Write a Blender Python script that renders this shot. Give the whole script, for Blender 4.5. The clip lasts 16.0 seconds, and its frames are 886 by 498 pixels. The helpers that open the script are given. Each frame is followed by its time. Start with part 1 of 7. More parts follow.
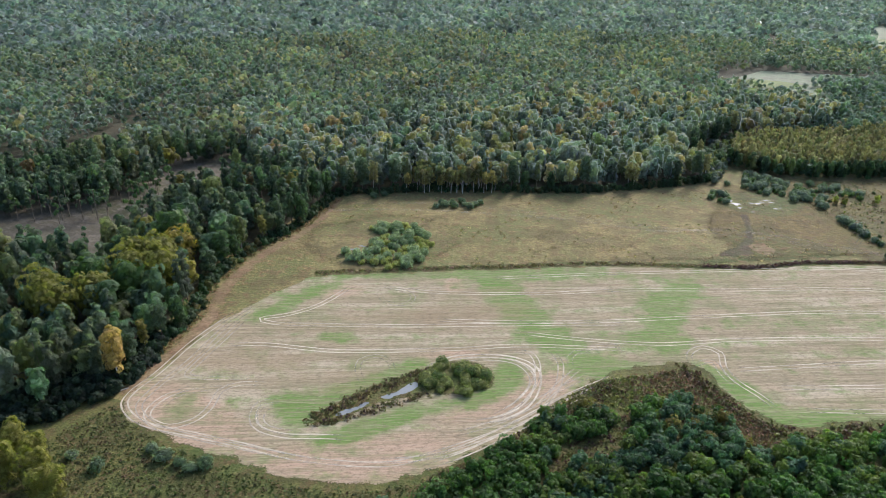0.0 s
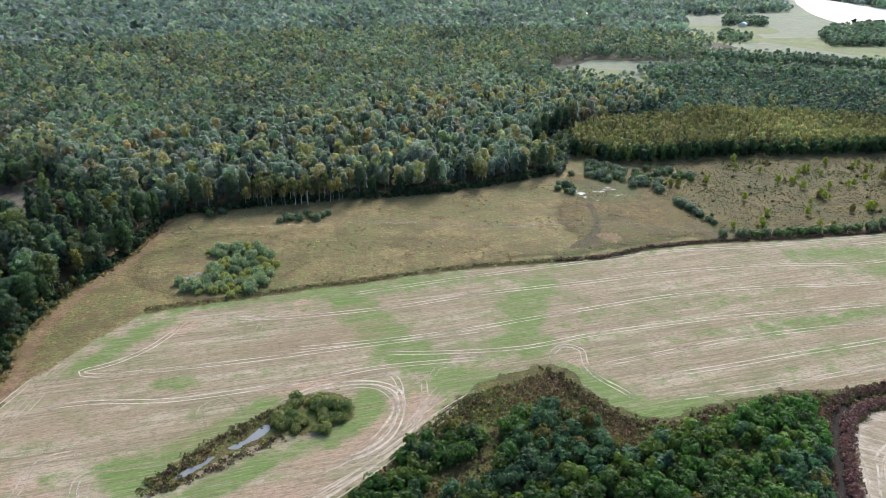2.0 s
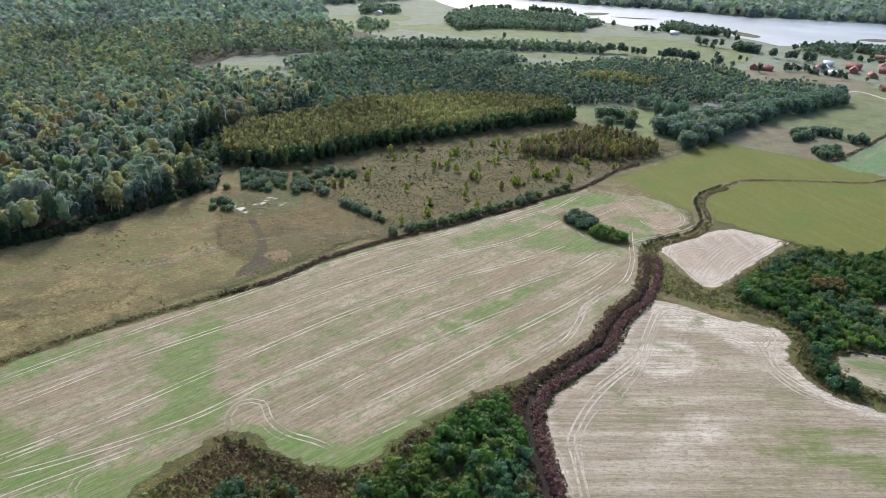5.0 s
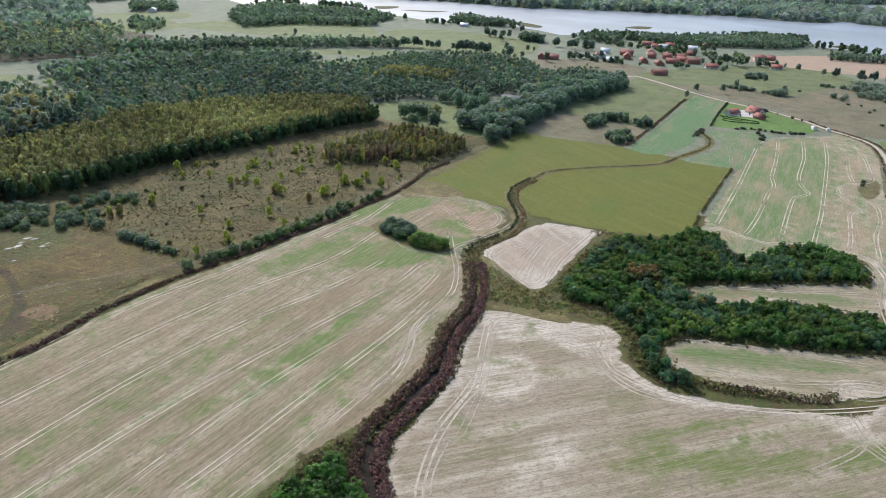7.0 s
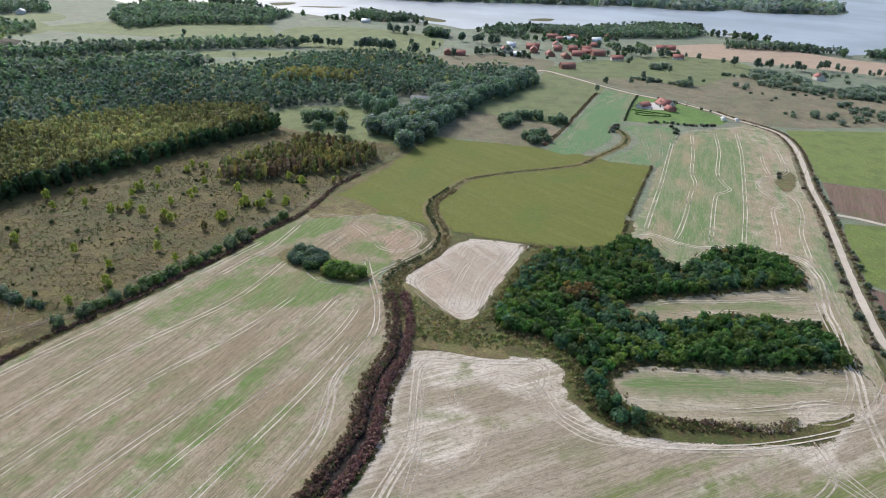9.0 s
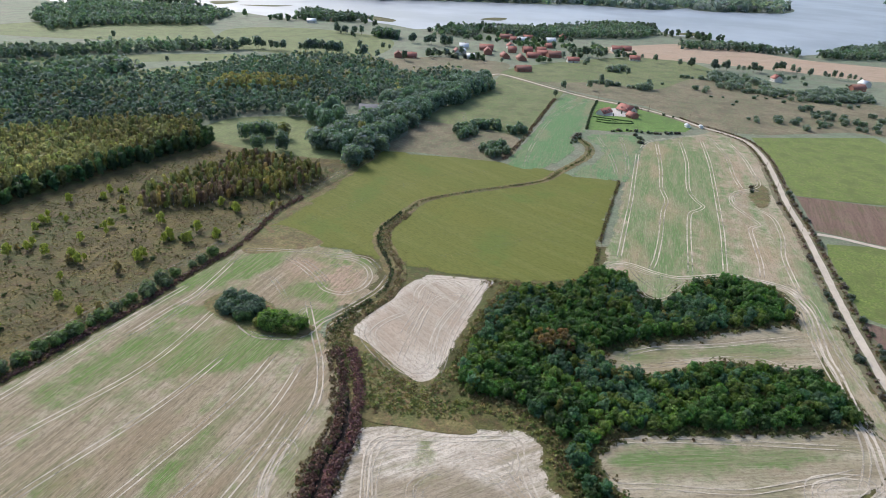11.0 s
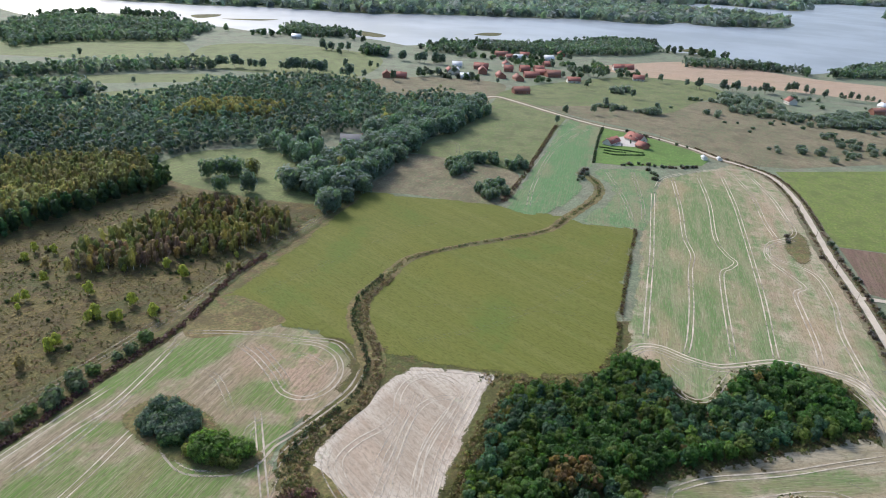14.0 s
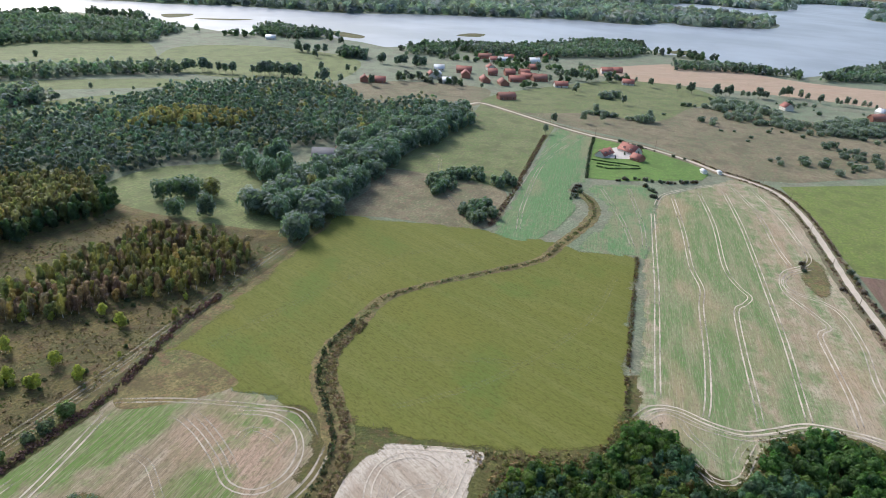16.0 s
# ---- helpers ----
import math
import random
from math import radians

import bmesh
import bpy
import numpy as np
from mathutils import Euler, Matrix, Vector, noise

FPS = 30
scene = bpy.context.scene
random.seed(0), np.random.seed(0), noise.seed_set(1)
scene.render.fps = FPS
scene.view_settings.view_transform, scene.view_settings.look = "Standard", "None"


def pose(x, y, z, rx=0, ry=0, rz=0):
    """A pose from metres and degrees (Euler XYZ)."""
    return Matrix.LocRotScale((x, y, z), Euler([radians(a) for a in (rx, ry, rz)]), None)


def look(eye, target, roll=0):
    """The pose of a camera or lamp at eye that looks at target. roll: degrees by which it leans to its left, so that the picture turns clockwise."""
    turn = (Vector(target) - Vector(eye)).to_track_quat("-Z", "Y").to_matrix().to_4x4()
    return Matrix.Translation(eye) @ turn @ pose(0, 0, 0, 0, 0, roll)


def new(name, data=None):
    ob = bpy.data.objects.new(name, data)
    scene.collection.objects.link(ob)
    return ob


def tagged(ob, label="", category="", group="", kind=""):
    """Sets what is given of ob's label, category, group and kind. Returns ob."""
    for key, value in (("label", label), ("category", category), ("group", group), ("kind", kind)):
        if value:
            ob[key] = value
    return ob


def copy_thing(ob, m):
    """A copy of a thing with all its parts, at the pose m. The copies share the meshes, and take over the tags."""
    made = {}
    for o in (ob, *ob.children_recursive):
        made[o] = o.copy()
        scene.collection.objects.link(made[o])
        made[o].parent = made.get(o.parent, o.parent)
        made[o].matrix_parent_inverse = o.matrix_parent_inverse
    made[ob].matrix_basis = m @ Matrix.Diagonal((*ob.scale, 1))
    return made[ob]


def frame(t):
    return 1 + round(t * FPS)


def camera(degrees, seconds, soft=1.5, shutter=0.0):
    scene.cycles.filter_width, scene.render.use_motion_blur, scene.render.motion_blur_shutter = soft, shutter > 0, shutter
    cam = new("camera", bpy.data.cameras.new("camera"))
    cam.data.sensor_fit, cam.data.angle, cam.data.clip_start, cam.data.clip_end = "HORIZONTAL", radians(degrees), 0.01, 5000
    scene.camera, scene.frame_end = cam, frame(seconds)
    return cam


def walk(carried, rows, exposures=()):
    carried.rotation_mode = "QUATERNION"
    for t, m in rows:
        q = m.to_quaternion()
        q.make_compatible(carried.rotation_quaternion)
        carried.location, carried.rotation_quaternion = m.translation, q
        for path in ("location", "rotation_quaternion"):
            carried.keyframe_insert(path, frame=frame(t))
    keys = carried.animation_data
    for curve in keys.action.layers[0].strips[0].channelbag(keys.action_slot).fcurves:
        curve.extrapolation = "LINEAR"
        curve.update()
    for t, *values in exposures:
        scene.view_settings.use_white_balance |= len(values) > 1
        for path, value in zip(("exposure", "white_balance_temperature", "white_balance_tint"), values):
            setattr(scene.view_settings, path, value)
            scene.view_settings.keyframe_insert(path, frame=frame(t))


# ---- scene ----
from mathutils.geometry import delaunay_2d_cdt

EXPOSURE = [(0, 0.95), (4, 0.85), (6.5, 0.68), (9, 0.64), (16, 0.70)]
KELVIN, TINT = 6000, 10
cam = camera(64.7, 16.0, soft=0.9)
PATH = [
    (0, (4.56, -1.37, 151.39), (-0.79, 89.35, 109.67), 1.44),
    (0.5, (4.58, 2.97, 151.16), (3.62, 93.85, 109.44), 1.49),
    (1, (5.76, 7.86, 151.02), (9.40, 98.66, 109.29), 1.40),
    (1.5, (7.13, 13.19, 150.61), (15.61, 103.65, 108.82), 1.44),
    (2, (9.74, 18.46, 150.33), (24.15, 108.19, 108.61), 1.42),
    (2.5, (12.77, 23.73, 149.85), (34.43, 112.04, 108.23), 1.49),
    (3, (16.08, 28.95, 149.60), (44.81, 115.27, 108.07), 1.63),
    (3.5, (19.42, 34.49, 149.34), (55.05, 118.18, 107.81), 1.80),
    (4, (23.70, 40.29, 148.95), (66.16, 120.76, 107.47), 2.08),
    (6.5, (49.34, 69.98, 146.37), (118.52, 129.54, 105.53), 3.49),
    (7, (55.56, 76.49, 145.77), (128.79, 131.09, 105.07), 3.48),
    (7.5, (61.82, 82.71, 145.45), (138.67, 132.18, 104.87), 3.39),
    (8, (69.03, 88.81, 145.09), (148.66, 133.73, 104.59), 3.22),
    (8.5, (76.26, 94.67, 145.27), (156.11, 139.04, 104.59), 3.11),
    (9, (84.91, 100.38, 145.44), (164.73, 144.64, 104.57), 3.19),
    (11.5, (135.64, 127.72, 145.75), (218.66, 165.55, 104.80), 3.65),
    (12, (146.04, 132.67, 145.68), (229.02, 170.51, 104.66), 3.62),
    (12.1, (148.12, 133.66, 145.79), (231.09, 171.52, 104.77), 3.61),
    (12.2, (150.21, 134.66, 145.90), (233.23, 172.57, 105.04), 3.60),
    (12.3, (152.29, 135.65, 146.00), (235.54, 173.69, 105.72), 3.59),
    (12.4, (154.38, 136.65, 146.11), (237.85, 174.82, 106.42), 3.58),
    (12.5, (156.46, 137.64, 146.22), (240.00, 175.87, 106.73), 3.57),
    (13, (166.82, 142.73, 146.43), (250.38, 180.85, 106.89), 3.67),
    (13.5, (177.63, 147.50, 146.40), (261.20, 185.54, 106.80), 3.72),
    (14, (188.16, 152.01, 146.05), (271.77, 189.98, 106.48), 3.85),
    (14.5, (198.18, 156.85, 146.12), (281.85, 194.64, 106.49), 4.09),
    (15, (208.49, 161.07, 146.01), (292.12, 198.94, 106.36), 4.24),
    (15.2, (212.81, 162.94, 145.87), (296.44, 200.81, 106.24), 4.23),
    (15.3, (214.96, 163.88, 145.80), (298.75, 201.43, 106.18), 4.22),
    (15.4, (217.12, 164.82, 145.74), (301.19, 201.74, 106.12), 4.21),
    (15.5, (219.28, 165.75, 145.67), (303.57, 202.17, 106.06), 4.21),
    (15.6, (221.41, 166.77, 145.63), (305.82, 202.89, 106.02), 4.19),
    (16, (229.92, 170.82, 145.48), (314.48, 206.58, 105.85), 4.14),
]
walk(cam, [(t, look(eye, target, roll)) for t, eye, target, roll in PATH], [(t, stops, KELVIN, TINT) for t, stops in EXPOSURE])

# ---------------------------------------------------------------- sky and sun
SUN_AZ, SUN_EL = 28.0, 34.0          # degrees from +y towards +x; above the horizon
world = bpy.data.worlds.new("sky")
scene.world = world
world.use_nodes = True
wn = world.node_tree
sky = wn.nodes.new("ShaderNodeTexSky")
sky.sky_type = 'NISHITA'
sky.sun_disc = False
sky.sun_elevation, sky.sun_rotation = radians(SUN_EL), radians(SUN_AZ)
sky.air_density, sky.dust_density, sky.ozone_density = 1.0, 2.5, 1.0
wn.links.new(sky.outputs[0], wn.nodes["Background"].inputs[0])
wn.nodes["Background"].inputs[1].default_value = 0.128

sun = new("sun", bpy.data.lights.new("sun", 'SUN'))
sun.data.energy, sun.data.angle, sun.data.color = 2.45, radians(16), (1.0, 0.94, 0.86)
a, e = radians(SUN_AZ), radians(SUN_EL)
sun.matrix_world = look((0, 0, 0), (-math.sin(a) * math.cos(e), -math.cos(a) * math.cos(e), -math.sin(e)))
sun.location = (0, 0, 400)

rng = np.random.default_rng(7)


# ---------------------------------------------------------------- node helpers
class Mat:
    """A node material under construction: small wrappers that return sockets."""

    def __init__(self, name):
        self.m = bpy.data.materials.new(name)
        self.m.use_nodes = True
        self.t = self.m.node_tree
        self.bsdf = self.t.nodes["Principled BSDF"]
        self.out = self.t.nodes["Material Output"]
        self.co = self.t.nodes.new("ShaderNodeTexCoord").outputs["Object"]

    def put(self, socket, value):
        if isinstance(value, bpy.types.NodeSocket):
            self.t.links.new(value, socket)
        elif isinstance(value, tuple) and len(value) == 3 and socket.type == 'RGBA':
            socket.default_value = (*value, 1)
        else:
            socket.default_value = value

    def noise(self, scale, detail=4.0, rough=0.6, co=None, distort=0.0):
        n = self.t.nodes.new("ShaderNodeTexNoise")
        self.put(n.inputs["Vector"], co or self.co)
        n.inputs["Scale"].default_value = scale
        n.inputs["Detail"].default_value = detail
        n.inputs["Roughness"].default_value = rough
        n.inputs["Distortion"].default_value = distort
        return n.outputs["Fac"]

    def stretched(self, degrees, along, across):
        n = self.t.nodes.new("ShaderNodeMapping")
        n.vector_type = 'TEXTURE'
        self.put(n.inputs["Vector"], self.co)
        n.inputs["Rotation"].default_value = (0, 0, radians(degrees))
        n.inputs["Scale"].default_value = (along, across, 1)
        return n.outputs[0]

    def attr(self, name, colour=False):
        n = self.t.nodes.new("ShaderNodeAttribute")
        n.attribute_name = name
        return n.outputs["Color" if colour else "Fac"]

    def ramp(self, fac, lo, hi, a=0.0, b=1.0):
        n = self.t.nodes.new("ShaderNodeMapRange")
        n.interpolation_type = 'SMOOTHSTEP'
        for i, v in enumerate((fac, lo, hi, a, b)):
            self.put(n.inputs[i], v)
        return n.outputs[0]

    def math(self, op, a, b=0.0):
        n = self.t.nodes.new("ShaderNodeMath")
        n.operation = op
        self.put(n.inputs[0], a)
        self.put(n.inputs[1], b)
        return n.outputs[0]

    def mix(self, fac, a, b, kind='MIX'):
        n = self.t.nodes.new("ShaderNodeMix")
        n.data_type, n.blend_type = 'RGBA', kind
        self.put(n.inputs[0], fac)
        self.put(n.inputs[6], a)
        self.put(n.inputs[7], b)
        return n.outputs[2]

    def bump(self, height, strength, distance):
        n = self.t.nodes.new("ShaderNodeBump")
        n.inputs["Strength"].default_value = strength
        n.inputs["Distance"].default_value = distance
        self.put(n.inputs["Height"], height)
        self.put(self.bsdf.inputs["Normal"], n.outputs[0])

    def random(self, island=False):
        if island:
            return self.t.nodes.new("ShaderNodeNewGeometry").outputs["Random Per Island"]
        return self.t.nodes.new("ShaderNodeObjectInfo").outputs["Random"]

    def done(self, colour, rough=0.85, metal=0.0, spec=0.3):
        self.put(self.bsdf.inputs["Base Color"], colour)
        self.put(self.bsdf.inputs["Roughness"], rough)
        self.bsdf.inputs["Metallic"].default_value = metal
        self.bsdf.inputs["Specular IOR Level"].default_value = spec
        return self.m

    def thin_out(self):
        """Ragged border: the growth thins out where the attribute fade nears one."""
        clear = self.t.nodes.new("ShaderNodeBsdfTransparent")
        mx = self.t.nodes.new("ShaderNodeMixShader")
        spread = self.math('ADD', self.attr("fade"), self.math('MULTIPLY', self.math('SUBTRACT', self.noise(0.09, 5, 0.7), 0.5), 1.1))
        spread = self.math('ADD', spread, self.math('MULTIPLY', self.math('SUBTRACT', self.noise(1.7, 4, 0.75), 0.5), 1.5))
        here = self.math('MULTIPLY', self.ramp(spread, 0.44, 0.49), self.ramp(self.attr("fade"), 0.0, 0.04))
        self.put(mx.inputs[0], here)
        self.t.links.new(self.bsdf.outputs[0], mx.inputs[1])
        self.t.links.new(clear.outputs[0], mx.inputs[2])
        self.t.links.new(mx.outputs[0], self.out.inputs[0])


def grassland(name, dry, fresh, brown, bump=0.35, fine=0.75, mid=0.17, big=0.022, sheen=0.03, lines=12.0, mown=0.35):
    """Rough grass: three colours broken up at three sizes, with tussock relief."""
    m = Mat(name)
    n1, n2, n3 = m.noise(big, 5), m.noise(mid, 6, 0.7), m.noise(fine, 4, 0.7)
    c = m.mix(m.ramp(n1, 0.38, 0.62), dry, fresh)
    c = m.mix(m.ramp(n2, 0.46, 0.62), c, brown)
    c = m.mix(m.ramp(n3, 0.36, 0.68, 0.0, 0.75), c, tuple(v * 0.5 for v in fresh))
    c = m.mix(m.ramp(m.noise(0.42, 4, 0.7), 0.54, 0.70, 0.0, 0.6), c, tuple(min(1, v * 1.45) for v in dry))
    swath = m.noise(1.0, 4, 0.7, m.stretched(lines, 22, 1.6))
    c = m.mix(m.ramp(swath, 0.48, 0.68, 0.0, mown), c, tuple(0.5 * (u + v) * 0.62 for u, v in zip(fresh, brown)))
    c = m.mix(m.ramp(m.noise(0.055, 6, 0.72), 0.46, 0.62, 0.0, 0.7), c, tuple(0.3 * (u + v) for u, v in zip(brown, fresh)))
    m.bump(m.math('ADD', n3, m.math('MULTIPLY', n2, 1.5)), bump, 0.6)
    m.bsdf.inputs["Sheen Weight"].default_value = sheen
    m.bsdf.inputs["Sheen Roughness"].default_value = 0.45
    m.thin_out()
    return m.done(c, 0.9, spec=0.2)


def cropland(name, angle, straw, soil, green, pale, row=1.6, weedy=0.7, earth=None):
    """Worked field: rows along the working direction; attributes green and bare say where it regrows or lies bare."""
    m = Mat(name)
    rows = m.noise(1.0, 5, 0.7, m.stretched(angle, 40, row))
    wide = m.noise(1.0, 4, 0.6, m.stretched(angle, 90, 7))
    grain, spots = m.noise(0.9, 5, 0.75), m.noise(0.11, 6, 0.68)
    c = m.mix(m.ramp(rows, 0.34, 0.66), straw, soil)
    c = m.mix(m.ramp(wide, 0.45, 0.65, 0, 0.6), c, pale)
    bare = m.math('ADD', m.attr("bare"), m.math('MULTIPLY', m.math('SUBTRACT', spots, 0.5), 1.1))
    c = m.mix(m.ramp(bare, 0.25, 0.75, 0, 0.92), c, m.mix(m.ramp(rows, 0.35, 0.65), earth or pale, tuple(0.5 * p + 0.5 * s for p, s in zip(earth or pale, soil))))
    lush = m.math('ADD', m.attr("green"), m.math('MULTIPLY', m.math('SUBTRACT', spots, 0.5), 1.5))
    lush = m.math('ADD', lush, m.math('MULTIPLY', m.math('SUBTRACT', wide, 0.5), 0.9))
    c = m.mix(m.ramp(lush, 0.14, 0.62, 0, 0.95), c, m.mix(m.ramp(rows, 0.4, 0.7, 0, 0.5), green, straw))
    weeds = m.math('ADD', m.noise(0.045, 5, 0.65), m.math('MULTIPLY', m.math('SUBTRACT', rows, 0.5), 0.7))
    c = m.mix(m.ramp(weeds, 0.46, 0.74, 0, weedy), c, tuple(0.45 * g + 0.55 * s for g, s in zip(green, soil)))
    c = m.mix(m.ramp(m.noise(0.03, 4, 0.6, m.stretched(angle, 3, 1)), 0.50, 0.68, 0, 0.6), c, (soil[0] * 1.2, soil[1] * 1.1, soil[2] * 1.05))
    c = m.mix(m.ramp(m.noise(1.0, 5, 0.75, m.stretched(angle, 2.4, 1.0)), 0.46, 0.66, 0, 0.55), c, tuple(v * 0.45 for v in soil))
    fine = m.noise(1.0, 3, 0.75, m.stretched(angle, 9, 0.5))
    c = m.mix(m.ramp(fine, 0.48, 0.70, 0, 0.32), c, pale)
    c = m.mix(m.ramp(m.noise(1.6, 3, 0.8), 0.48, 0.64, 0, 0.4), c, tuple(v * 0.55 for v in straw))
    m.bump(m.math('ADD', rows, grain), 0.35, 0.3)
    m.thin_out()
    return m.done(c, 0.92, spec=0.15)


def foliage(name, base=None, vary=0.35, through_light=0.5, sheen_weight=0.05, grain=2.6, rough=0.6, spec=0.2):
    """Leaves: base colour from the mesh's own tint, varied by clump; some light passes through."""
    m = Mat(name)
    tint = m.attr("tint", True) if base is None else base
    r = m.random(island=True)
    dark = m.mix(1.0, tint, (0.86, 0.88, 0.88), 'MULTIPLY')
    light = m.mix(1.0, tint, (1.18, 1.17, 1.12), 'MULTIPLY')
    c = m.mix(m.ramp(r, 0.0, 1.0), dark, light)
    if base is not None:
        c = m.mix(m.ramp(m.random(), 0, 1, 0, vary), c, m.mix(1.0, c, (1.6, 1.35, 0.9), 'MULTIPLY'))
    c = m.mix(m.ramp(m.noise(0.9, 3, 0.6), 0.35, 0.7, 0, 0.4), c, m.mix(1.0, c, (0.6, 0.62, 0.6), 'MULTIPLY'))
    # bluish sheen; a high weight imitates haze over far foliage
    m.bsdf.inputs["Sheen Weight"].default_value = sheen_weight
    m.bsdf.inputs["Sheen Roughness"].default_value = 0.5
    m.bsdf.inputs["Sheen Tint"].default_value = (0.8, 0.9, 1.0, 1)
    m.done(c, rough, spec=spec)
    tr = m.t.nodes.new("ShaderNodeBsdfTranslucent")
    m.put(tr.inputs[0], m.mix(1.0, c, (1.15, 1.4, 0.8), 'MULTIPLY'))
    mx = m.t.nodes.new("ShaderNodeMixShader")
    mx.inputs[0].default_value = through_light
    m.t.links.new(m.bsdf.outputs[0], mx.inputs[1])
    m.t.links.new(tr.outputs[0], mx.inputs[2])
    leaf = m.noise(grain, 4, 0.72)
    gap = m.t.nodes.new("ShaderNodeBsdfTransparent")
    cut = m.t.nodes.new("ShaderNodeMixShader")
    m.put(cut.inputs[0], m.ramp(leaf, 0.43, 0.49))
    m.t.links.new(gap.outputs[0], cut.inputs[1])
    m.t.links.new(mx.outputs[0], cut.inputs[2])
    m.t.links.new(cut.outputs[0], m.out.inputs[0])
    m.bump(leaf, 0.6, 0.25)
    return m.m


def plain(name, colour, rough=0.8, grain=3.0, depth=0.35, spec=0.3, metal=0.0):
    """A coat or material with stains at two sizes and slight relief."""
    m = Mat(name)
    n1, n2 = m.noise(grain, 5, 0.7), m.noise(grain * 0.12, 3)
    c = m.mix(m.ramp(n1, 0.35, 0.7, 0, depth), colour, tuple(v * 0.55 for v in colour))
    c = m.mix(m.ramp(n2, 0.4, 0.7, 0, depth), c, tuple(min(1, v * 1.25) for v in colour))
    m.bump(n1, 0.2, 0.05)
    return m.done(c, rough, metal, spec)


# ---------------------------------------------------------------- materials
STRAW, SOIL, GREEN, PALE = (0.325, 0.262, 0.170), (0.20, 0.158, 0.10), (0.095, 0.185, 0.030), (0.48, 0.40, 0.30)
M_GROUND = grassland("pale grass land", (0.225, 0.25, 0.155), (0.165, 0.205, 0.115), (0.22, 0.205, 0.14), 0.2, 0.6, 0.03, 0.006, 0.06)
M_MEADOW = grassland("dry meadow grass", (0.29, 0.218, 0.09), (0.145, 0.15, 0.048), (0.205, 0.128, 0.06), 0.8)
M_TUSSOCK = grassland("olive tussock grass", (0.235, 0.185, 0.075), (0.135, 0.145, 0.045), (0.185, 0.115, 0.06), 0.7)
M_HEATH = grassland("heath of dry grass and low herbs", (0.195, 0.145, 0.048), (0.095, 0.10, 0.03), (0.13, 0.08, 0.038), 0.9, 0.9)
M_ROUGH = grassland("rank green grass", (0.15, 0.135, 0.042), (0.078, 0.102, 0.023), (0.125, 0.083, 0.036), 0.8, 1.0)
M_RANK = grassland("golden-brown rank grass", (0.20, 0.138, 0.045), (0.105, 0.105, 0.028), (0.145, 0.082, 0.038), 0.9, 0.9)
M_DARK_BROWN = grassland("dark brown grass", (0.11, 0.075, 0.04), (0.075, 0.075, 0.028), (0.10, 0.06, 0.04), 0.8, 0.9)
# near-black: shadow between the reed rows put into the ground colour
M_REED_SHADE = grassland("painted shade between reed rows", (0.032, 0.023, 0.018), (0.022, 0.02, 0.013), (0.032, 0.02, 0.017), 0.5)
M_FLOOR = grassland("cleared forest floor", (0.14, 0.11, 0.08), (0.075, 0.075, 0.035), (0.19, 0.16, 0.135), 0.7, 0.9)
M_BRACKEN = grassland("rust-brown dead bracken", (0.26, 0.17, 0.10), (0.20, 0.155, 0.07), (0.235, 0.13, 0.08), 0.6)
M_DUFF = grassland("dark leaf litter and moss", (0.075, 0.062, 0.035), (0.05, 0.056, 0.025), (0.085, 0.058, 0.035), 0.6)
M_PASTURE = cropland("grazed pasture", 70, (0.148, 0.155, 0.033), (0.128, 0.14, 0.028), (0.11, 0.15, 0.030), (0.175, 0.175, 0.05), 1.3, 0.6)
M_HILL = grassland("worn hill pasture", (0.19, 0.21, 0.08), (0.135, 0.18, 0.055), (0.18, 0.165, 0.08), 0.2)
M_LAWN = grassland("mown lawn", (0.14, 0.24, 0.045), (0.11, 0.20, 0.035), (0.15, 0.22, 0.05), 0.08, 2.0)
M_CLOVER = grassland("young green crop", (0.175, 0.22, 0.045), (0.15, 0.20, 0.04), (0.18, 0.195, 0.06), 0.12)
M_GLADE = grassland("meadow glade grass", (0.205, 0.235, 0.085), (0.155, 0.195, 0.065), (0.185, 0.19, 0.08), 0.2)
M_BROWNHEATH = grassland("fallow of brown weeds", (0.26, 0.215, 0.13), (0.165, 0.17, 0.085), (0.21, 0.145, 0.095), 0.5)
M_STUBBLE = cropland("stubble", 8, STRAW, SOIL, GREEN, PALE, 1.4, 0.75, (0.41, 0.28, 0.20))
M_STUBBLE_PALE = cropland("pale stubble", -33, (0.345, 0.285, 0.20), (0.25, 0.20, 0.14), (0.12, 0.16, 0.035), (0.52, 0.45, 0.35), 2.2, 0.75, (0.64, 0.56, 0.46))
M_STUBBLE_BARE = cropland("bleached stubble", 62, (0.42, 0.35, 0.27), (0.345, 0.27, 0.20), GREEN, (0.54, 0.465, 0.37), 1.2, 0.05, (0.60, 0.53, 0.44))
M_STUBBLE_ROWS = cropland("stubble with green regrowth", 10, (0.37, 0.305, 0.21), (0.30, 0.23, 0.15), (0.105, 0.19, 0.055), (0.52, 0.445, 0.33), 5.0, 0.4, (0.50, 0.41, 0.31))
M_STUBBLE_INLET = cropland("stubble inlet", -56, (0.33, 0.285, 0.19), (0.26, 0.205, 0.135), (0.095, 0.17, 0.04), (0.48, 0.42, 0.31), 2.4, 0.6, (0.56, 0.48, 0.38))
M_SPROUT = cropland("sprouting green crop", 12, (0.155, 0.23, 0.10), (0.22, 0.195, 0.125), (0.095, 0.205, 0.075), (0.34, 0.33, 0.22), 2.0)
M_PLOUGH = cropland("ploughed earth", 5, (0.20, 0.135, 0.10), (0.155, 0.10, 0.075), GREEN, (0.24, 0.165, 0.125))
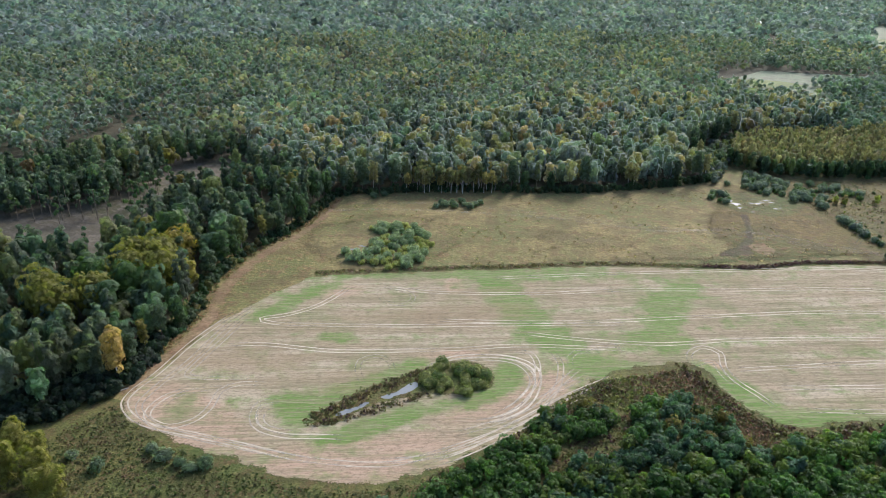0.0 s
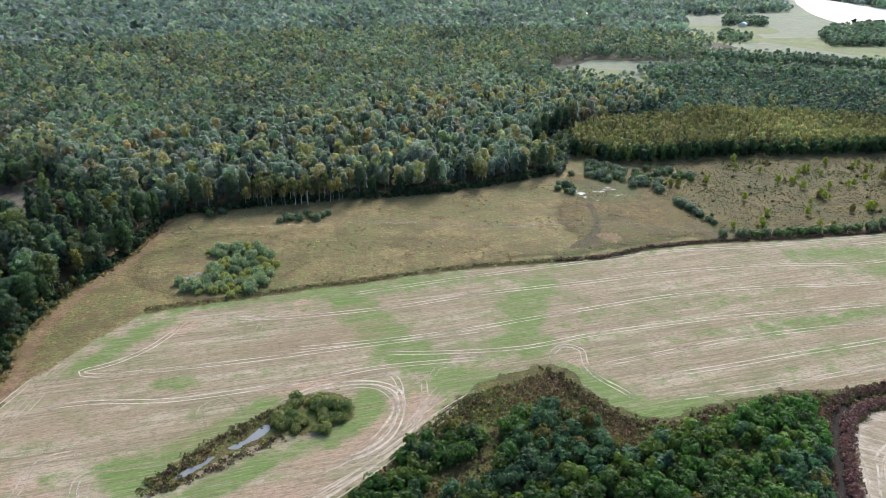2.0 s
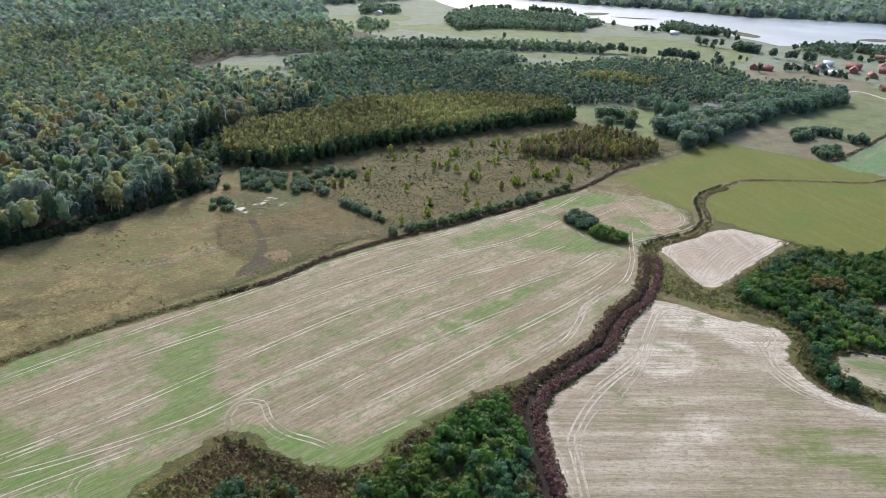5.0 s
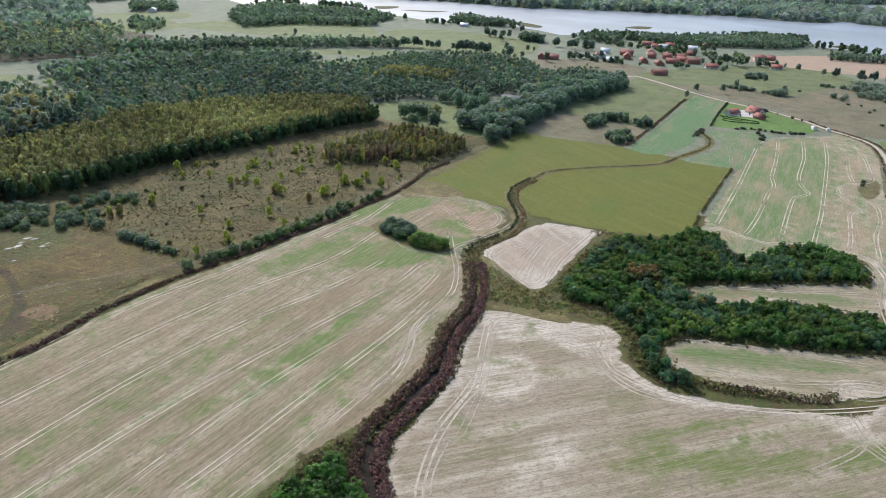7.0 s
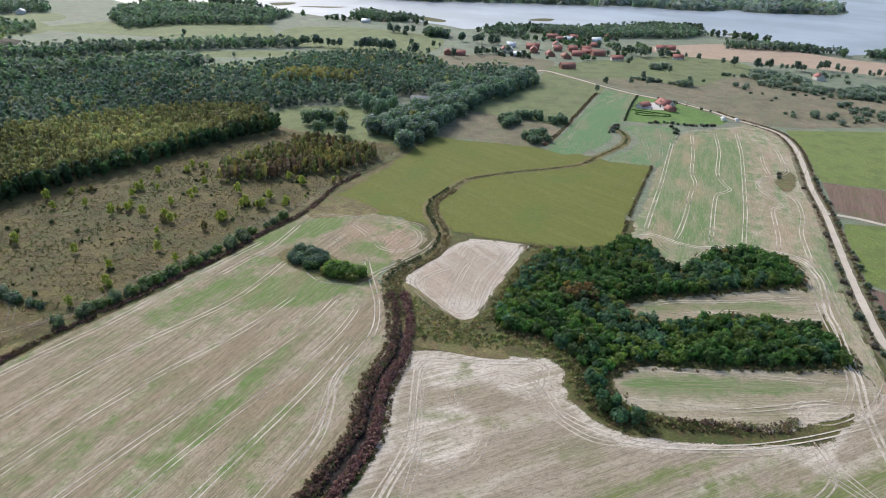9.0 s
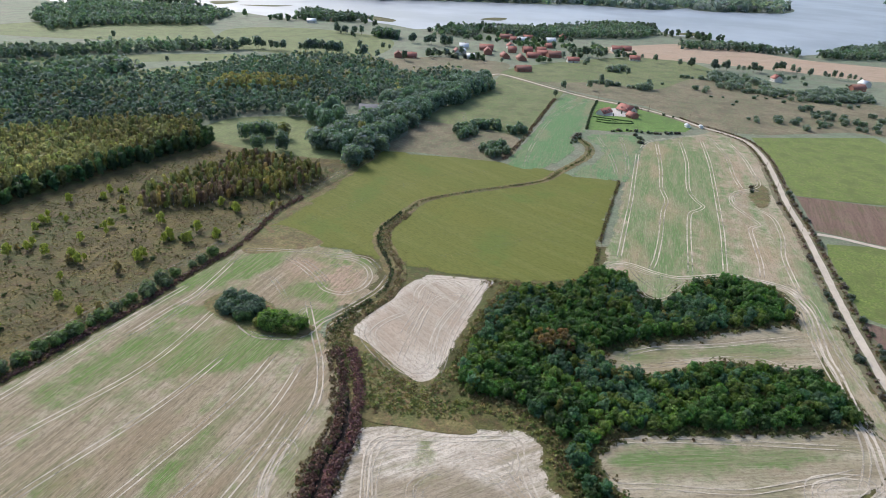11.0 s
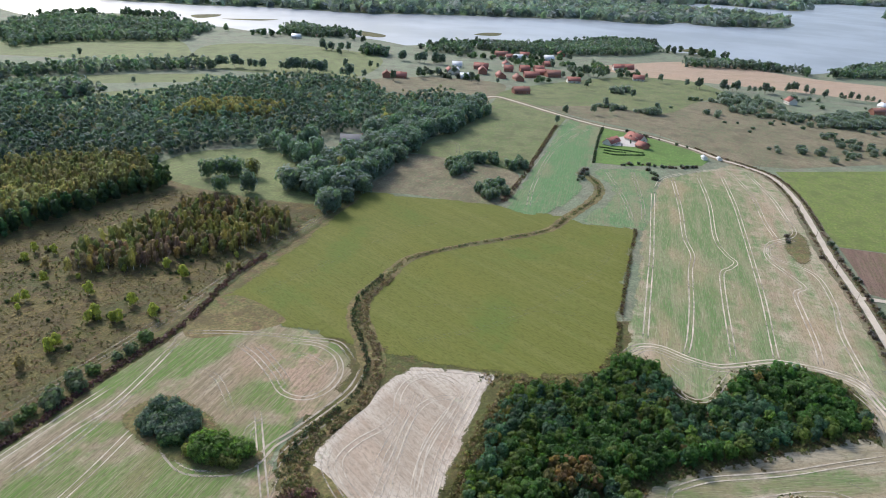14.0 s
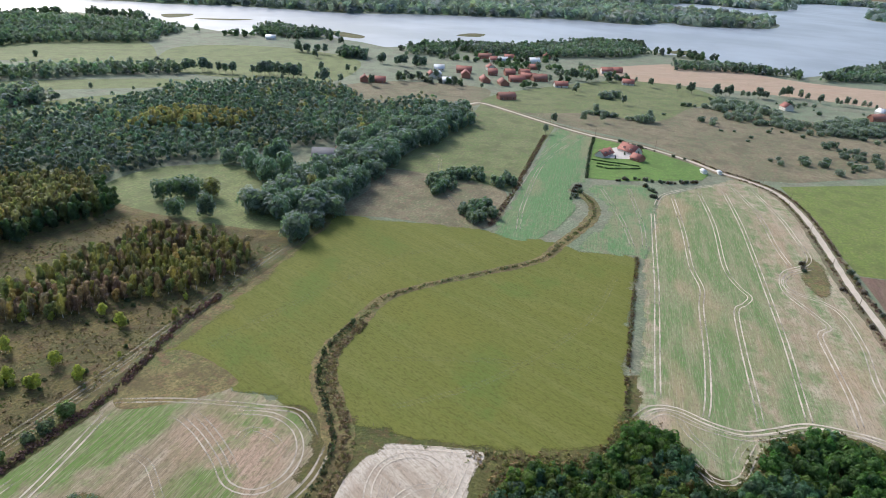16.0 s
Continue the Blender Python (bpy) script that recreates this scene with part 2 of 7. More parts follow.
M_RIPE = cropland("bare pinkish arable land", -60, (0.42, 0.31, 0.22), (0.36, 0.26, 0.185), (0.25, 0.24, 0.12), (0.48, 0.37, 0.27), 4.0)


def track_material():
    m = Mat("crushed straw and dust")
    c = m.mix(m.ramp(m.noise(0.8, 4, 0.7), 0.3, 0.7), (0.62, 0.54, 0.43), (0.48, 0.41, 0.32))
    m.done(c, 0.95, spec=0.1)
    clear = m.t.nodes.new("ShaderNodeBsdfTransparent")
    mx = m.t.nodes.new("ShaderNodeMixShader")
    worn = m.math('MULTIPLY', m.ramp(m.noise(0.05, 4, 0.7), 0.32, 0.58, 0.4, 1.0), m.ramp(m.noise(0.6, 4, 0.7), 0.25, 0.55, 0.65, 1.0))
    m.put(mx.inputs[0], m.math('MULTIPLY', worn, m.attr("bare")))
    m.t.links.new(clear.outputs[0], mx.inputs[1])
    m.t.links.new(m.bsdf.outputs[0], mx.inputs[2])
    m.t.links.new(mx.outputs[0], m.out.inputs[0])
    return m.m


def water_material(name, deep, rough):
    m = Mat(name)
    m.bump(m.noise(0.35, 4, 0.6), 0.05, 0.2)
    m.bsdf.inputs["IOR"].default_value = 1.33
    return m.done(m.mix(m.ramp(m.noise(0.004, 4), 0.35, 0.65), deep, tuple(v * 1.5 for v in deep)), rough, spec=0.5)


M_TRACK = track_material()
# raised base colours paint part of the bright sky reflection into the water
M_LAKE = water_material("lake water", (0.20, 0.215, 0.235), 0.32)
M_POND = water_material("pond water", (0.17, 0.18, 0.185), 0.06)
M_ROAD = plain("pale gravel", (0.50, 0.43, 0.34), 0.95, 0.9, 0.4, 0.15)
M_LEAVES = foliage("leaves")
# leaves for far growth: strong bluish sheen in place of distance haze
M_HAZE_LEAVES = foliage("leaves and needles with bluish haze sheen", None, 0.3, 0.55, 0.9, 1.6, 0.6, 0.35)
M_REED = foliage("dry stalks and seed heads", None, 0.3, 0.25, 0.05, 4.0)
M_BARK = plain("grey bark", (0.16, 0.13, 0.10), 0.9, 4)
M_BIRCH = plain("birch bark", (0.52, 0.49, 0.43), 0.8, 2.5, 0.6)
M_PLASTER = plain("pale render", (0.62, 0.58, 0.52), 0.85, 0.8)
M_BRICK = plain("red brick wall", (0.30, 0.14, 0.10), 0.9, 1.5)
M_TILE = plain("red clay roof tiles", (0.30, 0.118, 0.092), 0.75, 1.2, 0.45)
M_TILE_OLD = plain("old brown roof tiles", (0.27, 0.13, 0.10), 0.85, 1.0, 0.5)
M_SLATE = plain("grey fibre cement roofing", (0.17, 0.168, 0.175), 0.85, 0.8, 0.4)
M_TIN = plain("pale sheet roofing", (0.62, 0.63, 0.64), 0.5, 0.8, 0.25)
M_GLASS = plain("dark window glass", (0.03, 0.035, 0.04), 0.08, 1.0, 0.1, 0.6)
M_FRAME = plain("white painted frame", (0.75, 0.74, 0.71), 0.6, 2.0, 0.15)
M_DOOR = plain("brown door boards", (0.16, 0.09, 0.05), 0.7, 2.0)
M_PAVING = plain("pale paving", (0.52, 0.48, 0.43), 0.9, 0.8)
M_WOOD = plain("weathered post timber", (0.20, 0.16, 0.12), 0.9, 3.0)


# ---------------------------------------------------------------- plan geometry
def spline(points, step, closed=False):
    """A smooth line through plan points, resampled about every step metres."""
    p = np.array(points, float)[:, :2]
    n = len(p)
    out = []
    for i in range(n if closed else n - 1):
        k = [(i - 1) % n, i, (i + 1) % n, (i + 2) % n] if closed else [max(i - 1, 0), i, i + 1, min(i + 2, n - 1)]
        a, b, c, d = p[k]
        m = max(1, int(np.linalg.norm(c - b) / step))
        for u in np.arange(m) / m:
            out.append(0.5 * (2 * b + (c - a) * u + (2 * a - 5 * b + 4 * c - d) * u**2 + (3 * b - a - 3 * c + d) * u**3))
    if not closed:
        out.append(p[-1])
    return np.array(out)


def inside(poly, pts):
    """Which of the plan points lie in the polygon."""
    poly, pts = np.asarray(poly, float), np.asarray(pts, float)
    hit = np.zeros(len(pts), bool)
    x, y = pts[:, 0], pts[:, 1]
    for (x0, y0), (x1, y1) in zip(poly, np.roll(poly, -1, 0)):
        if y0 != y1:
            hit ^= ((y0 > y) != (y1 > y)) & (x < (x1 - x0) * (y - y0) / (y1 - y0) + x0)
    return hit


def near_line(line, pts):
    """Distance of plan points from a polyline."""
    best = np.full(len(pts), 1e9)
    for a, b in zip(line[:-1], line[1:]):
        d = b - a
        u = np.clip(((pts - a) @ d) / max(d @ d, 1e-9), 0, 1)
        best = np.minimum(best, np.hypot(*(pts - a - u[:, None] * d).T))
    return best


def scatter(poly, spacing, jitter=0.42):
    """Jittered planting points inside a polygon."""
    poly = np.asarray(poly, float)
    lo, hi = poly.min(0), poly.max(0)
    gx, gy = np.meshgrid(np.arange(lo[0], hi[0], spacing), np.arange(lo[1], hi[1], spacing))
    pts = np.stack([gx.ravel(), gy.ravel()], 1)
    pts[:, 0] += (np.round(pts[:, 1] / spacing) % 2) * spacing * 0.5
    pts += rng.uniform(-jitter, jitter, pts.shape) * spacing
    return pts[inside(poly, pts)]


def mesh_from(name, verts, faces, mats, index=None, attrs=None, tint=None):
    """A mesh from arrays of corners and of faces of one size."""
    me = bpy.data.meshes.new(name)
    verts, faces = np.asarray(verts, np.float32), np.asarray(faces, np.int32)
    k = faces.shape[1]
    me.vertices.add(len(verts))
    me.vertices.foreach_set("co", verts.ravel())
    me.loops.add(faces.size)
    me.loops.foreach_set("vertex_index", faces.ravel())
    me.polygons.add(len(faces))
    me.polygons.foreach_set("loop_start", np.arange(0, faces.size, k, dtype=np.int32))
    for m in mats:
        me.materials.append(m)
    if index is not None:
        me.polygons.foreach_set("material_index", np.asarray(index, np.int32))
    for key, values in (attrs or {}).items():
        me.attributes.new(key, 'FLOAT', 'POINT').data.foreach_set("value", np.asarray(values, np.float32))
    if tint is not None:
        c = np.ones((len(verts), 4), np.float32)
        c[:, :3] = tint
        me.attributes.new("tint", 'FLOAT_COLOR', 'POINT').data.foreach_set("color", c.ravel())
    me.update(calc_edges=True)
    return me


def blobs(pts, spots):
    """Strength at plan points of soft elliptical patches (x, y, half length, half width, turn, strength)."""
    out = np.zeros(len(pts))
    for x, y, a, b, turn, s in spots:
        c, w = math.cos(radians(turn)), math.sin(radians(turn))
        d = pts - (x, y)
        r = ((d[:, 0] * c + d[:, 1] * w) / a) ** 2 + ((d[:, 1] * c - d[:, 0] * w) / b) ** 2
        out = out + s * np.exp(-r * 1.2)
    return out


LAYER = [0.0]


def sheet(name, outline, z, material, label, category, step=6.0, green=(), bare=(), base=(0.0, 0.0), edge=(0.0, 0.0), smooth=True, wobble=0.15, soft=0.0):
    """A piece of land laid on the ground inside an outline. edge: what is added to green and bare along the border."""
    rim = spline(outline, step * 0.6, True) if smooth else np.array(outline, float)
    rim = rim + rng.normal(0, wobble, rim.shape) * (0.6 if smooth else 0)
    grid = scatter(rim, step, 0.2)
    grid = grid[near_line(np.vstack([rim, rim[:1]]), grid) > step * 0.35] if len(grid) else grid
    co = [Vector(p) for p in rim] + [Vector(p) for p in grid]
    vs, _, fs, *_ = delaunay_2d_cdt(co, [], [list(range(len(rim)))], 1, 1e-4)
    pts = np.array([tuple(v) for v in vs])
    far = near_line(np.vstack([rim, rim[:1]]), pts)
    g = base[0] + blobs(pts, green) + edge[0] * np.exp(-(far / 6) ** 2)
    b = base[1] + blobs(pts, bare) + edge[1] * np.exp(-(far / 6) ** 2)
    LAYER[0] += 0.0012
    me = mesh_from(name, np.c_[pts, np.full(len(pts), z + LAYER[0])], [f[:3] for f in fs], [material], attrs={"green": g, "bare": b, "fade": np.clip(1 - far / soft, 0, 1) if soft else 0 * far})
    if len(me.polygons) and me.polygons[0].normal.z < 0:
        me.flip_normals()
    return tagged(new(name, me), label, category, kind="structure")


def ribbon_arrays(line, half, z, wear=1.0):
    d = np.gradient(line, axis=0)
    n = np.stack([-d[:, 1], d[:, 0]], 1) / np.maximum(np.hypot(*d.T), 1e-6)[:, None]
    half = np.broadcast_to(half, (len(line),))[:, None]
    v = np.concatenate([line - n * half, line + n * half])
    k = len(line)
    i = np.arange(k - 1)
    f = np.stack([i, i + 1, i + 1 + k, i + k], 1)
    ends = wear * np.minimum(1, np.minimum(np.arange(k), np.arange(k)[::-1]) / 4.0)
    return np.c_[v, np.full(len(v), z)], f, np.r_[ends, ends]


def shift(line, by):
    d = np.gradient(line, axis=0)
    n = np.stack([-d[:, 1], d[:, 0]], 1) / np.maximum(np.hypot(*d.T), 1e-6)[:, None]
    return line + n * by


def ribbons(name, strips, material, label, category):
    """Several ribbons (arrays from ribbon_arrays) as one piece of the setting."""
    vs, fs, ws, n = [], [], [], 0
    for v, f, w in strips:
        vs.append(v), fs.append(f + n), ws.append(w)
        n += len(v)
    me = mesh_from(name, np.vstack(vs), np.vstack(fs), [material], attrs={"bare": np.concatenate(ws)})
    return tagged(new(name, me), label, category, kind="structure")


def wheel_marks(strips, label):
    """Each pass of a machine, two strips, as one piece of the setting."""
    for k in range(0, len(strips), 2):
        ribbons("tyre_track", strips[k:k + 2], M_TRACK, label, "wheel marks")


TRACK_Z = [0.16]


def tyre_pair(points, gauge=2.1, half=0.26, wear=1.0, wander=0.25, closed=False):
    """The two wheel marks of one pass of a tractor."""
    line = spline(points, 2.5, closed)
    line = line + np.cumsum(rng.normal(0, 0.06, line.shape), 0) * wander
    out = []
    for s in (-gauge / 2, gauge / 2):
        TRACK_Z[0] += 0.0005
        out.append(ribbon_arrays(shift(line, s), half * rng.uniform(0.7, 1.25, len(line)), TRACK_Z[0], wear))
    return out


# ---------------------------------------------------------------- the land
def ground_sheet():
    xs = np.unique(np.r_[np.linspace(-5200, -1000, 12), np.linspace(-1000, 1500, 60), np.linspace(1500, 6000, 14)])
    ys = np.unique(np.r_[np.linspace(-5200, -300, 12), np.linspace(-300, 1500, 50), np.linspace(1500, 6000, 14)])
    gx, gy = np.meshgrid(xs, ys)
    k = len(xs)
    i = (np.arange(len(ys) - 1)[:, None] * k + np.arange(k - 1)).ravel()
    me = mesh_from("ground", np.c_[gx.ravel(), gy.ravel(), np.zeros(gx.size)], np.stack([i, i + 1, i + k + 1, i + k], 1), [M_GROUND])
    return tagged(new("ground", me), "pale grassland reaching the horizon under fields and woods", "ground", kind="structure")


ground_sheet()
NORTH = [(-73, 291), (-52, 296), (-31, 300), (-1, 306), (19, 309), (47, 315), (76, 319), (117, 321), (143, 323), (169, 331), (190, 334),
         (212, 336), (245, 335), (274, 337), (301, 338), (330, 342), (368, 345)]
STREAM = [(140, 128), (150, 150), (158, 164), (166, 177), (177, 191), (190, 198), (203, 200), (214, 202), (230, 205), (247, 214), (259, 219), (273, 222), (289, 230), (300, 237), (314, 249), (324, 259), (336, 262), (350, 260),
          (364, 260), (382, 266), (399, 280), (410, 290), (427, 298), (452, 300), (475, 301), (495, 292), (521, 275), (554, 254), (582, 250), (624, 245), (650, 247),
          (670, 257), (682, 270)]
SOUTH_EDGE = [(-118, 188), (-107, 176), (-85, 167), (-64, 160), (-44, 156), (-25, 156), (-8, 163), (8, 173), (23, 187), (37, 203), (52, 218), (70, 228), (88, 231),
              (94, 218), (101, 205), (109, 198), (120, 196), (133, 201), (155, 203), (169, 206), (185, 203.5), (203, 205), (223, 206.5), (243, 215), (262, 222),
              (281, 227.5), (297, 236.5), (310, 248), (317, 258)]
WEST_EDGE = [(-116, 200), (-111, 218), (-105.5, 242), (-95.5, 259), (-83, 280)]
EAST_LOOP = [(326, 266), (340, 267), (360, 265), (378, 271), (389, 285), (391, 305), (385, 322), (376, 334)]

sheet("ground_rough", [(-165, 120), (-165, 195), (-110, 215), (0, 250), (300, 260), (345, 270), (390, 295), (440, 300), (420, 215), (470, 190), (478, 120),
                       (445, 80), (380, 62), (330, 40), (200, 20), (-60, 60)], 0.03, M_ROUGH, "rank green and brown grass round the thickets", "rough grass", 9.0)
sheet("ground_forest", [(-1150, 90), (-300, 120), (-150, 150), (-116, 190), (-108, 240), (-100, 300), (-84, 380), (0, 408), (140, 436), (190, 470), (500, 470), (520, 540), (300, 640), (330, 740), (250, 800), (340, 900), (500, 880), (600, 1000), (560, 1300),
                        (200, 1700), (-500, 1760), (-1150, 1500)], 0.02, M_DUFF, "dark litter under the forest", "forest floor", 40.0, smooth=False)
sheet("ground_rough", [(190, 318), (371, 335), (485, 352), (548, 366), (522, 400), (508, 484), (300, 498), (170, 512)], 0.04, M_TUSSOCK, "olive grass round the heath", "rough grass", 9.0, smooth=False)
sheet("meadow", [(-122, 190), (-124, 250), (-124, 300), (-104, 350), (-90, 402), (-29, 416), (20, 422), (74, 429), (131, 446), (160, 470), (168, 510), (180, 500), (200, 470), (240, 440), (250, 330), (120, 312), (0, 296), (-60, 270), (-80, 230), (-96, 186)],
      0.05, M_MEADOW, "dry tan meadow grass between field and forest", "meadow", 8.0, smooth=False)
sheet("heath", [(200, 322), (245, 332), (274, 334), (301, 336), (330, 340), (371, 346), (412, 355), (485, 362), (535, 372), (514, 400), (502, 440), (494, 474), (450, 486),
                (391, 486), (284, 486), (232, 478), (190, 504), (172, 504), (182, 460), (192, 400)], 0.06, M_HEATH, "brown heath with scattered saplings", "heath", 7.0, soft=16.0)
sheet("ground_patch", [(-118, 190), (-116, 230), (-112, 270), (-106, 300), (-84, 310), (-76, 290), (-80, 262), (-94, 220), (-100, 196)], 0.07, M_TUSSOCK, "olive rank grass along the forest foot", "meadow", 5.0, soft=14.0)
sheet("ground_patch", [(-122, 192), (-117, 222), (-113, 248), (-116, 271), (-113, 297), (-107, 318), (-94, 346), (-86, 398), (-78, 398), (-84, 346), (-97, 314), (-102, 296), (-105, 271), (-102, 246), (-107, 220), (-112, 192)], 0.075, M_BRACKEN, "rust-brown bracken strip along the forest foot", "bracken", 4.0, soft=5.0)
sheet("clearing_floor", [(-215, 395), (-150, 395), (-150, 470), (-165, 492), (-215, 490)], 0.05, M_FLOOR, "felled clearing with pale brash in the forest", "clearing")
sheet("clearing_floor", [(-270, 270), (-178, 285), (-170, 330), (-168, 380), (-230, 400), (-280, 360)], 0.05, M_FLOOR, "felled clearing with sparse standing trees", "clearing")

GREEN_WEST = [(30, 303, 90, 7, 7, 0.5), (-70, 275, 14, 6, 40, 0.5), (-56, 191, 7, 10, 40, 0.9), (-33, 208, 24, 4, 38, 1.2), (-26, 185, 26, 4, 32, 1.0), (10, 205, 12, 4, 40, 0.8), (14, 288, 26, 10, -70, 0.7), (28, 258, 20, 10, -60, 0.8), (40, 240, 18, 8, -40, 0.6), (95, 290, 24, 9, 40, 0.7), (84, 264, 22, 9, 70, 0.6), (-51, 236, 9, 5, 0, 0.6), (17, 220, 6, 9, 0, 0.9), (55, 226, 18, 6, 10, 0.8), (76, 248, 20, 6, 0, 0.6)]
GREEN_EAST = [(296, 283, 34, 10, -20, 0.25), (315, 283, 16, 6, -50, 0.9), (294, 280, 20, 6, -30, 0.6), (358, 326, 12, 8, 0, 0.9), (344, 292, 8, 8, 0, 0.6), (331, 272, 4, 6, 0, 1.0), (391, 281, 6, 10, 0, 0.8), (227, 253, 40, 3, 12, 0.5), (199, 276, 30, 4, 8, 0.35), (106, 212, 24, 5, -55, 1.0), (122, 202, 26, 5, 5, 0.8), (-83, 255, 14, 5, 50, 0.7), (292, 290, 24, 13, -40, 0.9), (318, 300, 26, 4, -62, 1.0), (285, 316, 30, 8, 5, 0.35), (340, 330, 24, 9, -10, 0.8), (348, 286, 12, 6, 60, 0.6), (250, 316, 30, 7, 5, 0.35), (180, 250, 60, 10, 8, 0.2), (130, 268, 50, 8, 8, 0.25), (210, 230, 40, 6, 15, 0.3), (378, 298, 8, 18, 0, 0.3)]
big = sheet("field_stubble", NORTH + EAST_LOOP[::-1] + SOUTH_EDGE[::-1] + WEST_EDGE, 0.10, M_STUBBLE, "stubble field with green regrowth and wheel marks", "field", 4.0,
            green=GREEN_WEST + GREEN_EAST,
            bare=[(364, 286, 18, 14, 20, 1.1), (340, 268, 8, 16, -50, 0.8), (-7, 287, 6, 9, 0, 1.0), (35, 215, 22, 6, 45, 1.0), (-91, 183, 26, 12, -30, 1.6), (-28, 168, 38, 9, 10, 1.7), (-58, 276, 18, 8, 20, 0.8), (48, 229, 22, 5, 35, 0.7), (-4, 230, 18, 4, 12, 1.0), (28, 214, 26, 7, 40, 0.9),
                  (6, 196, 30, 9, 32, 0.6), (120, 214, 18, 5, -40, 0.6), (160, 300, 90, 12, 6, 0.35), (366, 303, 18, 15, 0, 1.0), (325, 336, 30, 5, -10, 0.6), (316, 262, 10, 16, -40, 0.8),
                  (265, 240, 30, 9, 30, 0.4), (95, 232, 10, 5, 0, 0.8), (-5, 300, 12, 6, 0, 0.7)], base=(0.14, 0.0), edge=(0.12, 0.25), soft=1.4)
sheet("field_pale", [(279, 221), (287, 211), (294, 196), (304, 178), (304, 167), (292, 160), (282, 150), (279, 137), (284, 122), (296, 100), (308, 82), (318, 76), (336, 70), (356, 63), (376, 54), (352, 14), (290, -40),
                     (60, -40), (110, 70), (140, 125), (153, 151), (158.5, 157.5), (164.5, 168.5), (170.5, 178.5), (181, 188.5), (193, 193.5), (207, 195.5), (221, 198.5), (239, 205.5), (254, 213.5), (267, 219.5)], 0.10, M_STUBBLE_PALE,
      "bleached stubble field crossed by turning marks", "field", 4.0, green=[(253, 188, 14, 4, -60, 0.44), (276, 194, 6, 5, 0, 0.33), (210, 180, 5, 9, -30, 0.39), (245, 127, 10, 8, 0, 0.5), (267, 91, 12, 8, -30, 0.55), (268, 116, 26, 3, -35, 0.44), (252, 109, 16, 5, -35, 0.44), (284, 199, 5, 4, 0, 0.44), (255, 150, 30, 5, -50, 0.19), (240, 120, 26, 5, -50, 0.28), (268, 190, 12, 5, -50, 0.22),
      (225, 130, 14, 7, 0, 0.22), (285, 80, 20, 8, 60, 0.28), (262, 120, 26, 3, -35, 0.39), (246, 104, 30, 4, -35, 0.44), (270, 104, 18, 3, -35, 0.39), (290, 70, 20, 5, -35, 0.44), (232, 90, 30, 5, -35, 0.39), (255, 78, 26, 4, -35, 0.39), (300, 60, 18, 6, -35, 0.44)], bare=[(287, 172, 10, 12, -60, 1.2), (272, 199, 14, 6, -40, 1.0), (242, 184, 12, 10, 0, 1.2), (297, 78, 8, 10, 0, 0.8), (262, 108, 14, 6, -20, 0.7), (220, 150, 20, 8, 0, 0.5), (248, 186, 16, 10, 0, 1.0), (279, 206, 22, 8, -60, 0.7), (290, 168, 22, 8, -60, 0.9), (278, 130, 20, 6, -70, 0.8), (200, 150, 30, 20, 0, 0.3)],
      base=(0.06, 0.0), edge=(0, 0.8), soft=1.4)
sheet("field_small", [(326, 254), (338, 257), (352, 256), (366, 257), (380, 256), (390, 253), (395, 242), (401, 223), (384, 221), (360, 217), (327, 212), (306, 210), (308, 224), (316, 240)],
      0.10, M_STUBBLE_BARE, "small bleached stubble field with curved wheel marks", "field", 3.0, bare=[(322, 224, 12, 10, 0, 0.7), (390, 238, 10, 20, 0, 0.6)], edge=(0, 0.9), smooth=True, soft=1.4)
sheet("field_inlet", [(366, 162), (388, 145), (412, 120), (432, 97), (410, 84), (394, 86), (390, 98), (384, 119), (364, 138), (356, 151), (360, 161)], 0.10, M_STUBBLE_INLET,
      "narrow stubble inlet between two woods", "field", 3.0, green=[(372, 148, 14, 6, -50, 0.9), (400, 108, 18, 6, -60, 0.9), (386, 128, 14, 4, -55, 0.6)], bare=[(384, 125, 22, 6, -55, 0.5)], edge=(0, 0.35), soft=1.4)
sheet("field_inlet", [(307, 149), (320, 143), (334, 121), (352, 93), (366, 72), (354, 61), (334, 69), (316, 83), (306, 91), (300, 107), (294, 122), (292, 137), (298, 146)], 0.11, M_STUBBLE_INLET,
      "green stubble inlet below a wood", "field", 3.0, green=[(315, 128, 24, 7, -55, 0.9), (334, 98, 18, 6, -55, 0.7)], bare=[(326, 80, 14, 8, -55, 0.8)], edge=(0, 0.35), soft=1.4)
sheet("field_rows", [(444, 184), (510, 194), (582, 206), (640, 210), (698, 216), (722, 205), (760, 184), (781, 170), (764, 145), (718, 127), (660, 116), (599, 105), (554, 94), (496, 87), (451, 79),
                     (410, 70), (370, 60), (345, 55), (356, 66), (392, 80), (407, 86), (434, 96), (462, 100), (468, 118), (456, 136), (438, 142), (424, 148), (428, 164)], 0.10, M_STUBBLE_ROWS,
      "striped stubble field with green regrowth and tramlines", "field", 4.0, green=[(560, 180, 120, 18, 9, 0.5), (640, 170, 90, 20, 9, 0.5), (500, 165, 60, 12, 9, 0.6), (520, 140, 70, 5, 9, 0.5), (600, 190, 80, 6, 9, 0.5), (470, 85, 40, 5, 12, 0.5)],
      bare=[(445, 165, 14, 16, 0, 0.9), (600, 112, 110, 8, 8, 0.7), (720, 190, 40, 12, -30, 0.4), (435, 150, 12, 8, 0, 0.7), (460, 110, 20, 10, 0, 0.5), (450, 170, 10, 20, 0, 0.8), (700, 140, 60, 10, 15, 0.5)], base=(0.32, 0.0), edge=(0.0, 0.3), soft=1.4)
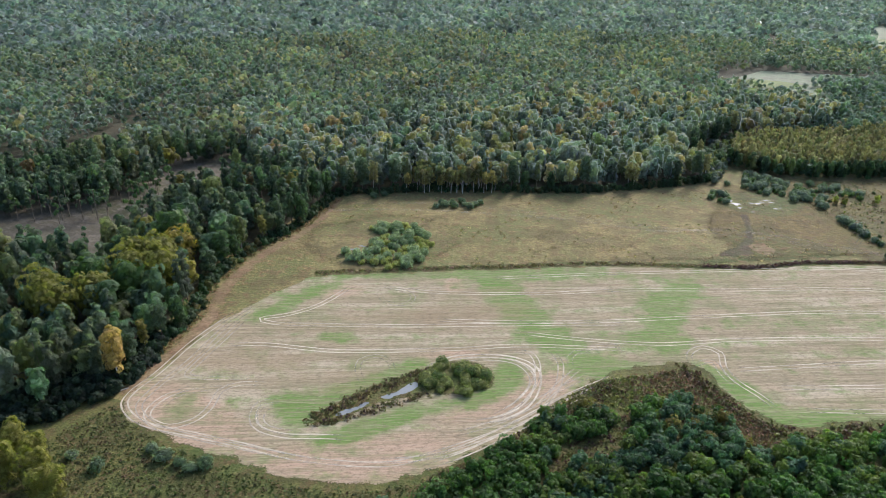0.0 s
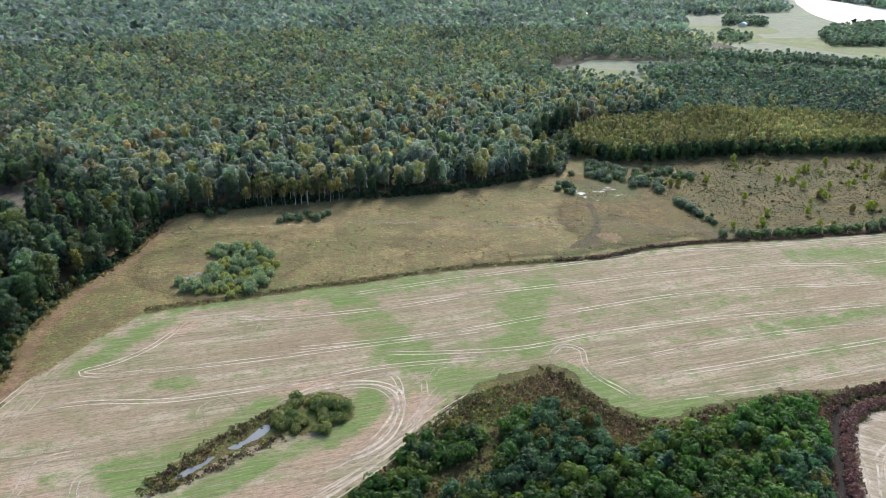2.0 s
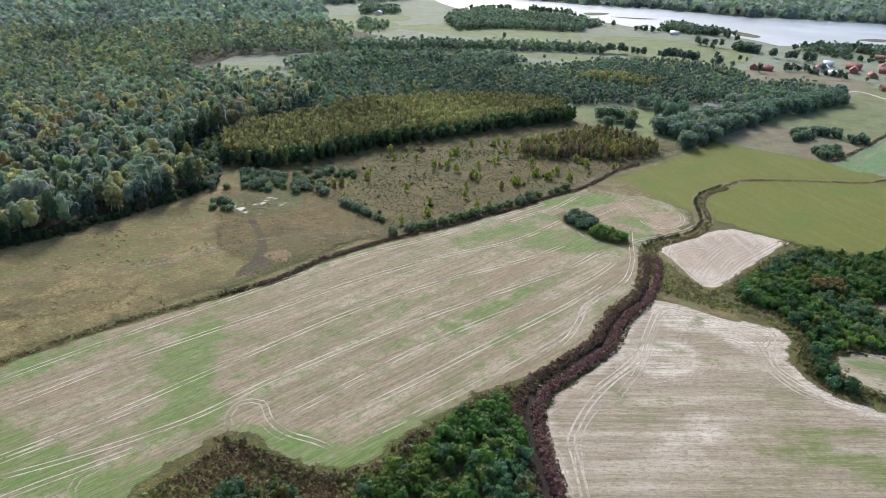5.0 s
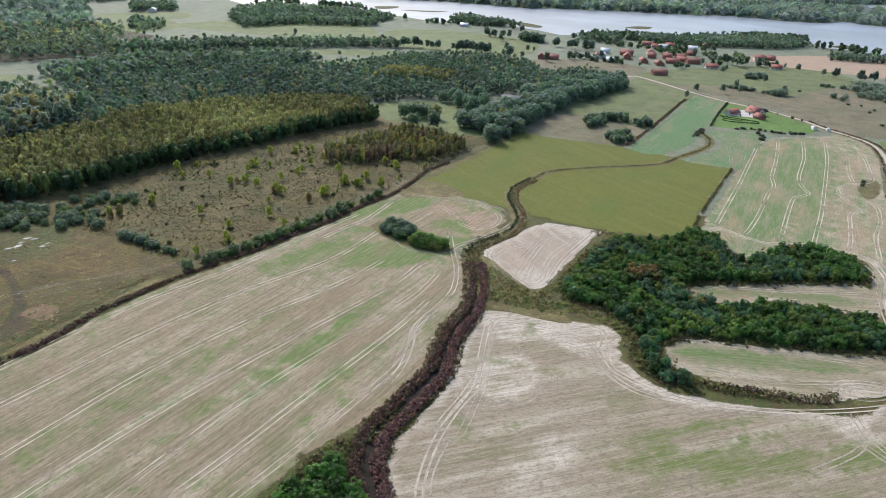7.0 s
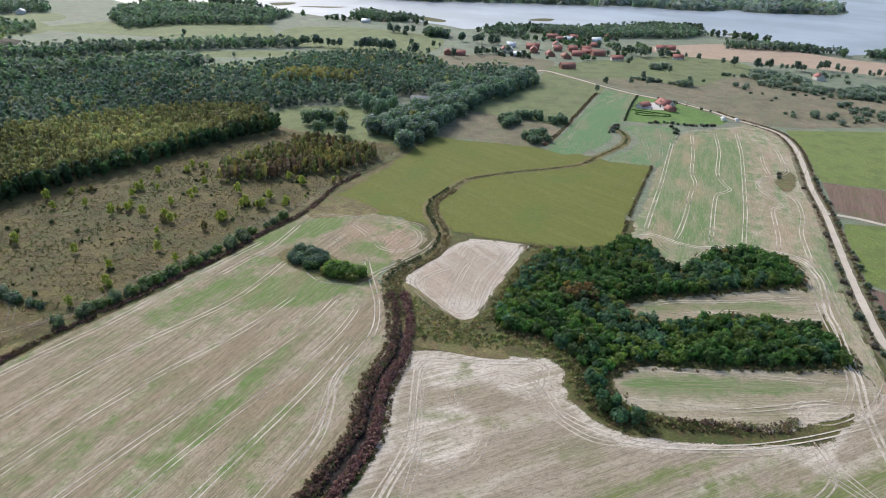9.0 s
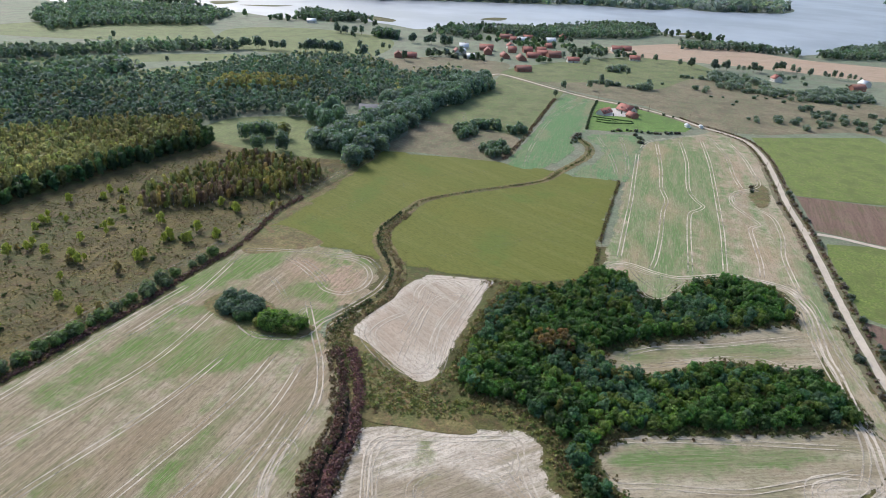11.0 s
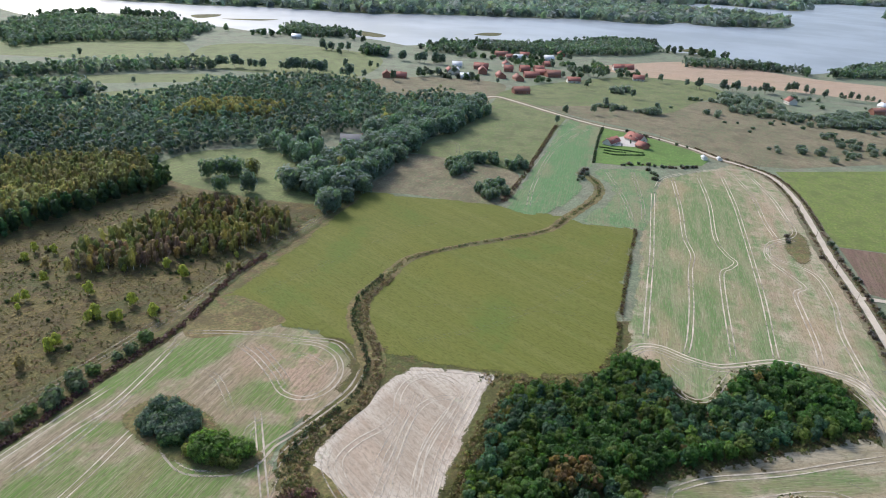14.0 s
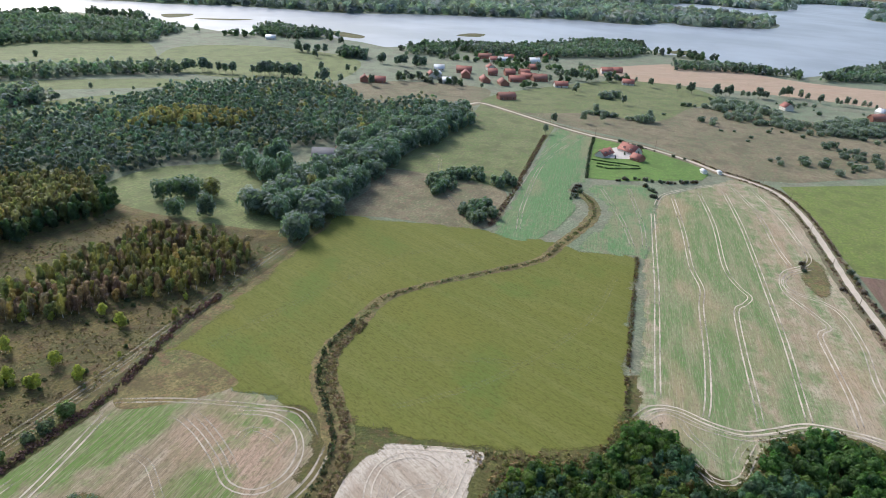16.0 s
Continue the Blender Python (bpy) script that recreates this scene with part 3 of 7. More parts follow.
sheet("pasture", [(369, 346), (385, 351), (405, 352), (435, 356), (487, 364), (524, 370), (552, 375), (563, 345), (580, 293), (570, 262), (553, 259), (521, 281), (487, 303), (456, 306), (425, 305), (400, 292),
                  (393, 308), (387, 322), (380, 334)], 0.09, M_PASTURE, "olive grazed pasture beside a stream", "pasture", 6.0, green=[(470, 335, 40, 9, 15, 0.7), (530, 330, 30, 10, 60, 0.6), (410, 330, 14, 20, 0, 0.6)], bare=[(500, 345, 30, 6, 20, 0.45), (440, 325, 24, 8, -20, 0.4)], soft=2.5)
sheet("pasture", [(408, 282), (420, 289), (440, 294), (470, 295), (490, 288), (515, 273), (550, 250), (578, 243), (586, 208), (530, 200), (475, 191), (443, 186), (418, 190), (407, 206), (400, 224),
                  (393, 252), (397, 267)], 0.09, M_PASTURE, "olive grazed pasture fenced by scrub", "pasture", 6.0, green=[(440, 240, 30, 12, 20, 0.7), (520, 250, 26, 10, -30, 0.6), (470, 280, 30, 6, 0, 0.5), (560, 225, 20, 10, 0, 0.5)], bare=[(480, 250, 30, 10, 40, 0.45), (540, 215, 26, 6, 8, 0.4), (420, 270, 12, 8, 0, 0.4)], soft=2.5)
sheet("pasture", [(392, 258), (388, 300), (384, 330), (400, 345), (450, 340), (520, 330), (570, 300), (584, 250), (560, 225), (480, 215), (410, 230)], 0.08, M_PASTURE, "grazed pasture on the stream banks", "pasture", 6.0, soft=2.5)
sheet("crop_strip", [(851, 330), (841, 294), (775, 280), (712, 267), (701, 263), (697, 272), (672, 267), (648, 256), (613, 256), (578, 264), (577, 289), (642, 299), (742, 315)], 0.10, M_SPROUT,
      "blue-green sprouting crop strip", "field", 5.0, green=[(700, 290, 120, 20, 10, 0.35)], base=(0.42, 0), edge=(0, 0.7), soft=1.4)
sheet("crop_strip", [(698, 263), (723, 226), (692, 213), (598, 203), (586, 209), (582, 242), (628, 237), (661, 243), (678, 256)], 0.10, M_SPROUT, "blue-green sprouting crop beside the stream", "field", 5.0,
      bare=[(640, 222, 20, 7, 10, 0.6)], base=(0.42, 0), edge=(0, 0.7), soft=1.4)
sheet("lawn", [(838, 291), (831, 253), (806, 199), (780, 190), (762, 193), (724, 242), (714, 268)], 0.10, M_LAWN, "bright mown lawn round the farmhouse", "lawn", 5.0, smooth=False)
sheet("green_field", [(782, 140), (860, 40), (760, 0), (660, 10), (640, 60), (630, 100), (663, 109), (724, 121)], 0.08, M_CLOVER, "bright green crop beside the dirt road", "field", 8.0, smooth=False)
sheet("ploughed_field", [(629, 100), (600, 94), (566, 88), (563, 62), (560, 0), (580, -40), (690, -40), (640, 50)], 0.09, M_PLOUGH, "freshly ploughed brown field", "field", 8.0, smooth=False)
sheet("green_field", [(546, 82), (556, 60), (560, -60), (440, -60), (456, 62), (462, 76), (493, 80)], 0.085, M_CLOVER, "bright green crop south of the lane", "field", 8.0, smooth=False)
sheet("ploughed_field", [(455, 73), (452, 60), (440, -60), (330, -60), (372, 55), (420, 67)], 0.095, M_PLOUGH, "mauve-brown ploughed field", "field", 8.0, smooth=False)
sheet("glade", [(505, 512), (546, 520), (577, 503), (594, 472), (580, 440), (570, 410), (545, 384), (524, 377), (508, 400), (497, 450), (498, 490)], 0.09, M_GLADE, "yellow-green glade among woods", "meadow", 7.0)
sheet("hill_pasture", [(645, 396), (658, 327), (640, 302), (580, 294), (565, 345), (556, 376), (600, 382)], 0.07, M_BROWNHEATH, "worn brown slope with scrub", "meadow", 7.0)
sheet("hill_pasture", [(650, 398), (760, 405), (846, 412), (905, 425), (912, 408), (868, 346), (852, 332), (742, 317), (650, 303), (658, 330)], 0.075, M_HILL, "olive hill pasture beside the lane", "pasture", 8.0, smooth=False)
sheet("fallow", [(905, 400), (960, 330), (1040, 260), (1080, 170), (1060, 60), (1000, -60), (870, -40), (868, 60), (800, 130), (786, 165), (800, 185), (820, 205), (848, 245), (862, 300), (875, 340)], 0.06,
      M_BROWNHEATH, "brown fallow dotted with bushes", "fallow", 10.0, smooth=False)
sheet("fallow", [(850, 580), (948, 552), (990, 460), (930, 430), (850, 436), (800, 480)], 0.06, M_BROWNHEATH, "brown fallow slope below the village", "fallow", 10.0)
sheet("arable", [(1217, 400), (1314, 356), (1400, 300), (1420, 230), (1380, 100), (1400, -60), (1290, -60), (1230, 22), (1228, 104), (1215, 197), (1200, 266), (1186, 337)], 0.08, M_RIPE,
      "bare pinkish arable land above the lake", "field", 10.0)
sheet("green_field", [(900, 425), (960, 430), (1060, 395), (1180, 330), (1200, 260), (1130, 210), (1040, 235), (950, 255), (938, 320), (912, 350), (888, 385)], 0.064, M_HILL, "pale green paddocks below the village", "field", 10.0)
for outline in ([(285, 800), (330, 795), (356, 812), (340, 832), (303, 838)], [(490, 846), (576, 866), (680, 818), (790, 728), (760, 700), (670, 765), (564, 805)],
                [(572, 708), (642, 726), (712, 698), (690, 668), (640, 672), (585, 676)], [(672, 1085), (785, 1095), (868, 1048), (960, 960), (900, 860), (820, 800), (760, 900), (700, 1000)],
                [(650, 1245), (787, 1232), (751, 1150), (650, 1170)], [(600, 1155), (712, 1155), (665, 1050), (590, 1050)], [(830, 780), (960, 880), (1060, 800), (1050, 660), (900, 600), (850, 660)]):
    sheet("far_meadow", outline, 0.07, M_GLADE, "pale green meadow between woods", "meadow", 14.0)

# lake, far shores, islands
SHORE = [(1300, 2000), (1120, 1640), (1020, 1430), (983, 1270), (1064, 1291), (1117, 1264), (1156, 1215), (1167, 1161), (1112, 1085), (1118, 1047), (1135, 1010), (1129, 962), (1128, 912),
         (1161, 905), (1244, 949), (1232, 879), (1213, 801), (1209, 748), (1190, 695), (1245, 667), (1286, 627), (1334, 598), (1340, 549), (1432, 522), (1530, 490), (1590, 433), (1600, 383),
         (1520, 330), (1540, 281), (1510, 250), (1470, 212), (1433, 177), (1446, 137), (1436, 110), (1577, 42), (1718, -28)]
lake = sheet("water", SHORE + [(2500, -500), (4900, -1600), (4900, 2500), (2500, 3800), (1400, 2600)], 0.12, M_LAKE, "broad pale lake under a hazy bright sky", "lake", 60.0, wobble=0.0)
FAR_SHORE = [(1300, 1440), (1340, 1374), (1374, 1298), (1468, 1233), (1531, 1106), (1591, 1002), (1684, 942), (1788, 849), (1917, 713), (2018, 643), (2044, 508), (2115, 451), (2240, 416),
             (2191, 364), (2289, 260), (2410, 169), (2640, 165), (2760, 300), (2700, 583), (2745, 843), (2400, 1500), (1900, 2300), (1400, 2500), (1310, 1800)]
FAR_LAND = [(2863, 671), (3302, 533), (3355, 323), (3456, 138), (3995, 138), (4507, -23), (4800, -354), (4850, 1500), (2900, 1500)]
for name, line, label in (("ground_far_shore", FAR_SHORE, "wooded far shore of the lake"), ("ground_far_shore", FAR_LAND, "distant wooded land beyond the lake"),
                          ("ground_island", [(3280, -170), (3487, -150), (3900, -257), (3700, -380), (3350, -260)], "low wooded island in the lake")):
    sheet(name, line, 0.2, M_GROUND, label, "shore", 50.0)
for line in ([(1432, 683), (1488, 680), (1502, 655), (1448, 648)], [(1552, 330), (1612, 312), (1600, 279), (1552, 297)], [(1228, 1100), (1270, 1068), (1308, 1036), (1262, 1042), (1232, 1078)],
             [(1226, 1172), (1279, 1152), (1240, 1128), (1196, 1130)], [(1250, 845), (1293, 858), (1280, 787), (1240, 775)]):
    sheet("ground_island", line, 0.22, M_ROUGH, "low reedy islet in the lake", "islet", 12.0)

# ponds
sheet("pond", [(-28, 199.5), (-26, 201.5), (-23, 203), (-21, 206), (-17, 210), (-15.5, 208), (-18, 204), (-22, 201.5), (-25, 199)], 0.15, M_POND, "still pond in a field hollow", "pond", 1.5, wobble=0.2)
sheet("pond", [(-42, 188), (-39, 191.5), (-36, 193), (-34, 195.5), (-31.5, 196.5), (-33, 194), (-36, 191), (-39, 188.5)], 0.15, M_POND, "narrow reedy end of a field pond", "pond", 1.5, wobble=0.2)
for x, y, r in ((-60, 322, 2.8), (-57, 326, 2.0), (159, 421, 2.6), (160.5, 415, 3.0), (161, 409, 2.2), (175, 418, 2.0), (171, 418, 1.6), (182, 424, 2.0), (184, 421, 1.6), (183, 410, 1.8), (186, 412, 1.2), (167, 403, 1.3), (178, 421, 1.4)):
    sheet("pond", [(x + r * k * math.cos(a), y + 0.6 * r * k * math.sin(a)) for a, k in zip(np.arange(0, 6.28, 0.8), rng.uniform(0.35, 1.4, 8))], 0.14, M_POND, "small pool in wet meadow", "pond", 1.5, wobble=0.1)
sheet("ground_pond_edge", [(-51, 187), (-43, 198), (-28, 211), (-17, 220), (-4, 227), (9, 226), (14, 216), (11, 207), (-3, 202), (-15, 200), (-30, 192), (-40, 182), (-48, 182)], 0.12, M_ROUGH,
      "rank sedge round the pond", "rough grass", 2.5, soft=4.0)
sheet("meadow_wet", [(108, 318), (128, 346), (126, 384), (140, 412), (150, 440), (170, 462), (205, 440), (222, 400), (232, 350), (214, 339), (169, 332)], 0.075, M_RANK, "golden-brown rank meadow round the bog", "meadow", 5.0, soft=16.0)
sheet("ground_bog", [(148, 410), (160, 398), (180, 392), (196, 400), (208, 422), (196, 440), (172, 444), (156, 432)], 0.085, M_ROUGH, "boggy green hollow in the meadow", "bog", 4.0, soft=9.0)
sheet("ground_patch", [(164, 399), (161, 378), (156, 360), (150, 346), (148, 334), (136, 327), (124, 328), (130, 343), (146, 360), (153, 382), (156, 398)], 0.088, M_DARK_BROWN, "dark brown grass band in the meadow", "meadow", 3.0, soft=5.0)
sheet("ground_patch", [(147, 352), (157, 355), (161.5, 346), (154, 339), (149, 342)], 0.092, M_BRACKEN, "pinkish patch of flattened dry grass", "meadow", 2.0, soft=1.5)
sheet("ground_patch", [(100, 321), (130, 336), (150, 338), (190, 346), (196, 341), (150, 331), (118, 324)], 0.09, M_ROUGH, "fresh green growth beside the ditch", "meadow", 3.0, soft=4.0)
sheet("ground_patch", [(296, 186), (308, 204), (332, 208), (312, 214), (316, 228), (326, 252), (316, 254), (286, 226), (286, 210)], 0.09, M_TUSSOCK, "olive weeds between field and wood", "rough grass", 3.0)
sheet("ground_patch", [(362, 336), (376, 349), (398, 347), (396, 322), (388, 314)], 0.06, M_TUSSOCK, "brown weeds between stubble and pasture", "rough grass", 3.0)
sheet("ground_bush_edge", [(312, 320), (306, 302), (305, 284), (311, 267), (324, 267), (326, 284), (331, 296), (333, 312), (326, 321)], 0.13, M_TUSSOCK, "rough grass under a bush clump", "rough grass", 2.5, soft=4.0)
sheet("ground_patch", [(24, 350), (46, 366), (84, 362), (100, 348), (84, 334), (44, 334)], 0.09, M_TUSSOCK, "darker grass patch in the meadow", "meadow", 4.0, soft=17.0)
sheet("ground_patch", [(-98, 330), (-84, 362), (-44, 380), (-8, 366), (2, 334), (-18, 304), (-36, 290), (-66, 290)], 0.09, M_TUSSOCK, "green sedge round the willow pond", "meadow", 4.0, soft=20.0)
sheet("ground_patch", [(-20, 312), (40, 326), (110, 336), (190, 350), (196, 344), (120, 326), (40, 316), (-20, 306)], 0.095, M_TUSSOCK, "brown grass along the ditch", "meadow", 4.0, soft=8.0)

sheet("ground_patch", [(580, 116), (596, 128), (620, 131), (644, 128), (640, 117), (612, 112)], 0.15, M_TUSSOCK, "brown sedge hollow in the stubble", "rough grass", 4.0, soft=6.0)
# the strip of rank grass along the stream, the lane and its spur
stream_line = spline(STREAM, 3)
stream_half = np.interp(np.arange(len(stream_line)) / len(stream_line), [0, 0.12, 0.29, 0.38, 0.51, 0.65, 1], [4.2, 4.8, 4.2, 3.8, 4.2, 1.9, 3.4])
cut = int(len(stream_line) * 0.33)
stream_half = stream_half * rng.uniform(0.85, 1.15, len(stream_line))
# dark strip paints the shadowed gap between the reeds
ribbons("ground_stream_bank", [ribbon_arrays(stream_line[:cut + 1], stream_half[:cut + 1], 0.145)], M_REED_SHADE, "painted shade between reed rows along the stream", "stream bank")
ribbons("ground_stream_bank", [ribbon_arrays(stream_line[cut:], stream_half[cut:] * 1.25, 0.146)], M_TUSSOCK, "rank grass along the upper stream", "stream bank")
north_line = spline(NORTH + [(412, 358), (485, 365), (552, 375)], 3)
ribbons("ground_ditch_bank", [ribbon_arrays(shift(north_line, 1.5), 3.0 * rng.uniform(0.8, 1.2, len(north_line)), 0.14)], M_ROUGH, "rank grass along the ditch", "ditch bank")
ROAD = [(846, 411), (880, 432), (906, 428), (896, 400), (868, 348), (846, 300), (835, 250), (814, 209), (794, 185), (784, 166), (764, 143), (720, 126), (655, 113), (609, 105), (560, 94), (512, 85), (468, 77), (424, 68), (388, 58), (340, 30)]
road_line = spline(ROAD, 4)
ribbons("road", [ribbon_arrays(road_line, 1.8 * rng.uniform(0.85, 1.15, len(road_line)), 0.21), ribbon_arrays(spline([(558, 93), (561, 78), (559, 60), (556, 20)], 4), 2.0, 0.213)], M_ROAD, "pale gravel lane", "road")
ribbons("road_verge", [ribbon_arrays(shift(road_line, s), 2.6 * rng.uniform(0.7, 1.2, len(road_line)), 0.18 + 0.002 * s) for s in (-4, 4)], M_BROWNHEATH, "brown verge along the lane", "verge")

# wheel marks
def drive(passes, label):
    """Wheel marks of several passes: line, wear, half width of a rut."""
    marks = []
    for line, wear, half in passes:
        marks += tyre_pair(line, half=half, wear=wear, wander=0.12)
    wheel_marks(marks, label)


drive([
    ([(11.0, 297.0), (60.0, 307.0), (118.0, 317.0), (180.0, 327.0), (230.0, 328.0), (280.0, 333.0), (325.0, 336.0)], 0.9, 0.24),
    ([(-40.0, 283.0), (-14.0, 280.0), (32.0, 284.0), (73.0, 292.0), (126.0, 298.0), (170.0, 304.0), (220.0, 306.0), (270.0, 303.0), (315.0, 312.0)], 0.9, 0.24),
    ([(-13.0, 255.0), (30.0, 258.0), (60.0, 262.0), (85.0, 267.0), (120.0, 274.0), (160.0, 281.0), (205.0, 284.0), (255.0, 282.0), (290.0, 285.0)], 0.9, 0.25),
    ([(20.0, 249.0), (48.0, 246.0), (80.0, 246.0), (109.0, 252.0), (145.0, 257.0), (180.0, 260.0), (235.0, 262.0), (272.0, 264.0), (300.0, 270.0)], 0.9, 0.25),
    ([(103.0, 230.0), (134.0, 236.0), (165.0, 242.0), (206.0, 246.0), (240.0, 247.0), (272.0, 250.0), (300.0, 258.0)], 0.9, 0.25),
    ([(117.0, 220.0), (152.0, 224.0), (186.0, 229.0), (225.0, 234.0), (250.0, 238.0), (275.0, 244.0)], 0.9, 0.25),
    ([(122.0, 207.0), (160.0, 210.0), (200.0, 215.0), (228.0, 220.0), (245.0, 229.0), (264.0, 236.0)], 0.8, 0.25),
    ([(-53.7, 281.6), (-64.5, 262.9), (-75.9, 253.0), (-85.8, 248.7), (-80.4, 245.4), (-62.9, 245.9), (-25.5, 249.0), (20.2, 254.9), (68.1, 260.7)], 0.9, 0.25),
    ([(-92.5, 248.6), (-96.5, 228.9), (-100.1, 211.7), (-100.5, 205.9), (-93.6, 204.7), (-75.2, 206.9)], 0.6, 0.25),
    ([(-93.8, 227.1), (-77.9, 229.0), (-52.4, 227.2), (-31.8, 229.1), (-2.3, 233.7), (24.0, 238.9), (64.3, 240.3)], 0.9, 0.25),
    ([(-69.5, 203.5), (-79.6, 202.5), (-85.0, 197.8), (-85.3, 188.5), (-88.1, 181.1), (-95.0, 177.1), (-102.6, 179.7), (-105.2, 184.0), (-103.2, 192.1), (-95.2, 199.3)], 0.8, 0.26),
    ([(-102.0, 185.3), (-99.3, 193.5), (-89.4, 198.7), (-80.6, 199.8)], 0.5, 0.25),
    ([(-98.3, 252.8), (-106.8, 228.9), (-111.5, 206.9), (-115.5, 193.5), (-113.9, 185.4), (-103.7, 177.7), (-85.3, 173.9), (-67.3, 170.2), (-46.4, 166.0), (-23.4, 165.8), (-10.5, 170.4), (6.5, 180.2), (21.3, 190.9), (37.9, 205.8), (51.3, 215.0)], 0.75, 0.28),
    ([(-89.8, 261.8), (-98.5, 240.4), (-103.3, 214.9), (-108.7, 196.4), (-109.0, 185.4), (-98.1, 176.4), (-81.3, 172.2), (-63.6, 168.8), (-42.9, 165.1)], 0.55, 0.25),
    ([(-61.5, 194.8), (-69.2, 192.0), (-69.1, 183.9), (-64.9, 178.7), (-55.6, 176.2), (-45.5, 176.9), (-35.3, 177.3)], 0.9, 0.26),
    ([(-62.0, 192.0), (-66.2, 189.2), (-66.4, 183.9), (-62.5, 179.5), (-52.5, 177.4)], 0.8, 0.25),
    ([(-60.3, 188.4), (-63.3, 186.5), (-63.1, 183.3), (-60.0, 181.0)], 0.6, 0.25),
    ([(51.3, 215.0), (33.3, 199.1), (17.3, 184.9), (3.0, 173.4), (-10.1, 165.3)], 0.9, 0.3),
    ([(57.5, 221.3), (38.0, 206.8), (21.3, 191.8), (6.5, 179.2), (-7.1, 171.1), (-23.5, 167.2)], 0.8, 0.28),
    ([(48.1, 221.3), (32.2, 207.8), (15.7, 191.8), (-0.7, 182.3)], 0.6, 0.25),
    ([(44.4, 225.6), (34.5, 211.7), (25.5, 197.6), (11.9, 187.6)], 0.6, 0.25),
    ([(-14.1, 218.4), (-4.2, 227.0), (10.6, 230.0), (21.3, 228.5), (27.7, 222.7), (27.7, 211.7), (22.9, 199.7), (13.9, 192.1), (4.6, 189.0)], 0.9, 0.45),
    ([(-13.0, 217.0), (-3.1, 225.2), (10.6, 228.1), (21.5, 225.6), (26.3, 215.0), (20.9, 202.1), (12.0, 192.6)], 0.7, 0.3),
    ([(17.2, 233.8), (25.9, 233.8), (28.6, 223.8), (25.5, 210.0), (17.8, 196.7)], 0.8, 0.25),
    ([(34.4, 236.2), (37.4, 227.4), (34.9, 211.7), (27.4, 197.6)], 0.7, 0.25),
    ([(41.2, 225.6), (41.4, 232.4), (44.1, 236.2), (54.9, 237.9)], 0.7, 0.25),
    ([(-35.6, 206.8), (-38.9, 215.0), (-39.1, 221.9), (-33.4, 225.5), (-27.8, 221.9), (-25.9, 215.0)], 0.6, 0.22),
    ([(-40.6, 276.6), (-36.6, 268.8), (-27.8, 266.9), (-24.4, 273.8), (-28.6, 279.3), (-38.8, 281.7)], 0.5, 0.2),
    ([(88.0, 231.4), (89.4, 240.1), (95.9, 245.3), (101.7, 241.7), (100.4, 231.6), (102.5, 222.3), (108.0, 214.1), (111.3, 206.8)], 0.9, 0.3),
    ([(84.5, 227.3), (90.7, 232.8), (97.2, 235.4), (98.9, 224.5), (103.5, 216.4)], 0.6, 0.25),
    ([(45.8, 235.0), (52.2, 241.2), (62.2, 242.3), (63.1, 236.4)], 0.6, 0.25),
    ([(263.9, 235.9), (247.0, 231.0), (229.7, 220.9), (204.6, 214.2)], 0.7, 0.25),
    ([(206.9, 212.0), (222.2, 216.7), (234.8, 223.2), (248.1, 231.7), (266.1, 235.5), (284.3, 240.3), (302.2, 251.5), (319.3, 266.8), (338.7, 284.2)], 0.9, 0.27),
    ([(219.5, 218.0), (233.7, 224.8), (249.8, 232.5), (267.4, 235.1)], 0.5, 0.25),
    ([(241.9, 240.6), (255.0, 242.0), (262.2, 236.7), (260.2, 231.1), (251.0, 230.8), (242.0, 234.1)], 0.5, 0.22),
    ([(324.0, 260.3), (302.5, 251.1), (285.5, 240.3), (265.7, 233.8)], 0.4, 0.22),
    ([(277.2, 324.9), (287.9, 325.4), (302.3, 326.8), (317.6, 327.2), (336.2, 331.9), (347.3, 335.3), (359.4, 338.9)], 0.9, 0.3),
    ([(280.2, 319.6), (296.1, 321.4), (315.4, 324.7), (330.3, 328.2)], 0.5, 0.25),
    ([(321.3, 321.0), (314.5, 306.1), (307.4, 291.8), (305.4, 283.0), (310.5, 272.7), (317.6, 268.2), (326.7, 269.1), (335.7, 267.3), (348.8, 265.5), (364.7, 264.5), (379.5, 267.9)], 0.7, 0.4),
    ([(363.2, 342.7), (372.4, 327.9), (379.2, 313.8), (385.7, 296.7), (388.7, 285.3), (380.6, 273.5)], 0.6, 0.35),
    ([(368.5, 320.3), (364.5, 307.2), (357.4, 293.6), (351.1, 283.7), (352.4, 275.0), (360.6, 271.3), (371.7, 273.5), (380.6, 281.2), (383.4, 292.3), (378.2, 304.7)], 0.85, 0.26),
    ([(373.0, 317.1), (368.3, 305.0), (360.9, 291.3), (354.0, 282.2)], 0.6, 0.25),
    ([(365.9, 293.8), (374.3, 293.7), (374.0, 284.3), (368.4, 275.4)], 0.5, 0.25),
    ([(323.2, 275.0), (328.3, 279.8), (333.7, 280.4), (337.9, 276.8)], 0.9, 0.25),
    ([(324.8, 272.3), (328.7, 276.5), (333.5, 276.8), (336.0, 274.2)], 0.7, 0.25),
    ([(346.2, 319.0), (347.1, 310.5), (340.0, 299.0), (332.7, 289.7)], 0.4, 0.25),
    ([(312.9, 258.1), (321.4, 262.7), (333.3, 263.2), (351.7, 260.6)], 0.6, 0.3),
], "pale wheel marks pressed into the stubble")
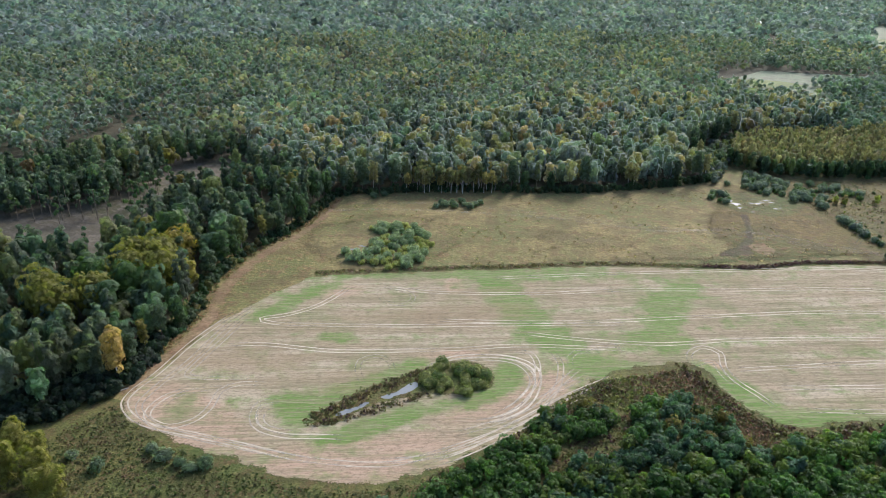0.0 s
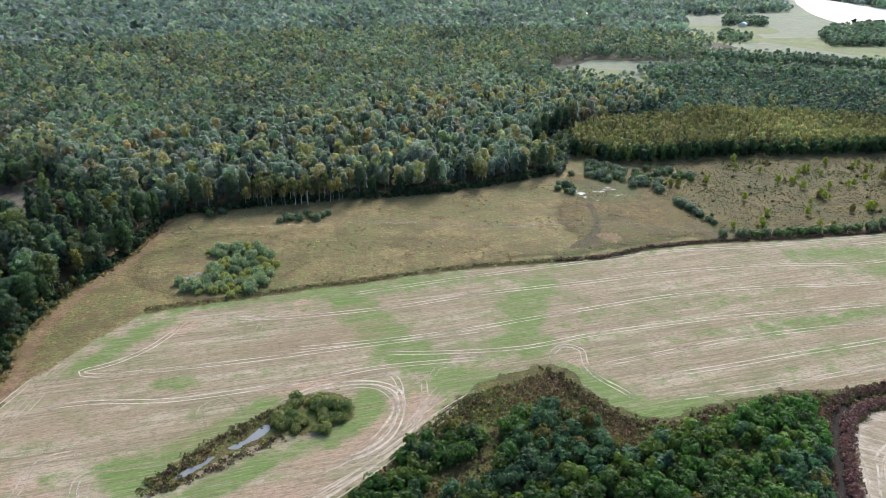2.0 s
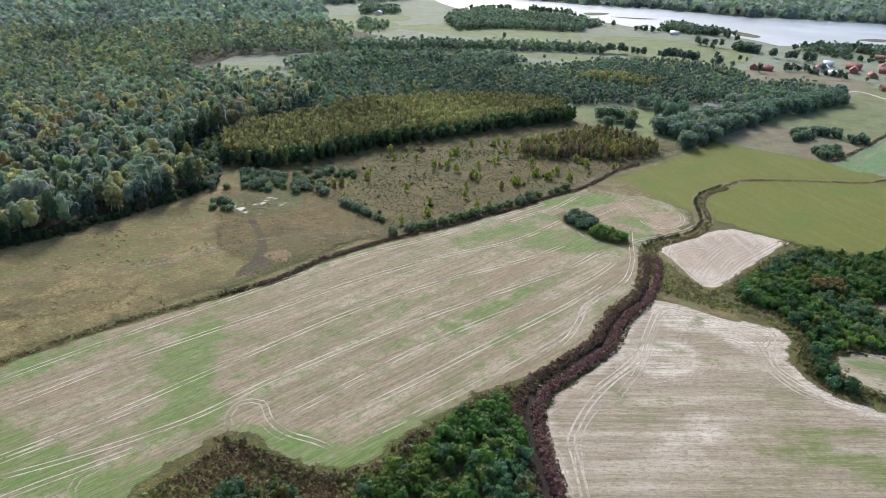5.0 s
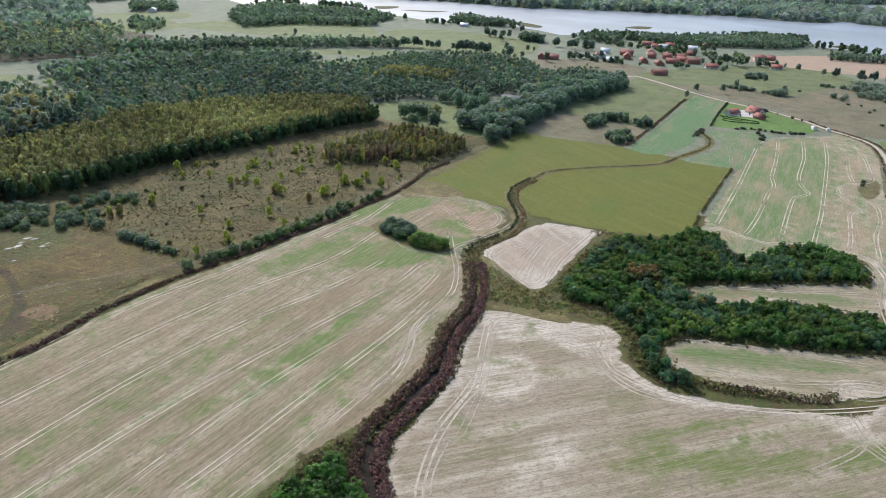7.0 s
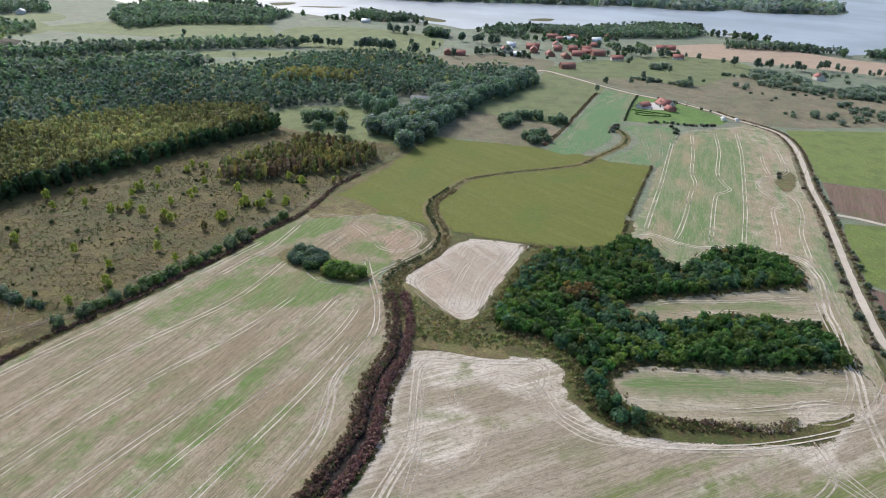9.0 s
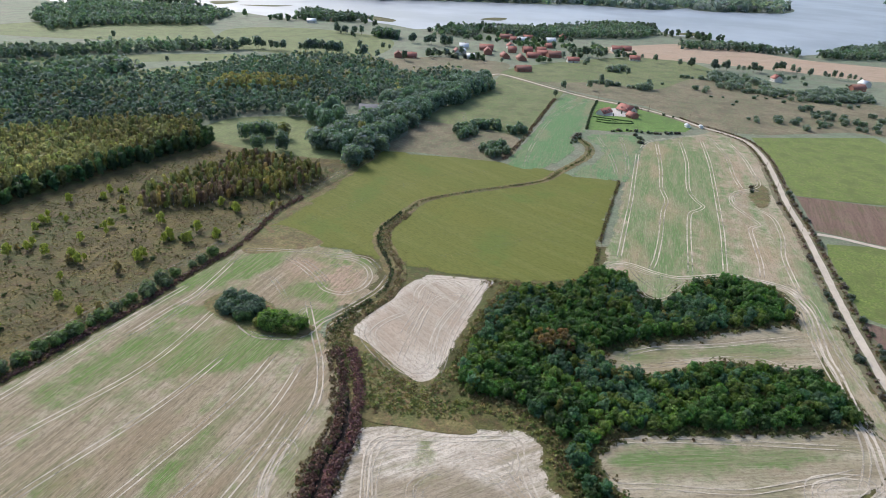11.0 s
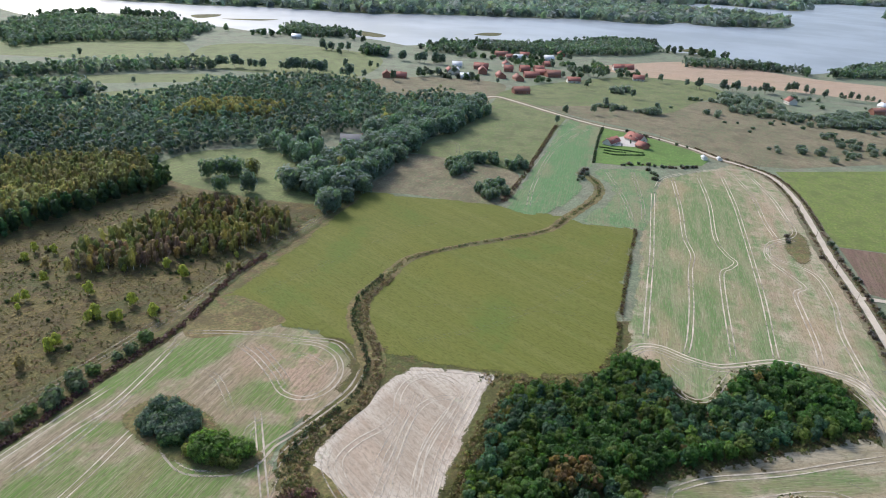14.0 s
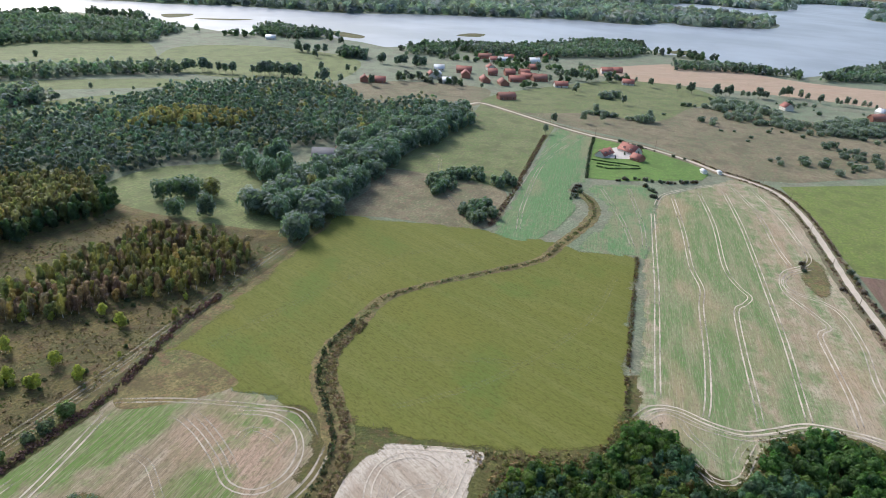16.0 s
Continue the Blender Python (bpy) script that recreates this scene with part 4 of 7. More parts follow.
drive([
    ([(199.2, 183.9), (210.2, 186.7), (222.3, 188.9), (236.5, 192.8), (247.5, 198.7), (262.7, 207.2), (271.4, 211.5), (277.7, 211.6), (282.1, 205.2), (289.2, 191.5), (297.7, 178.5), (298.3, 172.8), (289.8, 168.0), (278.1, 159.8), (274.6, 153.1), (273.6, 140.5), (275.1, 129.2), (282.2, 116.0), (293.1, 99.8), (304.9, 87.0), (317.4, 75.6), (334.4, 62.1)], 1.0, 0.3),
    ([(204.0, 176.6), (233.2, 187.4), (251.6, 198.5), (266.1, 205.6), (274.5, 207.0), (279.2, 201.0), (285.2, 189.5)], 0.5, 0.28),
    ([(274.3, 183.9), (279.6, 179.5), (279.8, 172.7), (275.2, 164.0), (270.4, 153.5), (268.5, 142.7), (272.8, 130.5)], 0.9, 0.28),
    ([(278.7, 187.3), (286.6, 180.6), (286.7, 172.4), (279.6, 163.7), (270.9, 151.7)], 0.6, 0.28),
    ([(258.1, 189.0), (264.5, 193.1), (273.4, 190.5), (273.7, 184.8)], 0.7, 0.24),
    ([(257.8, 186.5), (264.9, 190.1), (270.7, 187.9)], 0.5, 0.24),
    ([(245.9, 173.5), (251.4, 169.6), (258.6, 173.2), (259.1, 179.4)], 0.6, 0.24),
    ([(231.5, 185.9), (225.9, 184.5), (225.2, 179.9), (231.3, 175.4), (238.5, 175.4)], 0.8, 0.26),
    ([(226.4, 193.4), (221.3, 190.3), (221.8, 184.0), (226.5, 175.0), (230.9, 173.1)], 0.7, 0.26),
    ([(232.8, 182.9), (229.2, 182.4), (229.1, 178.6), (233.9, 176.3)], 0.6, 0.24),
    ([(266.7, 156.2), (262.3, 150.3), (265.6, 141.7)], 0.6, 0.25),
    ([(285.9, 180.2), (292.5, 176.2), (292.1, 171.3), (284.5, 169.1), (278.2, 173.1), (279.8, 178.5)], 0.6, 0.25),
    ([(270.1, 203.1), (276.4, 199.4), (277.4, 192.6), (271.2, 191.7)], 0.5, 0.25),
    ([(305.0, 88.5), (298.1, 84.5), (293.5, 77.3), (287.3, 65.7), (282.8, 55.4)], 0.7, 0.3),
    ([(309.8, 83.1), (300.9, 78.8), (294.8, 75.4), (285.7, 75.9), (263.8, 85.5)], 0.7, 0.28),
    ([(310.9, 81.4), (300.9, 76.2), (291.7, 65.9), (284.7, 55.4)], 0.8, 0.3),
    ([(278.3, 115.1), (289.6, 99.2), (300.2, 86.5)], 0.5, 0.25),
    ([(160.0, 145.8), (173.0, 164.7), (178.5, 171.4), (196.0, 180.3), (216.1, 186.3), (237.2, 189.1)], 0.9, 0.35),
    ([(155.4, 147.9), (166.4, 164.8), (172.7, 177.3), (181.9, 184.9), (192.9, 185.3)], 0.7, 0.28),
    ([(159.2, 146.1), (172.2, 162.1), (185.2, 173.2), (204.2, 180.2)], 0.7, 0.3),
    ([(232.9, 182.7), (231.3, 173.6), (240.0, 170.8), (253.1, 173.6)], 0.6, 0.26),
    ([(235.1, 190.1), (253.0, 200.2), (267.9, 208.6), (278.9, 209.0), (283.0, 199.3)], 0.6, 0.3),
], "looping wheel marks on bleached stubble")
drive([
    ([(386.1, 230.6), (389.2, 237.7), (386.9, 244.9), (379.9, 249.2), (370.2, 248.1), (361.4, 244.3), (352.6, 243.8), (343.4, 246.9), (335.3, 247.9), (330.3, 246.4), (324.9, 240.9), (320.8, 233.3), (316.5, 227.5), (315.1, 221.5), (317.9, 217.9), (323.4, 218.4), (331.9, 221.6), (344.6, 225.5), (357.9, 227.5), (368.9, 228.1), (384.9, 230.0)], 1.0, 0.24),
    ([(380.9, 228.2), (377.1, 234.4), (369.8, 238.3), (356.4, 237.4), (343.6, 234.0), (333.3, 231.7), (322.4, 228.8), (315.7, 226.0)], 0.95, 0.24),
    ([(382.1, 228.8), (370.7, 228.9), (357.4, 228.4), (347.9, 226.7), (335.4, 221.8), (324.2, 217.1), (317.8, 216.9)], 0.9, 0.22),
    ([(395.8, 225.2), (372.3, 222.4), (351.9, 220.0), (338.3, 216.8), (323.5, 212.6), (314.4, 212.0)], 0.6, 0.22),
    ([(319.1, 234.5), (315.3, 226.8), (313.6, 218.7), (318.4, 213.1)], 0.7, 0.22),
    ([(394.6, 227.2), (370.9, 224.7), (350.8, 221.8), (334.5, 217.1), (320.3, 212.6)], 0.5, 0.2),
    ([(354.1, 233.9), (350.5, 237.8), (341.5, 237.5), (331.8, 234.2)], 0.45, 0.2),
    ([(377.6, 246.2), (365.1, 242.1), (349.0, 238.9), (334.6, 235.9)], 0.45, 0.2),
    ([(377.4, 242.2), (358.6, 237.4), (340.5, 232.4), (322.1, 226.5)], 0.4, 0.2),
    ([(335.2, 228.4), (323.5, 224.1), (315.7, 220.4)], 0.45, 0.2),
    ([(336.2, 253.2), (328.0, 250.2), (321.4, 242.5), (314.7, 230.7), (310.0, 219.7)], 0.5, 0.22),
    ([(387.0, 253.8), (393.5, 239.7), (399.7, 224.2)], 0.5, 0.25),
], "close curved wheel marks on pale stubble")
drive([
    ([(668, 214), (600, 202), (555, 194), (504, 186), (459.0, 178.9)], 1, 0.3),
    ([(707, 207), (643, 192), (592, 182), (566, 174), (543, 172), (503, 166), (469.3, 162.3), (453.8, 162.0)], 1, 0.3),
    ([(729, 192), (667, 177), (602, 166), (579, 158), (569, 152), (559, 154), (549, 157), (512, 152), (479.1, 146.6), (460.0, 143.8)], 1, 0.3),
    ([(744, 177), (678, 162), (623, 152), (571, 143), (529, 136), (499.6, 132.0), (469.8, 127.9)], 1, 0.3),
    ([(760, 173), (705, 153), (648, 141), (620, 133)], 1, 0.28),
    ([(765, 161), (707, 140), (668, 130), (642, 124), (627, 127), (613, 136), (597, 138), (583, 135), (566, 124), (555, 118), (545, 122), (521, 118), (494.4, 113.1), (475.1, 111.2)], 1, 0.3),
    ([(627, 122), (610, 134), (596, 137), (587, 132), (582, 119), (571, 111), (542, 105), (512, 103), (483.4, 97.5), (467.5, 93.6)], 1, 0.3),
    ([(676, 214), (708, 213), (739, 195), (765, 173), (771, 153)], 0.9, 0.3),
    ([(441.0, 184.5), (451.7, 180.3), (455.5, 171.7), (452.6, 160.0), (452.9, 149.2), (460.5, 139.1), (469.1, 128.9), (472.0, 116.4), (472.3, 104.1), (467.9, 96.4), (450.6, 90.9)], 1, 0.42),
    ([(439.0, 182.2), (451.5, 175.6), (449.1, 161.7), (449.8, 148.9), (458.5, 136.9), (467.2, 122.6)], 0.7, 0.3),
    ([(444.6, 181.1), (434.5, 170.3), (425.2, 160.3), (422.9, 153.9), (428.1, 148.6), (440.3, 145.8), (453.5, 142.8)], 0.8, 0.26),
    ([(448.1, 179.5), (437.4, 173.0), (429.9, 163.1), (420.0, 155.5), (419.6, 149.6), (428.5, 144.7), (438.6, 141.6)], 0.6, 0.26),
    ([(432.8, 151.1), (442.4, 149.8), (451.6, 145.9)], 0.7, 0.24),
    ([(450.8, 170.9), (439.2, 162.4), (442.8, 156.5)], 0.6, 0.26),
    ([(445.4, 167.8), (436.0, 158.8), (431.7, 153.0)], 0.5, 0.26),
    ([(390.7, 91.9), (376.1, 79.6), (359.7, 70.0), (337.4, 66.7), (317.6, 61.7), (298.7, 55.4)], 1, 0.35),
    ([(364.4, 59.7), (338.2, 65.4), (325.3, 72.5)], 0.7, 0.28),
    ([(393.7, 87.6), (375.2, 73.2), (356.5, 64.4), (340.4, 62.2)], 0.6, 0.28),
    ([(472, 112), (468, 99), (456, 92), (446, 88.5), (428, 85.5), (411, 82.7), (399, 79), (385, 76), (360, 70), (337, 66.5), (318, 61.5), (299, 55)], 1.0, 0.5),
    ([(466, 104), (452, 94), (440, 91), (424, 88.5), (405, 84), (380, 77), (352, 72), (330, 74)], 0.8, 0.35),
    ([(478, 104), (462, 90), (440, 84), (415, 78), (392, 70), (366, 62)], 0.7, 0.3),
], "long tramlines through striped stubble")
drive([
    ([(305.8, 148.1), (312.8, 146.9), (321.3, 136.0), (336.6, 106.9), (353.5, 72.1)], 0.8, 0.25),
    ([(299.6, 147.1), (295.5, 140.4), (301.4, 128.6), (308.5, 112.1), (313.8, 103.2), (326.1, 89.4), (341.3, 73.4)], 0.8, 0.25),
    ([(318.7, 139.8), (317.3, 134.9), (313.2, 130.6)], 0.6, 0.22),
    ([(294.7, 135.4), (296.4, 129.3), (304.4, 127.3)], 0.6, 0.22),
    ([(316.6, 88.3), (326.7, 88.5), (333.0, 82.4), (337.2, 73.2), (332.3, 71.1), (322.5, 77.8), (318.9, 84.9)], 0.9, 0.25),
    ([(319.5, 84.0), (324.6, 85.4), (331.4, 80.3), (331.1, 74.7)], 0.7, 0.25),
    ([(321.7, 81.4), (324.5, 82.0), (329.2, 78.7), (327.0, 75.9)], 0.6, 0.22),
    ([(369.3, 154.6), (380.6, 144.9), (390.9, 130.6), (399.2, 119.8), (409.0, 108.7), (425.3, 89.4)], 0.9, 0.25),
    ([(367.3, 142.8), (379.3, 129.5), (389.3, 117.3), (393.8, 108.3), (393.6, 97.6), (398.0, 85.3)], 0.9, 0.25),
    ([(376.8, 148.2), (372.0, 153.2), (366.1, 154.0), (362.9, 150.5), (365.7, 142.6)], 0.8, 0.25),
    ([(403.9, 108.5), (402.5, 101.1), (400.9, 97.5)], 0.6, 0.22),
], "turning marks in a stubble inlet")
drive([([(840, 300), (742, 306), (640, 290), (585, 276)], 0.6, 0.26), ([(835, 312), (742, 312), (620, 296)], 0.6, 0.26), ([(700, 255), (640, 228), (600, 214)], 0.6, 0.26), ([(712, 238), (640, 216), (602, 208)], 0.6, 0.26)], "faint tramlines in the sprouting crop")
marks = tyre_pair([(-90, 372), (-40, 380), (40, 378), (100, 366), (121, 369), (143, 371), (166, 367), (189, 359), (213, 350), (226, 346)], gauge=1.6, half=0.3, wear=0.35)
marks += tyre_pair([(-80, 386), (-20, 392), (40, 384), (100, 372), (160, 362), (200, 350), (240, 343), (300, 347), (370, 353), (440, 362), (520, 372)], wear=0.25)
marks += tyre_pair([(205, 356), (216, 372), (216, 392)], wear=0.4) + tyre_pair([(226, 347), (300, 352), (372, 357), (440, 366), (500, 372)], gauge=2.4, half=0.35, wear=0.32) + tyre_pair([(404, 262), (440, 236), (500, 216), (560, 214)], wear=0.10) + tyre_pair([(400, 340), (460, 330), (520, 316), (560, 286)], wear=0.10) + tyre_pair([(430, 280), (452, 240), (466, 204)], wear=0.08) + tyre_pair([(678, 402), (700, 380), (640, 350), (600, 320)], wear=0.4)
wheel_marks(marks, "faint cart track through dry grass")


# ---------------------------------------------------------------- trees and shrubs
DARK, MID, OLIVE, PINE = (0.046, 0.082, 0.042), (0.072, 0.118, 0.054), (0.125, 0.145, 0.06), (0.078, 0.115, 0.072)
YELLOW, ORANGE, WILLOW, BROWN = (0.22, 0.19, 0.055), (0.26, 0.16, 0.06), (0.12, 0.15, 0.095), (0.115, 0.062, 0.048)
LARCH, RUST, SEDGE, GREY = (0.285, 0.25, 0.13), (0.14, 0.095, 0.045), (0.135, 0.13, 0.045), (0.118, 0.14, 0.125)
ASPEN, FRESH = (0.088, 0.122, 0.078), (0.078, 0.132, 0.030)


def pick(mix, n, pts=None, patch=0.013, stray=0.24, spread=(0.72, 1.32)):
    """n colours drawn from a mix of (colour, weight), each a little different; at plan points, alike trees gather in patches."""
    w = np.array([k for _, k in mix], float)
    if pts is None:
        i = rng.choice(len(mix), n, p=w / w.sum())
    else:
        u = np.array([0.5 + 0.75 * noise.noise(Vector((x * patch, y * patch, 2))) for x, y in pts]) + rng.normal(0, stray, n)
        i = np.searchsorted(np.cumsum(w) / w.sum(), (u % 1.0).clip(0, 0.999))
    c = np.array([k for k, _ in mix])[i]
    return c * rng.uniform(*spread, (n, 1)) * rng.uniform(0.92, 1.08, (n, 3))


def card_arrays(centre, normal, size):
    """Ragged four-cornered leaf clumps facing along normal."""
    n = len(centre)
    normal = normal / np.maximum(np.linalg.norm(normal, axis=1, keepdims=True), 1e-6)
    side = np.cross(normal, rng.normal(0, 1, (n, 3)))
    side /= np.maximum(np.linalg.norm(side, axis=1, keepdims=True), 1e-6)
    up = np.cross(normal, side)
    v = np.empty((n, 4, 3))
    for k, (a, b) in enumerate(((-1, -1), (1, -1), (1, 1), (-1, 1))):
        v[:, k] = centre + (side * a * rng.uniform(0.25, 0.75, (n, 1)) + up * b * rng.uniform(0.25, 0.75, (n, 1))) * size[:, None] + normal * rng.uniform(-0.18, 0.18, (n, 1)) * size[:, None]
    return v.reshape(-1, 3), np.arange(4 * n).reshape(-1, 4)


def crown_lobes(shape, radius, half, n):
    """Clump centres, facings and lobe numbers for crowns of n clumps gathered into rounded boughs; measured from the crown's middle."""
    k = len(radius)
    lobes = int(np.clip(n // 12, 4, 24))
    step = (np.arange(lobes)[None] + rng.uniform(0, 1, (k, lobes))) / lobes
    az = 2.4 * np.arange(lobes)[None] + rng.uniform(0, 6.28, (k, 1)) + rng.normal(0, 0.35, (k, lobes))
    if shape == "spire":
        z = -0.92 + 1.84 * step ** 0.85
        wide = 0.08 + 0.92 * (1 - (z + 1) / 2) ** 0.8
        reach, size, lift = wide * rng.uniform(0.42, 0.66, z.shape), (0.16 + 0.34 * wide) * rng.uniform(0.8, 1.2, z.shape), 0.75
    elif shape == "round":
        z = -0.8 + 1.35 * step
        wide = np.sqrt(np.maximum(1 - np.maximum(z, 0) ** 2, 0.05))
        reach, size, lift = wide * rng.uniform(0.3, 0.5, z.shape), rng.uniform(0.48, 0.6, z.shape), 0.85
    else:
        z = -0.95 + 1.72 * step
        wide = np.sqrt(np.maximum(1 - np.maximum(z, 0) ** 2, 0.05)) * np.where(z < -0.35, 1 + 0.35 * (z + 0.35), 1)
        reach, size, lift = wide * rng.uniform(0.42, 0.72, z.shape), rng.uniform(0.34, 0.56, z.shape), 0.9
    mid = np.stack([reach * np.cos(az) * radius[:, None], reach * np.sin(az) * radius[:, None], z * half[:, None]], -1)
    which = rng.integers(0, lobes, (k, n))
    row = np.arange(k)[:, None]
    out = np.stack([np.cos(az), np.sin(az), 0.55 + 0 * az], -1)[row, which] * 0.75
    face = rng.normal(0, 1, (k, n, 3))
    face = face / np.linalg.norm(face, axis=-1, keepdims=True) + out
    face /= np.maximum(np.linalg.norm(face, axis=-1, keepdims=True), 1e-6)
    size = (size * radius[:, None])[row, which][..., None] * rng.uniform(0.82, 1.08, (k, n, 1))
    return mid[row, which] + face * size * (1, 1, lift), face, which, lobes


def crowns(pos, height, radius, low, shape, clumps, size, colour):
    """Crown cards for many trees: low is the share of the height below the crown."""
    k = len(pos)
    half = height * (1 - low) / 2
    c, d, which, lobes = crown_lobes(shape, radius, half * 0.92, clumps)
    c[..., 0] += pos[:, :1]
    c[..., 1] += pos[:, 1:2]
    c[..., 2] += (height * low + half)[:, None]
    d = d + rng.normal(0, 0.2, d.shape) + ((0, 0, 0.35) if shape == "spire" else (0, 0, 0.1))
    s = np.repeat(size * (0.6 + 0.4 * radius / max(radius.mean(), 1e-6)), clumps) * rng.uniform(0.75, 1.25, k * clumps)
    v, f = card_arrays(c.reshape(-1, 3), d.reshape(-1, 3), s)
    bough = rng.uniform(0.82, 1.2, (k, lobes, 1)) * rng.uniform(0.96, 1.04, (k, lobes, 3))
    tint = colour[:, None] * bough[np.arange(k)[:, None], which]
    return v, f, np.repeat(tint.reshape(-1, 3), 4, 0)


def cores(pos, height, radius, low, shape, colour):
    """Inside of the crowns, tint lowered for shade in the gaps: five-sided lumps of three rings."""
    k = len(pos)
    a = np.arange(5) * math.pi / 2.5
    rings = ((-0.75, 0.6), (0.1, 0.78), (0.75, 0.36)) if shape != "spire" else ((-0.95, 0.7), (-0.1, 0.42), (0.8, 0.06))
    half = height * (1 - low) / 2
    v = np.zeros((k, 15, 3))
    for j, (z, r) in enumerate(rings):
        rr = radius[:, None] * r * rng.uniform(0.85, 1.15, (k, 5))
        v[:, j * 5:j * 5 + 5, 0] = pos[:, :1] + rr * np.cos(a)
        v[:, j * 5:j * 5 + 5, 1] = pos[:, 1:2] + rr * np.sin(a)
        v[:, j * 5:j * 5 + 5, 2] = (height * low + half * (1 + z))[:, None]
    f = [[j * 5 + i, j * 5 + (i + 1) % 5, j * 5 + 5 + (i + 1) % 5, j * 5 + 5 + i] for j in range(2) for i in range(5)] + [[10, 11, 12, 13]]
    f = (np.array(f)[None] + 15 * np.arange(k)[:, None, None]).reshape(-1, 4)
    # lowered tint paints the shade between leaf clumps
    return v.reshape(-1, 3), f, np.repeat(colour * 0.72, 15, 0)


def trunks(pos, height, thick, top=0.85):
    """Tapered four-sided trunks, slightly leaning."""
    k = len(pos)
    a = np.arange(4) * math.pi / 2 + 0.4
    lean = rng.normal(0, 0.02, (k, 2)) * height[:, None]
    v = np.zeros((k, 8, 3))
    for j, (z, t) in enumerate(((-0.02, 1.0), (top, 0.3))):
        v[:, j * 4:j * 4 + 4, 0] = pos[:, :1] + (lean[:, :1] * z) + thick[:, None] * t * np.cos(a)
        v[:, j * 4:j * 4 + 4, 1] = pos[:, 1:2] + (lean[:, 1:] * z) + thick[:, None] * t * np.sin(a)
        v[:, j * 4:j * 4 + 4, 2] = (height * z)[:, None]
    f = (np.array([[i, (i + 1) % 4, 4 + (i + 1) % 4, 4 + i] for i in range(4)])[None] + 8 * np.arange(k)[:, None, None]).reshape(-1, 4)
    return v.reshape(-1, 3), f, np.full((8 * k, 3), 0.1)


def joined(name, groups, label, category, hazed=False):
    """One object of uncountable growth out of (arrays, material slot) groups."""
    vs, fs, ts, ms, n = [], [], [], [], 0
    for (v, f, t), m in groups:
        vs.append(v), fs.append(f + n), ts.append(t), ms.append(np.full(len(f), m))
        n += len(v)
    me = mesh_from(name, np.vstack(vs), np.vstack(fs), [M_HAZE_LEAVES if hazed else M_LEAVES, M_BARK, M_BIRCH, M_REED], np.concatenate(ms), tint=np.vstack(ts))
    return tagged(new(name, me), label, category, kind="stuff")


def stand(name, pts, label, mix,  height=(14, 20), radius=(2.4, 3.6), low=0.3, shape="dome", clumps=60, size=1.5, core=True, trunk=1, spire=0.0, spire_mix=None, category="woodland", hazed=False, gather={}):
    """A stand of trees at plan points; a share of them may be spires (conifers)."""
    groups = []
    lot = rng.uniform(0, 1, len(pts)) < spire
    for some, kind, colours in ((pts[~lot], shape, mix), (pts[lot], "spire", spire_mix or [((0.095, 0.13, 0.085), 2), ((0.12, 0.145, 0.085), 1), ((0.07, 0.108, 0.072), 1)])):
        if not len(some):
            continue
        k = len(some)
        h, r = rng.uniform(*height, k), rng.uniform(*radius, k)
        swell = np.array([noise.noise(Vector((x * 0.02, y * 0.02, 3))) for x, y in some])
        h = h * (1 + 0.28 * swell)
        if kind == "spire":
            h, r = h * 1.08, r * 0.85
        tone = np.array([noise.noise(Vector((x * 0.009, y * 0.009, 7))) for x, y in some])
        col = pick(colours, k, some, **gather) * (1 + 0.45 * tone)[:, None]
        groups.append((crowns(some, h, r, low * (0.6 if kind == "spire" else 1), kind, clumps, size * 1.12, col), 0))
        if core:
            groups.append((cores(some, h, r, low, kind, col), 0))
        if trunk:
            groups.append((trunks(some, h, 0.014 * h), trunk))
    return joined(name, groups, label, category, hazed)


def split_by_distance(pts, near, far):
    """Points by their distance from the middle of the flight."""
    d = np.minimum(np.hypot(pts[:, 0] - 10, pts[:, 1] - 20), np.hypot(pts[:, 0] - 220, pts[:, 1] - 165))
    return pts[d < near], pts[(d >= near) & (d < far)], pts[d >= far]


def clear_of(pts, *polys):
    for p in polys:
        pts = pts[~inside(spline(p, 10, True), pts)]
    return pts


BEECHES = np.array([(-152, 240), (-142, 250), (-134, 263), (-162, 231), (-148, 262), (-158, 250), (-140, 276), (-150, 275), (-172, 238), (-138, 290), (-146, 302), (-124, 201), (-118, 196)], float)
CLEAR_A = [(-208, 430), (-190, 396), (-158, 400), (-156, 452), (-172, 460)]
CLEAR_B = [(-268, 318), (-205, 286), (-180, 290), (-175, 330), (-180, 396), (-197, 398), (-214, 364), (-242, 352)]
CORRIDOR = [(157, 450), (178, 492), (195, 540), (225, 575), (215, 580), (180, 545), (160, 500)]
# haze is put into these leaf colours: greyer, bluer, palest for the farthest
HAZE_TINTS = [((0.135, 0.168, 0.165), 3), ((0.15, 0.18, 0.19), 4), ((0.155, 0.178, 0.165), 3), ((0.12, 0.155, 0.16), 3), ((0.175, 0.175, 0.14), 1)]
MIXED = [((0.075, 0.115, 0.072), 3), ((0.10, 0.15, 0.085), 4), ((0.16, 0.18, 0.085), 3), ((0.13, 0.17, 0.115), 4), ((0.155, 0.18, 0.145), 2), (YELLOW, 0.7), (RUST, 0.4)]
AUTUMN = [((0.115, 0.165, 0.12), 3), ((0.20, 0.215, 0.115), 3), ((0.165, 0.205, 0.16), 4), ((0.32, 0.275, 0.13), 3.0), ((0.33, 0.235, 0.12), 0.8), ((0.19, 0.215, 0.19), 4)]

